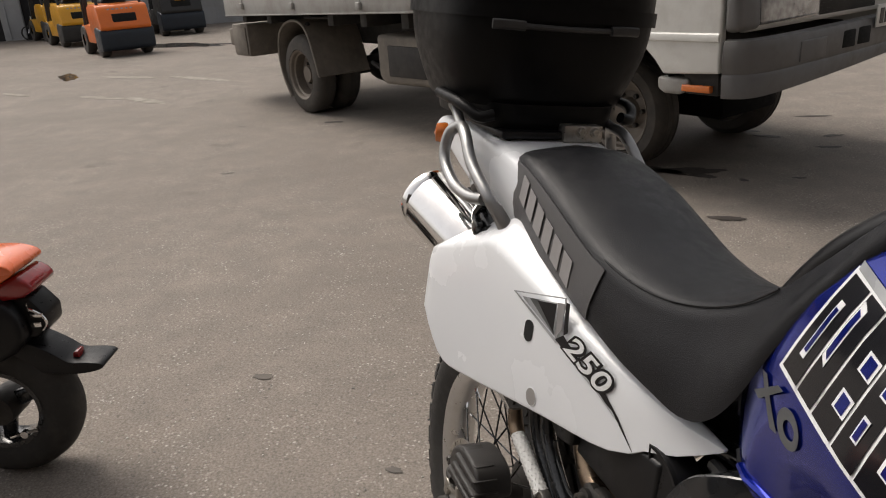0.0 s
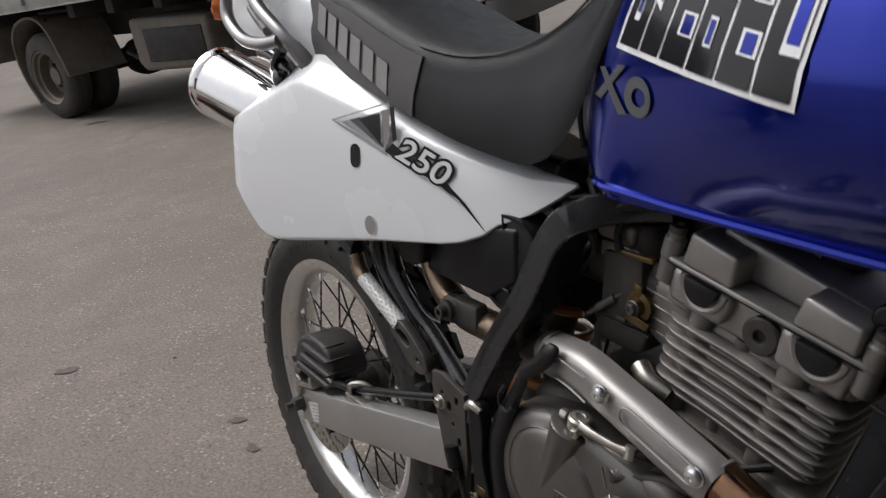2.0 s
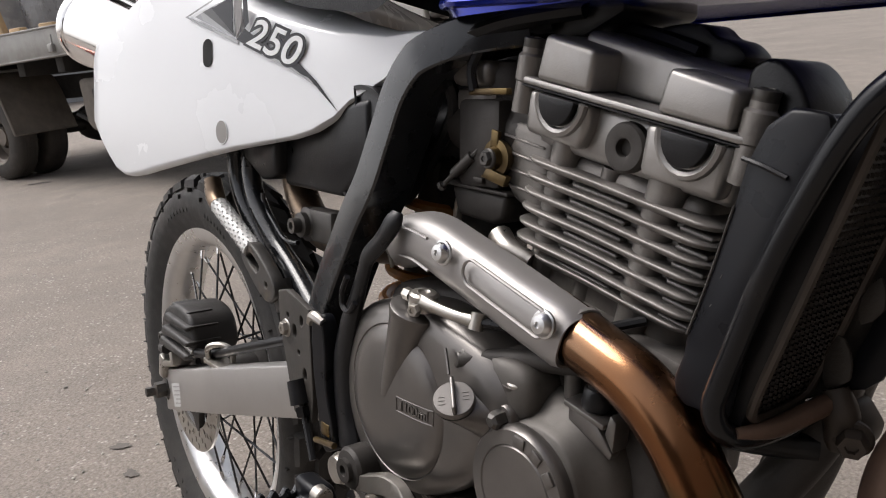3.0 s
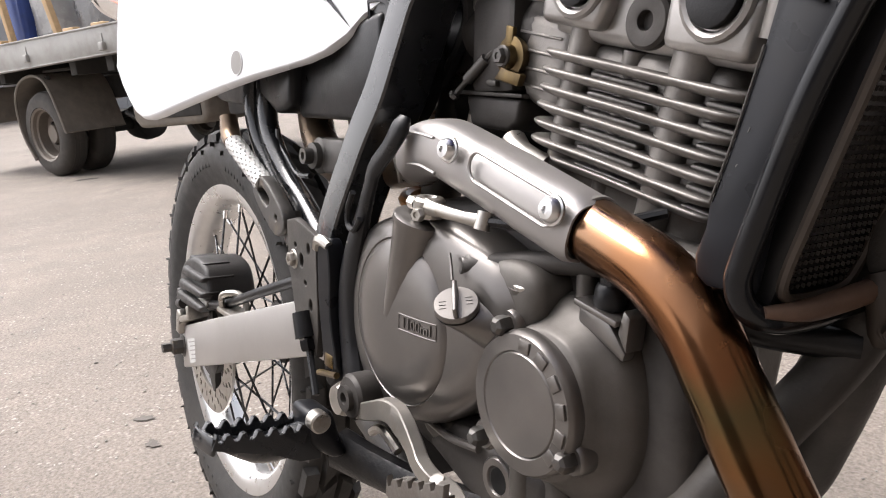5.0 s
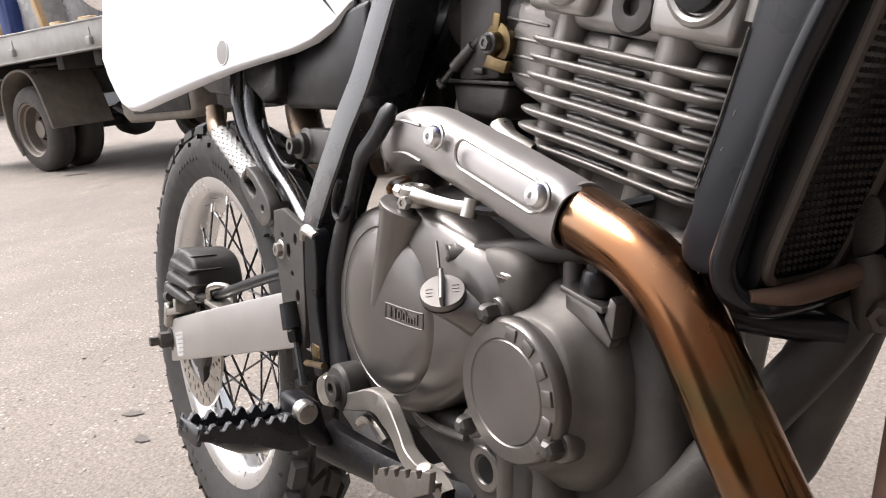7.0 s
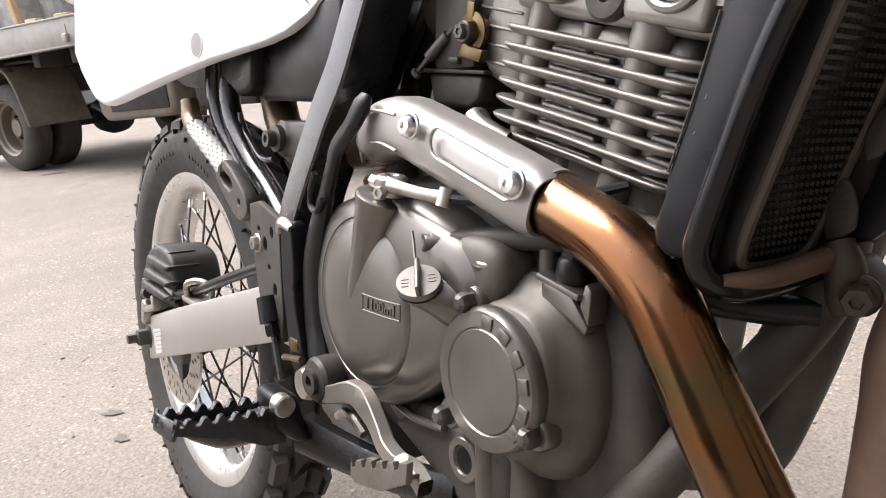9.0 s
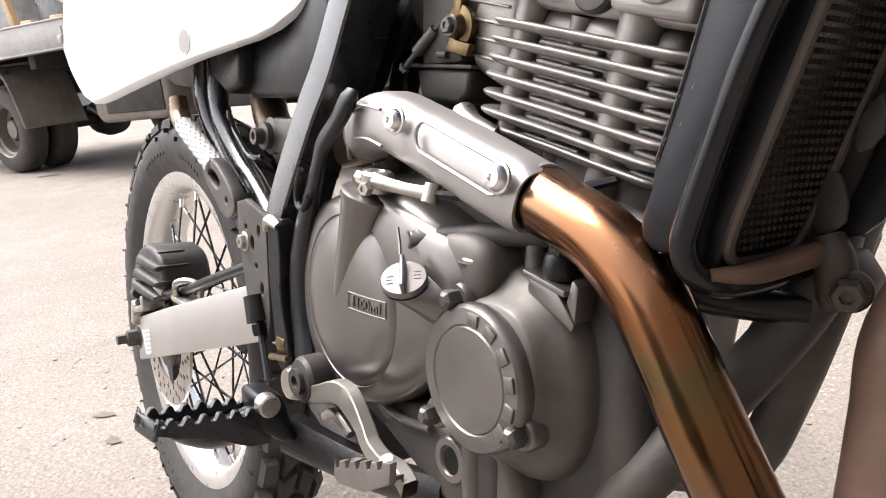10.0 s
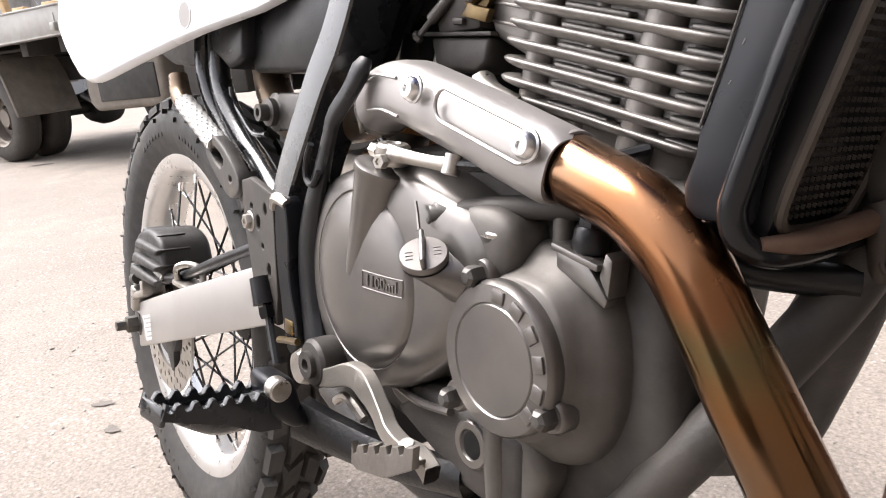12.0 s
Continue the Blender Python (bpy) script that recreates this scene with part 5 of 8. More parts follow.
def build_tail():
    tail = part("tail_cowl", prism([(0.175, 0.90), (0.19, 0.95), (0.14, 1.0), (0.05, 1.012), (-0.10, 1.02), (-0.24, 1.01), (-0.26, 0.985), (-0.10, 0.935), (0.05, 0.895)], -0.098, 0.098, 0.018, 3), WHITE, bike, "white plastic tail cowl")
    part("screw", socket_bolt((0.13, -0.089, 0.938), RIGHT, 0.006, 0.004), DARK_STEEL, tail)
    part("tail_lamp", prism([(-0.30, 0.95), (-0.24, 0.96), (-0.24, 1.0), (-0.29, 0.99)], -0.06, 0.06, 0.01), RED_LENS, tail)
    for s in (-1, 1):
        rail = part("grab_rail", tube([(0.155, s * 0.125, 0.925), (0.135, s * 0.138, 0.950), (0.08, s * 0.145, 0.985), (0.035, s * 0.142, 1.020), (0.0, s * 0.138, 1.028), (-0.022, s * 0.148, 1.012), (-0.018, s * 0.155, 0.975), (0.03, s * 0.155, 0.945), (0.09, s * 0.152, 0.938), (0.132, s * 0.142, 0.943)], 0.0095, 12), RAIL, bike, "silver tubular grab rail")
        part("rail_stay", tube([(0.0, s * 0.138, 1.028), (-0.06, s * 0.125, 1.045), (-0.12, s * 0.11, 1.045)], 0.009, 10), RAIL, rail)
        part("rail_foot", tube([(0.15, s * 0.13, 0.935), (0.165, s * 0.115, 0.905), (0.15, s * 0.105, 0.885)], [0.010, 0.012, 0.012], 10), RAIL, rail)
        part("rear_stay", tube([(0.11, s * 0.148, 0.955), (0.02, s * 0.12, 0.965), (-0.06, s * 0.10, 0.985)], 0.007, 10), RAIL, rail)
        ind = part("turn_signal", lathe([(0.0, -0.02), (0.016, -0.016), (0.019, 0.0), (0.017, 0.015), (0.0, 0.020)], (-0.185, s * 0.100, 0.985), (-0.4, s * 0.9, 0), 20), TURN_LENS, bike, "orange turn signal")
        part("signal_stem", tube([(-0.185, s * 0.11, 0.985), (-0.18, s * 0.06, 0.975)], 0.008, 8), BLACK_PLASTIC, ind)
    rack = part("luggage_rack", join(box(-0.20, 0.045, -0.085, 0.085, 1.016, 1.028, 0.004), *[tube([(0.04, y, 1.018), (-0.2, y, 1.018)], 0.006, 8) for y in (-0.07, 0.07)]), BLACK_PLASTIC, bike, "black luggage rack plate")
    part("rack_bracket", join(box(0.02, 0.05, 0.02, 0.09, 1.012, 1.04, 0.004), hex_bolt((0.05, 0.05, 1.03), (1, 0, 0), 0.007), hex_bolt((0.05, 0.075, 1.03), (1, 0, 0), 0.007)), STEEL, rack)


def rounded_box(cx, cy, z0, z1, hx, hy, r0, r1, power=3.2, k=48):
    """Rows of a soft-cornered tub that grows from r0 to r1 times its size."""
    rows = []
    for i in range(9):
        f = i / 8
        s = r0 + (r1 - r0) * math.sin(f * math.pi / 2)
        z = z0 + (z1 - z0) * f
        row = []
        for j in range(k):
            a = 2 * math.pi * j / k
            c, sn = math.cos(a), math.sin(a)
            row.append((cx + hx * s * math.copysign(abs(c) ** (2 / power), c), cy + hy * s * math.copysign(abs(sn) ** (2 / power), sn), z))
        rows.append(row)
    return rows


def build_top_case():
    cx, cy, b = -0.125, 0.016, 1.046
    foot = part("top_case", sheet([[(cx, cy, b - 0.018)] * 48] + rounded_box(cx, cy, b - 0.018, b + 0.022, 0.158, 0.122, 0.96, 1.0, 5.0) + [[(cx, cy, b + 0.022)] * 48], 0.0, True), CASE_BLACK, bike, "black hard top case with a ribbed edge")
    part("case_tub", sheet([[(cx, cy, b + 0.016)] * 48] + rounded_box(cx, cy, b + 0.016, b + 0.155, 0.185, 0.186, 0.80, 1.0) + [[(cx, cy, b + 0.155)] * 48], 0.0, True), CASE_BLACK, foot)
    part("case_seam", sheet(rounded_box(cx, cy, b + 0.150, b + 0.172, 0.190, 0.191, 1.0, 1.0), 0.003, True), CASE_BLACK, foot)
    rows = rounded_box(cx, cy, b + 0.165, b + 0.21, 0.186, 0.187, 1.0, 1.0)
    for f, dz in ((0.97, 0.26), (0.90, 0.295), (0.75, 0.315), (0.4, 0.325), (0.0, 0.327)):
        rows.append([(cx + (x - cx) * f, cy + (y - cy) * f, b + dz) for x, y, _ in rows[0]])
    part("case_lid", sheet(rows, 0.0, True), CASE_BLACK, foot)
    part("case_handle", tube([(cx + 0.183, -0.115, b + 0.142), (cx + 0.190, 0.0, b + 0.140), (cx + 0.183, 0.115, b + 0.142)], 0.0045, 8), PALE_BLACK, foot)
    for s in (-1, 1):
        part("handle_pad", tube([(cx + 0.184, s * 0.122, b + 0.142), (cx + 0.188, s * 0.095, b + 0.142), (cx + 0.190, s * 0.072, b + 0.141)], 0.0075, 8, flat=0.7), PALE_BLACK, foot)
    for q in (-1, 1):
        part("base_lip", tube([(cx + 0.02, cy + q * 0.158, b + 0.022), (cx + 0.11, cy + q * 0.155, b + 0.018), (cx + 0.150, cy + q * 0.135, b + 0.002), (cx + 0.158, cy + q * 0.112, b + 0.006)], 0.009, 10), CASE_BLACK, foot)


def build_exhaust():
    a, c = Vector((-0.150, -0.131, 0.868)), Vector((0.30, -0.030, 0.745))
    d = (a - c).normalized()
    L = (a - c).length
    can = part("muffler", lathe([(0.0, 0.0), (0.045, 0.0), (0.057, 0.03), (0.058, L - 0.02), (0.0585, L - 0.018), (0.060, L - 0.016), (0.060, L), (0.052, L + 0.004), (0.045, L - 0.002), (0.022, L - 0.004), (0.02, L - 0.03), (0.0, L - 0.03)], c, d, 40), CHROME, bike, "polished chrome muffler")
    part("muffler_shield", join(*[tube([c + d * (L - 0.09) + Vector((0.03, 0.035, 0.045)), c + d * (L - 0.2) + Vector((0.02, 0.03, 0.048))], 0.006, 8)]), BLACK_PAINT, can)
    part("muffler_hanger", join(tube([(0.03, -0.125, 0.925), (0.075, -0.12, 0.915), (0.12, -0.115, 0.885)], 0.012, 10), tube([(0.10, -0.125, 0.93), (0.08, -0.13, 0.905), (0.105, -0.13, 0.885), (0.13, -0.125, 0.895)], 0.008, 8), lathe([(0.012, 0), (0.012, 0.01), (0.006, 0.012), (0, 0.012)], (0.105, -0.132, 0.892), RIGHT, 12)), BLACK_PAINT, can)
    # header: from the head down in front of the engine, back up along the right side, behind the shield and to the rear
    front = [(0.885, 0.03, 0.715), (0.940, 0.045, 0.722), (0.990, 0.042, 0.700), (1.003, 0.022, 0.66), (1.002, -0.010, 0.61), (0.986, -0.026, 0.56), (0.985, -0.029, 0.52), (0.987, -0.041, 0.470), (0.990, -0.069, 0.444), (0.974, -0.092, 0.452), (0.945, -0.100, 0.498), (0.913, -0.100, 0.546), (0.893, -0.100, 0.573), (0.866, -0.099, 0.593), (0.832, -0.097, 0.605), (0.79, -0.095, 0.618)]
    head = part("header_pipe", tube(front[8:], 0.0195, 24, 6), HEADER_PIPE, bike, "heat-tinted copper-brown header pipe")
    part("down_pipe", tube(front[:9], 0.0197, 24, 6), RUSTY_PIPE, head, "dull rust-brown down pipe")
    mid = [(0.79, -0.095, 0.618), (0.70, -0.092, 0.640), (0.64, -0.085, 0.646), (0.60, -0.075, 0.637), (0.55, -0.068, 0.628), (0.48, -0.064, 0.622), (0.42, -0.060, 0.622), (0.36, -0.052, 0.65), (0.30, -0.035, 0.735)]
    part("mid_pipe", tube(mid, 0.019, 20, 5), TARNISH, head, "tarnished brown mid pipe")
    part("pipe_clamp", join(lathe([(0.0205, -0.008), (0.0225, -0.006), (0.0225, 0.006), (0.0205, 0.008)], (0.605, -0.077, 0.639), (0.9, -0.3, 0.25), 24, False), tube([(0.617, -0.105, 0.66), (0.607, -0.102, 0.645), (0.610, -0.10, 0.62)], 0.002, 6)), STEEL, head)
    part("clamp_lug", join(lathe([(0.0, 0.0), (0.016, 0.0), (0.018, 0.006), (0.018, 0.012), (0.013, 0.014), (0.013, 0.02), (0.008, 0.021), (0.008, 0.03), (0.004, 0.03), (0.003, 0.024), (0.0, 0.024)], (0.428, -0.072, 0.632), RIGHT, 20), box(0.43, 0.48, -0.085, -0.065, 0.615, 0.650, 0.005)), DARK_STEEL, head, "rubber-mounted pipe bracket")
    # heat shield, a shaped half shell round the pipe
    line = smooth_line([(0.612, -0.078, 0.640), (0.640, -0.086, 0.648), (0.672, -0.091, 0.649), (0.71, -0.0935, 0.640), (0.76, -0.095, 0.626), (0.820, -0.097, 0.608)], 6)
    rows = []
    n = len(line)
    for i, p in enumerate(line):
        t = Vector(line[min(i + 1, n - 1)]) - Vector(line[max(i - 1, 0)])
        t.normalize()
        out = Vector((0, -1, 0))
        out = (out - t * out.dot(t)).normalized()
        upv = out.cross(t) * -1
        if upv.z < 0:
            upv = -upv
        f = i / (n - 1)
        end = min(1.0, 6 * f + 0.74) * min(1.0, 7 * (1 - f) + 0.86)
        hgt, dep = 0.0216 * end, 0.0255 - 0.0035 * max(0.0, 6 * f - 5)
        row = []
        for j in range(17):
            a = radians(-92 + 184 * j / 16)
            ca, sa = math.cos(a), math.sin(a)
            row.append(tuple(Vector(p) + out * dep * math.copysign(abs(ca) ** 0.62, ca) + upv * hgt * math.copysign(abs(sa) ** 0.72, sa)))
        rows.append(row)
    sh = part("heat_shield", sheet(rows, 0.0018), SHIELD, head, "satin silver heat shield with two bolts")
    part("shield_lip", lathe([(0.0190, -0.006), (0.0212, -0.006), (0.0212, -0.003), (0.0190, -0.002)], (0.8195, -0.0968, 0.6084), (0.076, -0.004, -0.025), 28, False), SHIELD, sh)
    for x, z in ((0.709, 0.652), (0.811, 0.623)):
        part("shield_bolt", lathe([(0.0092, 0.0), (0.0092, 0.0015), (0.0078, 0.002), (0.0072, 0.0045), (0.0055, 0.0068), (0.0022, 0.0074), (0.0020, 0.0058), (0.0, 0.0058)], (x, -0.1225, z - 0.001), (0.05, -1, 0.1), 20), RIM_ALU, sh, "bright domed bolt")
    # pressed groove outline
    cx, cz, ang = 0.773, 0.6315, math.atan2(-0.030, 0.098)
    cap = []
    for k in range(28):
        a = 2 * math.pi * k / 28
        px = 0.0098 * math.cos(a) + (0.033 if math.cos(a) > 0 else -0.033)
        pz = 0.0098 * math.sin(a)
        cap.append((cx + px * math.cos(ang) - pz * math.sin(ang), -0.1232, cz + px * math.sin(ang) + pz * math.cos(ang)))
    part("shield_groove", tube(cap + [cap[0]], 0.0013, 6, 1), SHIELD, sh)
    part("shield_groove", tube([(0.630, -0.110, 0.657), (0.655, -0.1175, 0.661), (0.688, -0.1215, 0.658)], 0.0012, 6), SHIELD, sh)
    part("shield_groove", tube([(0.640, -0.113, 0.637), (0.665, -0.1185, 0.638), (0.690, -0.122, 0.634)], 0.0012, 6), SHIELD, sh)


# engine directions: A along the fins, B up the barrel
EO, EA, EB = (0.80, 0.66), (0.978, -0.208), (0.208, 0.978)


def en(a, b):
    return (EO[0] + a * EA[0] + b * EB[0], EO[1] + a * EA[1] + b * EB[1])


def en_prism(ab, y0, y1, bevel=0.0, segs=2):
    return prism([en(a, b) for a, b in ab], y0, y1, bevel, segs)


def build_cylinder():
    core = en_prism([(-0.072, -0.095), (0.064, -0.095), (0.064, 0.055), (-0.074, 0.055)], -0.0505, 0.06, 0.012, 3)
    cyl = part("cylinder", core, CAST_ALU, bike, "grey cast cylinder with cooling fins")

    def fin_plate(b, a0, a1, front, half=0.0014):
        """A cooling fin with round corners, its front edge drawn in a little between the studs."""
        r, k = 0.017, 6
        edge = [(a1, 0.060)] + [(a1 - r + r * math.cos(q), front + r - r * math.sin(q)) for q in [math.pi / 2 * i / k for i in range(k + 1)]]
        n = 18
        for i in range(1, n):
            a = (a1 - r) + (a0 - a1 + 2 * r) * i / n
            dip = 0.0016 * max(0.0, math.cos((a + 0.012) / 0.044 * math.pi / 2)) ** 2
            edge.append((a, front + dip))
        edge += [(a0 + r - r * math.sin(q), front + r - r * math.cos(q)) for q in [math.pi / 2 * i / k for i in range(k + 1)]] + [(a0, 0.060)]
        bm = bmesh.new()
        layers = []
        mid = (0.5 * (a0 + a1), 0.0)
        for f, db in ((0.885, -0.0050), (0.925, -0.0042), (0.972, -0.0026), (0.997, -half * 0.6), (1.0, half * 0.3), (0.988, half)):
            row = []
            for a, y in edge:
                x, z = en(mid[0] + (a - mid[0]) * f, b + db)
                row.append(bm.verts.new((x, mid[1] + (y - mid[1]) * f, z)))
            layers.append(row)
        for u, v in zip(layers, layers[1:]):
            for i in range(len(u) - 1):
                bm.faces.new((u[i], u[i + 1], v[i + 1], v[i]))
        bm.faces.new(layers[0])
        bm.faces.new(layers[-1])
        return bm
    for k in range(6):
        part("fin", fin_plate(0.0425 - 0.0117 * k, -0.0835, 0.083, -0.0665), CAST_ALU, cyl, sharp=60)
    part("fin", fin_plate(-0.0258, -0.065, 0.080, -0.0635), CAST_ALU, cyl, sharp=60)
    # chain tunnel beside the barrel, its ribs cast in line with the fins
    part("chain_tunnel", en_prism([(-0.112, 0.066), (-0.112, 0.022), (-0.102, 0.004), (-0.06, -0.004), (-0.06, 0.066)], -0.056, 0.03, 0.010, 3), CAST_ALU, cyl)
    for b in (0.0155, 0.0272, 0.0389, 0.0506):
        part("tunnel_rib", en_prism([(-0.1135, b - 0.001), (-0.070, b - 0.001), (-0.070, b + 0.001), (-0.1135, b + 0.001)], -0.0575, 0.02, 0.0006, 1), CAST_ALU, cyl)
    # stud columns between the fins
    for a, w in ((-0.056, 0.0105), (0.032, 0.0125)):
        p0, p1 = en(a - 0.002, -0.045), en(a + 0.002, 0.066)
        part("stud_column", tube([(p0[0], -0.0495, p0[1]), (p1[0], -0.0495, p1[1])], [w * 0.95, w * 1.1], 14, 1), CAST_ALU, cyl)
    for k in range(6):
        b = 0.0367 - 0.0117 * k
        for a0, a1 in ((-0.038, 0.012), (0.052, 0.076)):
            part("fin_web", en_prism([(a0, b - 0.0048), (a1, b - 0.0048), (a1, b - 0.0012), (a0, b - 0.0012)], -0.0575, -0.045, 0.0016, 3), CAST_ALU, cyl)
    part("side_rib", tube([(en(-0.018, -0.045)[0], -0.046, en(-0.018, -0.045)[1]), (en(-0.014, 0.052)[0], -0.046, en(-0.014, 0.052)[1])], 0.008, 12, 1), CAST_ALU, cyl)
    part("cylinder_foot", en_prism([(-0.075, -0.075), (0.085, -0.075), (0.08, -0.045), (-0.068, -0.045)], -0.062, 0.062, 0.006), CAST_ALU, cyl)
    # head
    head = part("cylinder_head", join(en_prism([(-0.080, 0.052), (0.083, 0.054), (0.083, 0.094), (-0.084, 0.092)], -0.058, 0.062, 0.008, 3),
                                      en_prism([(-0.084, 0.060), (-0.03, 0.060), (-0.026, 0.075), (-0.026, 0.092), (-0.086, 0.092)], -0.068, -0.05, 0.006, 3),
                                      en_prism([(0.020, 0.058), (0.078, 0.058), (0.080, 0.092), (0.018, 0.092)], -0.068, -0.05, 0.006, 3)), HEAD_ALU, bike, "grey cast cylinder head")
    part("cover_gasket", en_prism([(-0.092, 0.0915), (0.088, 0.0915), (0.088, 0.0935), (-0.092, 0.0935)], -0.069, 0.069, 0.0006, 1), BLACK_PLASTIC, head)
    cover = part("rocker_cover", join(en_prism([(-0.090, 0.0935), (0.086, 0.0935), (0.086, 0.099), (-0.090, 0.099)], -0.071, 0.071, 0.0025, 2),
                                      en_prism([(-0.070, 0.099), (0.078, 0.099), (0.074, 0.124), (-0.062, 0.136)], -0.045, 0.066, 0.005, 3)), HEAD_ALU, head, "grey rocker cover with two boxy caps")
    for a0, a1, t in ((-0.077, -0.027, 0.128), (0.026, 0.077, 0.124)):
        part("valve_cap", en_prism([(a0, 0.099), (a1, 0.099), (a1 - 0.001, t - 0.002), (a0 + 0.003, t + 0.002)], -0.072, -0.02, 0.004, 3), HEAD_ALU, cover)
        mid = (a0 + a1) / 2
        c = en(mid, 0.0915)
        half = [en(mid + 0.0165 * math.cos(radians(q)), 0.091 + 0.019 * math.sin(radians(q))) for q in range(180, 361, 15)]
        part("half_moon_plug", prism(half, -0.0745, -0.066, 0.001), BLACK_PLASTIC, head)
        rim2 = [(*en(mid + 0.0205 * math.cos(radians(q)), 0.0905 + 0.023 * math.sin(radians(q))),) for q in range(180, 361, 15)]
        part("plug_rim", tube([(x, -0.0685, z) for x, z in rim2], 0.0034, 8, 1), HEAD_ALU, head)
    # cover bolts on posts
    for a, b in ((-0.094, 0.094), (0.086, 0.094), (0.002, 0.094)):
        c = en(a, b - 0.022)
        if a != 0.002:
            post = part("bolt_post", lathe([(0.0085, 0.0), (0.0085, 0.022), (0.0095, 0.023), (0.0095, 0.040), (0.0075, 0.042), (0.0075, 0.046), (0.0, 0.046)], (c[0], -0.061, c[1]), (EB[0], 0, EB[1]), 16), CAST_ALU, head)
            c2 = en(a, b + 0.022)
            part("cap_bolt", lathe([(0.0065, 0.0), (0.0075, 0.002), (0.0075, 0.008), (0.0045, 0.009), (0.003, 0.004), (0, 0.004)], (c2[0], -0.061, c2[1]), (EB[0], 0, EB[1]), 16), DARK_STEEL, post)
    c = en(0.004, 0.071)
    part("inspection_plug", lathe([(0.0155, 0.0), (0.0165, 0.002), (0.0165, 0.007), (0.0145, 0.009), (0.0075, 0.0095), (0.006, 0.009), (0.0055, 0.004), (0.0, 0.004)], (c[0], -0.056, c[1]), RIGHT, 28), DARK_CAST, head, "round plug with a hex socket")


def build_crankcase():
    case = part("crankcase", join(prism([(0.57, 0.42), (0.62, 0.400), (0.76, 0.385), (0.84, 0.40), (0.885, 0.46), (0.88, 0.55), (0.83, 0.60), (0.70, 0.62), (0.58, 0.60), (0.55, 0.50)], -0.085, -0.01, 0.015, 3), prism([(0.57, 0.42), (0.62, 0.400), (0.74, 0.385), (0.79, 0.40), (0.82, 0.46), (0.83, 0.55), (0.82, 0.60), (0.70, 0.62), (0.58, 0.60), (0.55, 0.50)], -0.03, 0.11, 0.015, 3),
                                  prism([(0.66, 0.425), (0.74, 0.395), (0.80, 0.39), (0.80, 0.45), (0.70, 0.455)], -0.108, -0.08, 0.008, 3)), DARK_CAST, bike, "grey engine crankcase")
    # clutch cover: stepped dome
    pts = smooth_line([(0.640, 0.600), (0.594, 0.588), (0.570, 0.564), (0.557, 0.532), (0.558, 0.496), (0.571, 0.466), (0.594, 0.446), (0.626, 0.437), (0.668, 0.441), (0.702, 0.456), (0.735, 0.480), (0.764, 0.515), (0.782, 0.548), (0.768, 0.575), (0.733, 0.593), (0.688, 0.604)], 4, True)
    mid = (0.650, 0.520)

    def scaled(f, c=mid):
        return [(c[0] + (x - c[0]) * f, c[1] + (z - c[1]) * f) for x, z in pts]
    rows = []
    for f, y in ((1.0, -0.075), (1.0, -0.106), (0.992, -0.110), (0.97, -0.115), (0.93, -0.1195), (0.87, -0.1225), (0.80, -0.1242)):
        rows.append([(x, y, z) for x, z in scaled(f)])
    def inner(r, y):
        return [(mid[0] + r * math.cos(math.atan2(z - mid[1], x - mid[0])), y, mid[1] + r * math.sin(math.atan2(z - mid[1], x - mid[0]))) for x, z in pts]
    for r, y in ((0.0640, -0.1256), (0.0630, -0.1246), (0.0622, -0.1258), (0.058, -0.1282), (0.048, -0.1308), (0.034, -0.1326), (0.016, -0.1336), (0.0, -0.1338)):
        rows.append(inner(r, y))
    cover = part("clutch_cover", sheet([list(r) for r in rows], 0.0, True), SILVER_PAINT, bike, "satin silver clutch cover, lettered 1100ml", sharp=32)
    # tapering tower of the clutch release shaft
    tower = lathe([(0.0, -0.082), (0.009, -0.081), (0.0115, -0.079), (0.0205, -0.004), (0.0218, -0.001), (0.0218, 0.0025), (0.0195, 0.004), (0.0, 0.004)], (0.6705, -0.1185, 0.598), (0.026, 0.004, 0.073), 32)
    part("release_tower", tower, SILVER_PAINT, cover)
    # flaring neck that carries the filler cap
    ax = Vector((0.35, -0.42, 0.84)).normalized()
    cap_at = Vector((0.7425, -0.1385, 0.5525))
    neck = []
    for f, r in ((0.0, 0.0146), (0.05, 0.0152), (0.2, 0.0160), (0.4, 0.0178), (0.6, 0.0205), (0.8, 0.0245), (1.0, 0.0300)):
        axis = (ax * (1 - f) + Vector((0.15, -0.95, 0.2)) * f).normalized()
        u = axis.cross(Vector((0, 0, 1))).normalized()
        w = axis.cross(u)
        at = cap_at - ax * 0.001 + (Vector((0.756, -0.107, 0.547)) - cap_at) * f
        neck.append([tuple(at + (u * math.cos(a) + w * math.sin(a)) * r) for a in [2 * math.pi * i / 32 for i in range(32)]])
    part("filler_neck", sheet(neck, 0.0, True), SILVER_PAINT, cover, sharp=60)
    shoulder = []
    for f, y in ((1.0, -0.085), (1.0, -0.106), (0.95, -0.1105), (0.85, -0.114), (0.6, -0.1165), (0.0, -0.1175)):
        shoulder.append([(0.758 + 0.034 * f * math.copysign(abs(math.cos(a)) ** 0.75, math.cos(a)), y, 0.562 + 0.024 * f * math.copysign(abs(math.sin(a)) ** 0.75, math.sin(a))) for a in [2 * math.pi * i / 36 for i in range(36)]])
    part("cover_shoulder", sheet(shoulder, 0.0, True), CASE_GREY, cover, sharp=60)
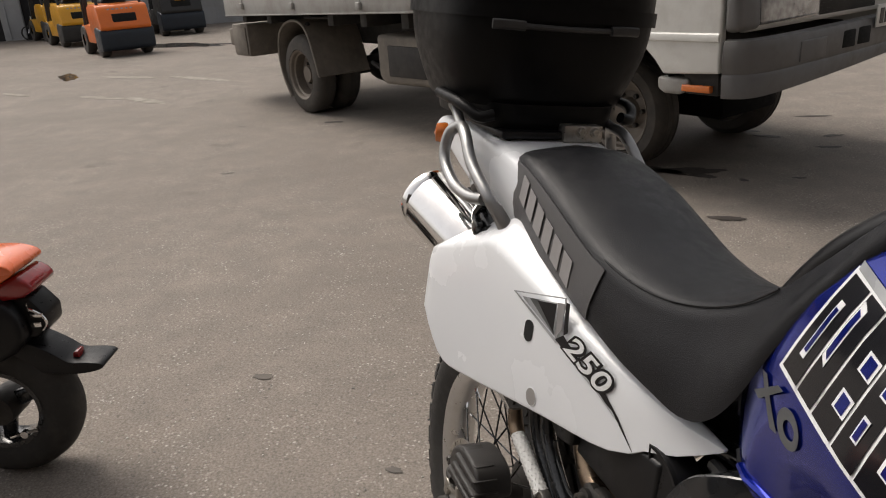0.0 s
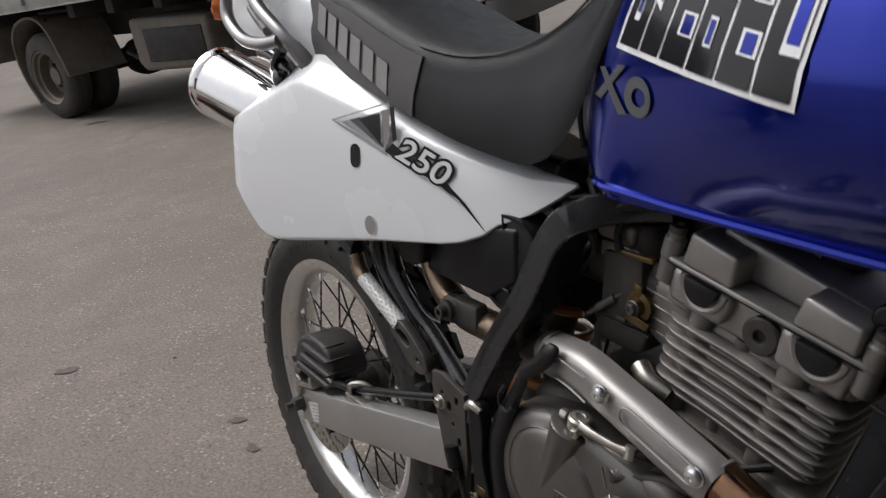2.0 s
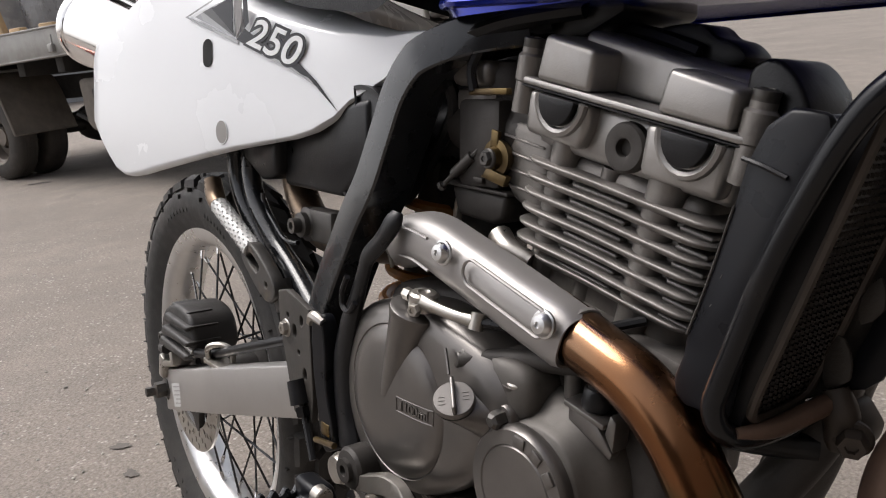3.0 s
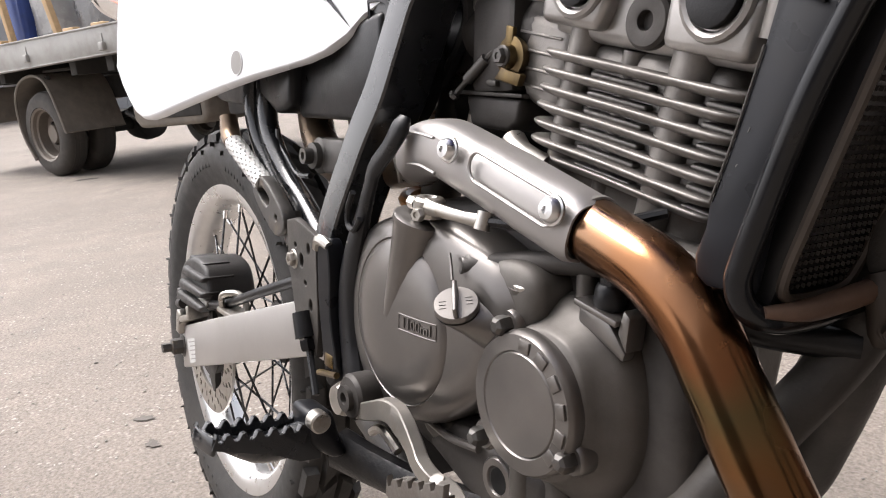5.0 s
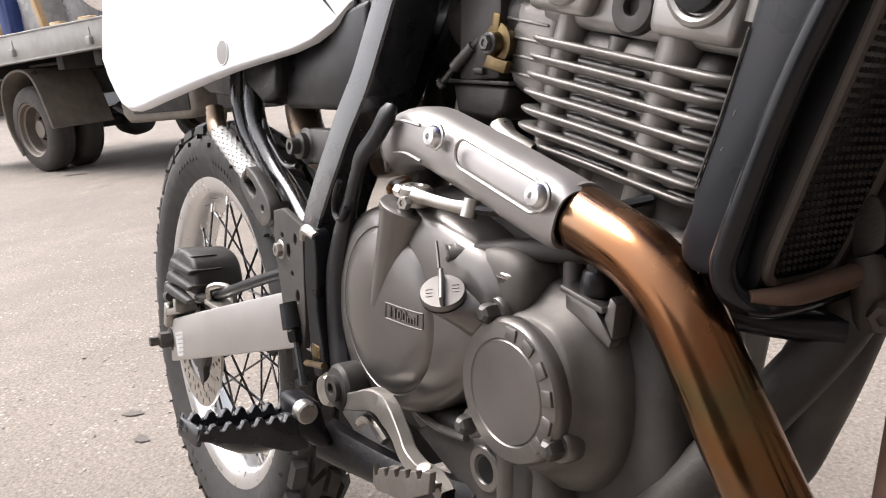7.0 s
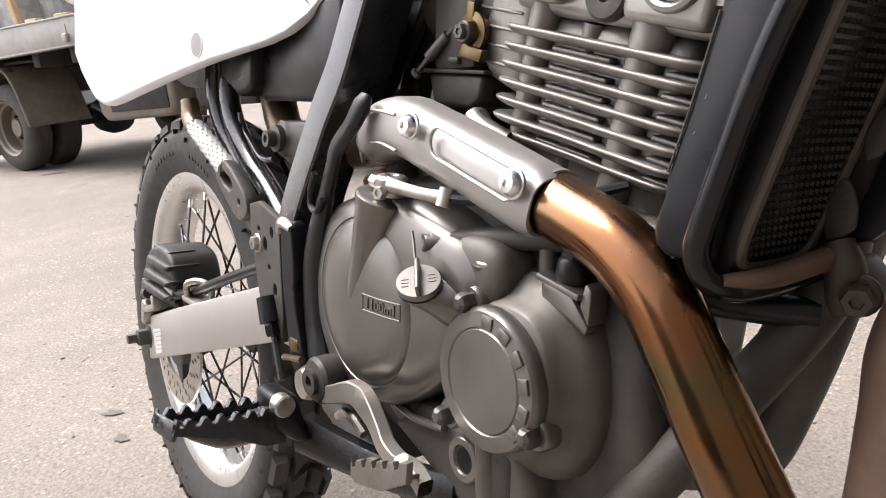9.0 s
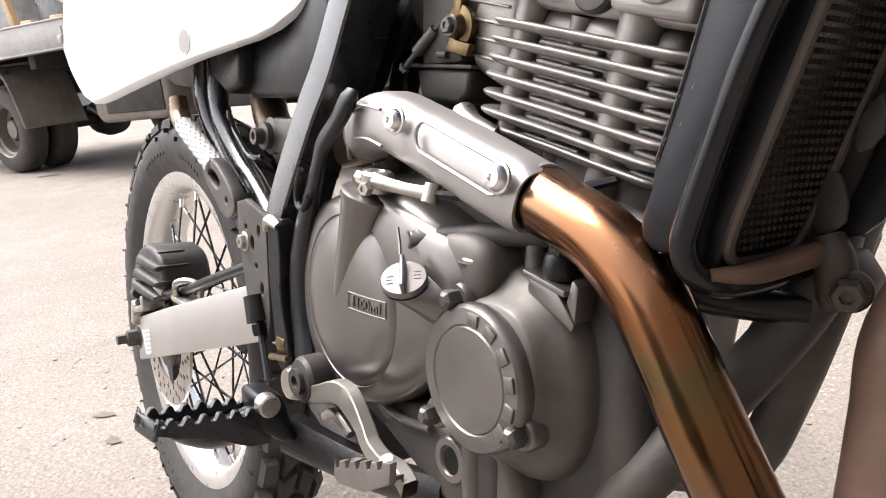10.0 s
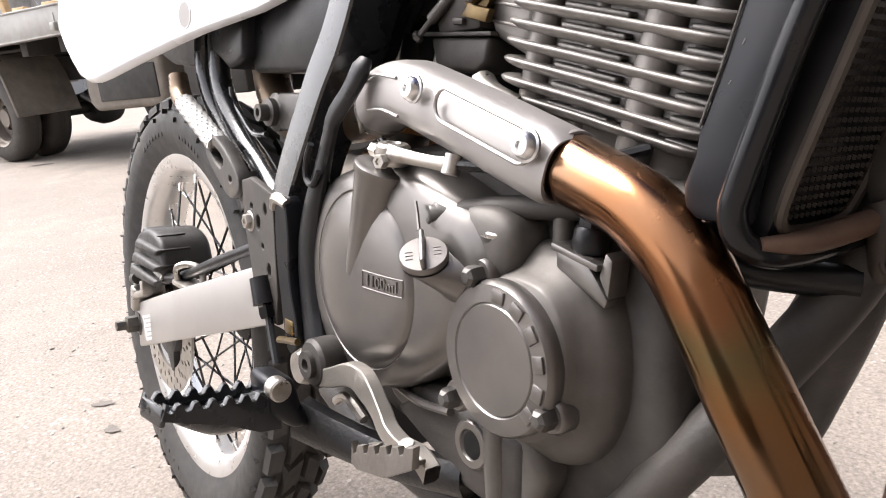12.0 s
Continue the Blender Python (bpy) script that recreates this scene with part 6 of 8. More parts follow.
    cap = part("filler_cap", lathe([(0.0130, -0.003), (0.0136, 0.0), (0.0150, 0.0010), (0.0150, 0.0036), (0.0141, 0.0048), (0.0, 0.0051)], cap_at, ax, 36), SILVER_PAINT, cover, "round oil filler cap with a finger grip")
    face = Matrix.Translation(cap_at) @ ax.to_track_quat("-Y", "Z").to_matrix().to_4x4()
    part("cap_grip", moved(box(-0.0017, 0.0017, -0.0125, -0.003, -0.0138, 0.0138, 0.0014, 3), face @ pose(0, 0, 0, 0, -14, 0)), SILVER_PAINT, cap)
    for x, z in ((-0.0085, 0.002), (-0.0085, -0.001), (-0.0085, -0.004), (0.0085, 0.004), (0.0085, 0.001), (0.0085, -0.002)):
        part("cap_bar", moved(box(-0.0022, 0.0022, -0.0053, -0.0048, -0.0005, 0.0005), face @ pose(0, 0, 0, 0, -14, 0) @ pose(x, 0, z)), SILVER_PAINT, cap)
    part("gauge_rib", tube([(0.718, -0.1275, 0.583), (0.723, -0.1295, 0.575), (0.728, -0.132, 0.567)], 0.0012, 6), SILVER_PAINT, cover)
    # raised volume mark in its frame
    def dome(x, z):
        return lerp(math.hypot(x - mid[0], z - mid[1]), [0.0, 0.016, 0.034, 0.048, 0.058, 0.062], [-0.1338, -0.1336, -0.1326, -0.1308, -0.1282, -0.1258])
    lab = [(0.664, 0.5305), (0.7055, 0.5305), (0.7055, 0.5190), (0.664, 0.5190)]
    border = []
    for (x0, z0), (x1, z1) in zip(lab, lab[1:] + lab[:1]):
        border += [(x0 + (x1 - x0) * k / 5, z0 + (z1 - z0) * k / 5) for k in range(5)]
    part("volume_frame", tube([(x, dome(x, z) - 0.0001, z) for x, z in border + border[:1]], 0.0006, 6, 1), SILVER_PAINT, cover)
    bm = moved(letters("1100ml", 0.0112, 0.0006, 0.0, 0.0001), pose(0.6848, 0, 0.5247, 90, 0, 0))
    part("volume_mark", draped(bm, dome, 0.0004), SILVER_PAINT, cover)
    # release lever on top of the tower
    lever = part("clutch_lever", join(lathe([(0.0105, 0.0), (0.0115, 0.002), (0.0115, 0.012), (0.0095, 0.014), (0.005, 0.0145), (0.004, 0.013), (0, 0.013)], (0.6825, -0.1212, 0.603), (0.12, 0.0, 1), 26),
                                      tube([(0.688, -0.126, 0.611), (0.705, -0.127, 0.610), (0.728, -0.124, 0.608), (0.742, -0.120, 0.607)], [0.0062, 0.0048, 0.0042, 0.005], 10, flat=0.8),
                                      lathe([(0.0055, -0.006), (0.0055, 0.006)], (0.743, -0.119, 0.607), (0, 0.3, 1), 12)), STEEL, bike, "silver clutch release lever")
    part("pinch_bolt", join(hex_bolt((0.668, -0.122, 0.611), (-1, -0.2, 0.2), 0.005, 0.007, False), hex_bolt((0.689, -0.1325, 0.606), (0.3, -1, 0), 0.0052, 0.005, False)), STEEL, lever)
    part("clutch_cable", tube([(0.744, -0.118, 0.607), (0.77, -0.108, 0.607), (0.80, -0.09, 0.607), (0.84, -0.06, 0.62)], 0.0035, 8), BLACK_PLASTIC, lever)
    # starter/oil-filter housing with its round cover
    shape = smooth_line([(0.752, 0.545), (0.782, 0.566), (0.822, 0.566), (0.845, 0.550), (0.856, 0.517), (0.855, 0.478), (0.839, 0.448), (0.810, 0.434), (0.775, 0.438), (0.748, 0.456), (0.738, 0.495), (0.740, 0.525)], 4, True)
    body = []
    for f, y in ((1.0, -0.055), (1.0, -0.078), (0.985, -0.088), (0.94, -0.095), (0.86, -0.101), (0.785, -0.1055), (0.735, -0.1105), (0.705, -0.1145), (0.68, -0.1165), (0.0, -0.117)):
        body.append([(0.7925 + (x - 0.7925) * f, y, 0.5015 + (z - 0.5015) * f) for x, z in shape])
    part("filter_housing", sheet(body, 0.0, True), CASE_GREY, bike, "dark silver oil filter housing", sharp=60)
    c = (0.792, -0.118, 0.5015)
    lid = part("filter_cover", lathe([(0.0445, -0.008), (0.0455, 0.0), (0.0450, 0.006), (0.0430, 0.0085), (0.0335, 0.0095), (0.0325, 0.0085), (0.0315, 0.0095), (0.0, 0.0105)], c, RIGHT, 56), SILVER_PAINT, bike, "round silver filter cover with embossed bars")
    for x, z, k in ((0.771, 0.5455, 0), (0.750, 0.4650, 1), (0.831, 0.4795, 2)):
        v = Vector((x - c[0], 0, z - c[2])).normalized()
        part("cover_ear", lathe([(0.0105, -0.01), (0.0105, 0.0), (0.009, 0.002), (0, 0.002)], (x, -0.118, z), RIGHT, 18), SILVER_PAINT, lid)
        part("cover_bolt", lathe([(0.0068, 0.0), (0.0068, 0.006), (0.0058, 0.009), (0.0035, 0.011), (0, 0.0115)], (x, -0.120, z), RIGHT, 6), DARK_STEEL, lid, sharp=25)
    for deg in (84, 60, 36, 12, -13, -37):
        turn = Matrix.Translation((c[0], c[1] - 0.0093, c[2])) @ Matrix.Rotation(-radians(deg), 4, "Y") @ Matrix.Translation((0.0375, 0, 0))
        part("embossed_bar", moved(box(-0.0040, 0.0040, -0.0011, 0.0011, -0.0048, 0.0048, 0.0009), turn), SILVER_PAINT, lid)
    # bosses, bracket and bolts round the covers
    part("case_boss", lathe([(0.014, -0.03), (0.011, 0.0), (0.0115, 0.004), (0.0, 0.004)], (0.772, -0.106, 0.566), (0.1, -0.2, 1), 18), CASE_GREY, case)
    part("boss_bolt", hex_bolt((0.7755, -0.1088, 0.571), (0.1, -0.2, 1), 0.0065, 0.004), STEEL, case)
    part("case_post", tube([(0.728, -0.119, 0.5755), (0.77, -0.100, 0.583), (0.84, -0.080, 0.590)], 0.0075, 14), DARK_CAST, case)
    part("post_screw", socket_bolt((0.727, -0.1195, 0.5755), (-0.3, -1, 0.1), 0.0062, 0.005), DARK_STEEL, case)
    part("stand_pipe", tube([(0.806, -0.088, 0.565), (0.806, -0.088, 0.61)], 0.0065, 12, 1), CASE_GREY, case)
    part("cable_bracket", join(prism([(0.815, 0.566), (0.838, 0.561), (0.852, 0.545), (0.850, 0.540), (0.815, 0.556)], -0.103, -0.094, 0.0015), moved(box(-0.016, 0.018, -0.013, 0.004, -0.002, 0.002, 0.001), pose(0.829, -0.093, 0.565, 0, 12, 0)), prism([(0.845, 0.556), (0.852, 0.545), (0.854, 0.566), (0.849, 0.570)], -0.103, -0.088, 0.0015)), SILVER_PAINT, case)
    part("adjuster", join(lathe([(0.0095, 0.0), (0.010, 0.004), (0.009, 0.012), (0.0075, 0.014), (0, 0.014)], (0.831, -0.094, 0.567), (0.1, -0.05, 1), 16), hex_bolt((0.8325, -0.0945, 0.580), (0.1, -0.05, 1), 0.0075, 0.009, False)), BLACK_PLASTIC, case)
    part("case_rib", prism([(0.80, 0.595), (0.86, 0.582), (0.872, 0.563), (0.80, 0.57)], -0.085, -0.06, 0.004), CASE_GREY, case)
    part("lower_bolt", hex_bolt((0.790, -0.098, 0.423), RIGHT, 0.008, 0.007), DARK_STEEL, case)
    part("case_column", tube([(0.772, -0.103, 0.455), (0.773, -0.103, 0.42), (0.776, -0.100, 0.375)], 0.0095, 14), CASE_GREY, case)
    part("bolt_boss", lathe([(0.015, -0.02), (0.0125, 0.0), (0.0, 0.0)], (0.790, -0.098, 0.423), RIGHT, 20), DARK_CAST, case)
    part("sump_boss", lathe([(0.020, -0.02), (0.0165, -0.001), (0.0150, 0.0005), (0.0105, 0.0005), (0.0095, -0.001), (0.0095, -0.014), (0.0, -0.014)], (0.752, -0.109, 0.430), RIGHT, 30), SILVER_PAINT, case)
    # black disc across the boss, the dark of its hole put into colour
    part("sump_hole", lathe([(0.0093, 0.0), (0.0, 0.0)], (0.754, -0.1085, 0.430), RIGHT, 24), HOLE, case)
    part("lower_rib", tube([(0.668, -0.108, 0.443), (0.70, -0.111, 0.442), (0.735, -0.112, 0.447)], 0.003, 8), SILVER_PAINT, case)
    part("lower_cover", prism([(0.64, 0.455), (0.70, 0.45), (0.80, 0.46), (0.815, 0.43), (0.80, 0.392), (0.72, 0.405), (0.655, 0.43)], -0.106, -0.07, 0.008, 3), CASE_GREY, case)

def build_frame():
    # flat curved bar from under the tank to the swingarm pivot
    line = smooth_line([(0.715, 0.812), (0.67, 0.806), (0.633, 0.790), (0.610, 0.766), (0.596, 0.734), (0.578, 0.691), (0.558, 0.659), (0.545, 0.634), (0.530, 0.604), (0.516, 0.57), (0.508, 0.535)], 5)
    rows = []
    n = len(line)
    for i, (x, z) in enumerate(line):
        t = np.array(line[min(i + 1, n - 1)]) - np.array(line[max(i - 1, 0)])
        t = t / np.linalg.norm(t)
        nx, nz = -t[1], t[0]
        w = 0.0150
        sec = [(-1, -0.1225), (-0.9, -0.1245), (0.0, -0.1257), (0.9, -0.1245), (1, -0.1225), (1, -0.082), (0.8, -0.079), (-0.8, -0.079), (-1, -0.082)]
        rows.append([(x + 0.002 + s * w * nx, y + 0.012 + 0.12 * (z - 0.66) + 0.55 * max(0.0, x - 0.635), z + s * w * nz) for s, y in sec])
    bm = sheet(rows, 0.0, True)
    fr = part("frame", bm, BLACK_PAINT, bike, "black painted steel frame", sharp=30)
    part("frame_bar", sheet([[(x, -y, z) for x, y, z in r] for r in rows], 0.0, True), BLACK_PAINT, fr, sharp=30)
    # pivot casting
    part("pivot_plate", side_plate([smooth_line([(0.529, 0.556), (0.535, 0.565), (0.545, 0.561), (0.549, 0.535), (0.549, 0.500), (0.560, 0.463), (0.557, 0.446), (0.543, 0.444), (0.534, 0.486), (0.529, 0.52)], 3, True)], -0.126, 0.006, 0.002), GUARD_BLACK, fr)
    part("weld_bead", tube([(0.522, -0.132, 0.557), (0.532, -0.134, 0.566), (0.546, -0.132, 0.562)], [0.004, 0.005, 0.004], 8), STEEL, fr)
    holes = [ring(0.483, 0.539, 0.0055, 12, 1.5), ring(0.491, 0.519, 0.004, 12), ring(0.502, 0.500, 0.005, 12, 1.5), ring(0.470, 0.552, 0.004, 12), ring(0.498, 0.552, 0.0045, 12, 1.5)]
    part("drilled_plate", side_plate([[(0.452, 0.572), (0.47, 0.576), (0.512, 0.565), (0.516, 0.48), (0.512, 0.455), (0.478, 0.455), (0.465, 0.498), (0.453, 0.54)]] + holes, -0.126, 0.002, 0.0015), DIRTY_FRAME, fr, "drilled steel bracket plate")
    for x, z in ((0.466, 0.538), (0.490, 0.480)):
        part("plate_bolt", hex_bolt((x, -0.129, z), RIGHT, 0.007, 0.006), STEEL, fr)
    # tubes
    for s in (-1, 1):
        part("subframe_tube", tube([(0.285, s * 0.095, 0.75), (0.279, s * 0.095, 0.688), (0.295, s * 0.095, 0.647), (0.335, s * 0.095, 0.606), (0.392, s * 0.097, 0.561), (0.46, s * 0.104, 0.520), (0.50, s * 0.106, 0.50)], 0.0105, 14), BLACK_PAINT, fr)
        part("upper_tube", tube([(0.62, s * 0.035, 0.80), (0.40, s * 0.06, 0.80), (0.10, s * 0.08, 0.88), (-0.15, s * 0.08, 0.96)], 0.011, 10), BLACK_PAINT, fr)
        lead = [(0.940, s * 0.012, 0.60), (0.936, s * 0.022, 0.565), (0.911, s * 0.05, 0.512), (0.878, s * 0.075, 0.455)] if s < 0 else [(0.938, 0.012, 0.6), (0.918, 0.02, 0.533), (0.896, 0.04, 0.484), (0.874, 0.055, 0.438)]
        part("cradle_tube", tube(lead + [(0.840, s * 0.084, 0.405), (0.76, s * 0.09, 0.372), (0.62, s * 0.09, 0.375), (0.54, s * 0.09, 0.40)], 0.0145, 14), DIRTY_FRAME, fr)
    part("gusset_tube", tube([(0.300, -0.085, 0.75), (0.304, -0.088, 0.682), (0.319, -0.09, 0.648), (0.362, -0.09, 0.608), (0.405, -0.09, 0.582), (0.47, -0.095, 0.545)], 0.0115, 12), BLACK_PAINT, fr)
    part("wire_loop", tube([(0.333, -0.088, 0.656), (0.336, -0.088, 0.643), (0.356, -0.088, 0.629), (0.380, -0.088, 0.613), (0.398, -0.088, 0.610), (0.415, -0.088, 0.611)], 0.0028, 8), BLACK_PAINT, fr)
    part("down_tube", tube([(1.06, 0.0, 0.93), (0.985, 0.0, 0.76), (0.948, 0.0, 0.64), (0.934, 0.0, 0.585)], 0.018, 16), DIRTY_FRAME, fr)
    part("down_gusset", prism([(0.940, 0.585), (0.934, 0.556), (0.918, 0.530), (0.900, 0.515), (0.905, 0.54), (0.92, 0.575)], -0.030, 0.025, 0.004), DIRTY_FRAME, fr)
    # side stand on the far side, its foot on the ground
    st0 = Vector((0.60, 0.11, 0.38))
    part("side_stand", tube([st0, (0.64, 0.20, 0.16), (0.655, 0.25, 0.045)], 0.011, 10), BLACK_PAINT, bike, "black steel side stand")
    # brake fluid line with its coil guard and the rear master cylinder
    top, bot = Vector((0.283, -0.120, 0.640)), Vector((0.367, -0.118, 0.600))
    m = part("master_cylinder", tube([top, bot], 0.0100, 16, 1), COIL, bike, "white studded guard of the brake fluid line")
    part("guard_collar", tube([(0.262, -0.118, 0.668), (0.270, -0.119, 0.650), top], [0.010, 0.0112, 0.0105], 14), TARNISH, m, "brown dusty boot")
    knobs = []
    d = (bot - top).normalized()
    q = d.to_track_quat("Z", "Y").to_matrix().to_4x4()
    L = (bot - top).length
    for i in range(13):
        for j in range(12):
            a = 2 * math.pi * (j + 0.5 * (i % 2)) / 12
            p = top + q.to_3x3() @ Vector((0.0101 * math.cos(a), 0.0101 * math.sin(a), L * (i + 0.5) / 13))
            bm = bmesh.new()
            bmesh.ops.create_icosphere(bm, subdivisions=1, radius=0.0013, matrix=Matrix.Translation(p))
            knobs.append(bm)
    tagged(part("guard_studding", join(*knobs), COIL, m), kind="stuff")
    cb = [(0.352, 0.596), (0.376, 0.607), (0.422, 0.580), (0.430, 0.562), (0.408, 0.554), (0.368, 0.578)]
    part("clevis", side_plate([smooth_line(cb, 3, True), smooth_line([(0.362, 0.592), (0.376, 0.600), (0.398, 0.588), (0.388, 0.577)], 2, True), ring(0.412, 0.570, 0.005, 12)], -0.118, 0.005, 0.002), DARK_STEEL, m, "oily dark steel clevis")
    part("cylinder_body", tube([(0.415, -0.11, 0.573), (0.428, -0.108, 0.545)], 0.012, 12, 1), DARK_STEEL, m)
    part("push_rod", join(tube([(0.500, -0.132, 0.470), (0.512, -0.134, 0.45), (0.530, -0.138, 0.425)], 0.0035, 8), tube([(0.490, -0.132, 0.492), (0.499, -0.132, 0.470)], [0.010, 0.011], 12, 1), hex_bolt((0.501, -0.132, 0.468), (0.4, 0, -1), 0.008, 0.010, False)), BLACK_PLASTIC, m)
    # black strap-like breather hose, kinked, beside the frame bar
    part("breather_hose", tube([(0.642, -0.116, 0.672), (0.640, -0.119, 0.664), (0.627, -0.121, 0.648), (0.608, -0.122, 0.632), (0.602, -0.123, 0.618), (0.590, -0.123, 0.592), (0.576, -0.122, 0.565), (0.563, -0.12, 0.53), (0.563, -0.119, 0.49), (0.574, -0.12, 0.452)], [0.006, 0.0095, 0.0088, 0.0088, 0.0082, 0.0096, 0.0130, 0.0155, 0.017, 0.019], 14, flat=0.6), BLACK_PLASTIC, bike, "kinked black rubber hose")
    part("hose_ring", tube([(0.588, -0.131, 0.612), (0.578, -0.130, 0.598), (0.578, -0.130, 0.585), (0.590, -0.131, 0.582), (0.600, -0.131, 0.592)], 0.0026, 8), BLACK_PLASTIC, bike)


def build_footrest():
    facing = Matrix(((0, 1, 0, 0), (-1, 0, 0, 0), (0, 0, 1, 0), (0, 0, 0, 1)))
    clev = part("footrest_bracket", moved(prism([(0.187, 0.450), (0.166, 0.448), (0.159, 0.425), (0.152, 0.407), (0.166, 0.407), (0.185, 0.423)], 0.585, 0.622, 0.006, 3), facing), GUARD_BLACK, bike, "black steel footrest bracket")
    part("bracket_arm", tube([(0.60, -0.150, 0.405), (0.63, -0.135, 0.397), (0.68, -0.118, 0.393), (0.74, -0.10, 0.398)], [0.019, 0.017, 0.015, 0.014], 10, flat=0.8), GRIME_BLACK, clev)
    part("pivot_pin", lathe([(0.0085, -0.008), (0.0085, 0.002), (0.0072, 0.0035), (0, 0.0035)], (0.624, -0.179, 0.442), (1, 0, 0), 20), STEEL, clev, "round steel pivot pin")
    # serrated peg pointing out to the right, tilted a little up
    m = Matrix.Translation((0.608, -0.172, 0.436)) @ Matrix.Rotation(radians(-9), 4, "X") @ Matrix.Rotation(radians(10), 4, "Z") @ Matrix.Diagonal((0.95, 0.88, 0.9, 1))
    peg = part("footpeg", moved(join(box(-0.020, 0.006, -0.09, 0.0, -0.016, -0.010, 0.002), tube([(-0.008, 0.0, -0.012), (-0.008, -0.05, -0.022), (-0.008, -0.095, -0.008)], [0.014, 0.011, 0.005], 12)), m), BLACK_PAINT, bike, "black serrated steel footpeg")
    for x in (-0.0225, 0.006):
        prof = [(0.0, -0.030)]
        k = 7
        for i in range(k):
            a = -0.006 - 0.0142 * i
            prof += [(a, 0.0), (a - 0.002, 0.0022), (a - 0.0045, 0.0018), (a - 0.007, -0.0032), (a - 0.0095, -0.0042), (a - 0.012, -0.0034)]
        prof += [(-0.105, 0.002), (-0.107, -0.008), (-0.09, -0.012), (-0.05, -0.020), (-0.02, -0.030)]
        bm = curve_mesh([prof], 0.002, 0.0005)
        bm = moved(bm, Matrix(((0, 0, 1, x), (1, 0, 0, 0), (0, 1, 0, 0), (0, 0, 0, 1))))
        part("tooth_rail", moved(bm, m), BLACK_PAINT, peg)
    part("end_rail", moved(box(-0.0225, 0.008, -0.108, -0.103, -0.014, 0.001, 0.002), m), BLACK_PAINT, peg)
    # brake pedal
    line = smooth_line([(0.600, 0.436), (0.630, 0.445), (0.662, 0.457), (0.684, 0.455), (0.703, 0.447), (0.718, 0.438), (0.738, 0.436), (0.762, 0.440), (0.780, 0.437)], 5)
    rows = []
    n = len(line)
    for i, (x, z) in enumerate(line):
        t = np.array(line[min(i + 1, n - 1)]) - np.array(line[max(i - 1, 0)])
        t = t / np.linalg.norm(t)
        f = i / (n - 1)
        w = lerp(f, [0, 0.25, 0.36, 0.5, 0.7, 1.0], [0.006, 0.0085, 0.0105, 0.0068, 0.0058, 0.0055])
        y = lerp(f, [0, 0.35, 0.7, 1.0], [-0.138, -0.142, -0.150, -0.160])
        nx, nz = -t[1], t[0]
        rows.append([(x + s * w * nx, y + d, z + s * w * nz) for s, d in ((-1, -0.0042), (-0.86, -0.005), (0.86, -0.005), (1, -0.0042), (1, 0.004), (0.7, 0.006), (-0.7, 0.006), (-1, 0.004))])
    pedal = part("brake_pedal", sheet(rows, 0.0, True), PEDAL, bike, "silver brake pedal arm with a toothed pad", sharp=30)
    part("pedal_boss", join(lathe([(0.0, -0.02), (0.017, -0.02), (0.019, -0.012), (0.019, 0.004), (0.0165, 0.007), (0.0105, 0.008), (0.0105, 0.012), (0.005, 0.012), (0.004, 0.007), (0, 0.007)], (0.606, -0.138, 0.449), RIGHT, 26)), DARK_CAST, pedal)
    part("rod_boss", lathe([(0.0, -0.015), (0.013, -0.015), (0.0145, 0.0), (0.012, 0.006), (0.007, 0.007), (0, 0.005)], (0.585, -0.140, 0.440), RIGHT, 22), STEEL, pedal)
    part("rod_clip", join(box(0.540, 0.556, -0.135, -0.12, 0.455, 0.468, 0.002), tube([(0.535, -0.137, 0.448), (0.55, -0.139, 0.452), (0.575, -0.14, 0.457)], 0.003, 8)), BRASS, pedal)
    prof = [(0.738, 0.431), (0.768, 0.438), (0.795, 0.454), (0.796, 0.466)]
    for k in range(5):
        x, z = 0.794 - 0.0122 * k, 0.4655 - 0.0045 * k
        prof += [(x, z), (x - 0.005, z - 0.0018), (x - 0.0068, z - 0.0072), (x - 0.0106, z - 0.0086)]
    prof += [(0.7335, 0.4425), (0.733, 0.433)]
    part("pad_rail", side_plate([prof], -0.182, 0.0018, 0.0006), PAD, pedal)
    part("pad_end", join(prism([(0.7325, 0.432), (0.7360, 0.432), (0.7360, 0.4425), (0.7325, 0.4415)], -0.182, -0.176, 0.0006), prism([(0.7325, 0.432), (0.7360, 0.432), (0.7360, 0.438), (0.7325, 0.437)], -0.176, -0.173, 0.0004), prism([(0.7325, 0.432), (0.7360, 0.432), (0.7440, 0.4455), (0.7325, 0.4415)], -0.173, -0.168, 0.0006)), PAD, pedal)
    part("pad_base", prism([(0.736, 0.430), (0.760, 0.435), (0.778, 0.444), (0.778, 0.447), (0.760, 0.439), (0.736, 0.434)], -0.181, -0.162, 0.001), PAD, pedal)
    part("pad_rivet", lathe([(0.005, 0), (0.005, 0.001), (0.0035, 0.0016), (0, 0.0016)], (0.752, -0.158, 0.444), (0.1, -0.5, 1), 14), STEEL, pedal)
    part("return_spring", tube([(0.60, -0.12, 0.412), (0.625, -0.125, 0.424), (0.65, -0.125, 0.415)], 0.004, 8), STEEL, pedal)


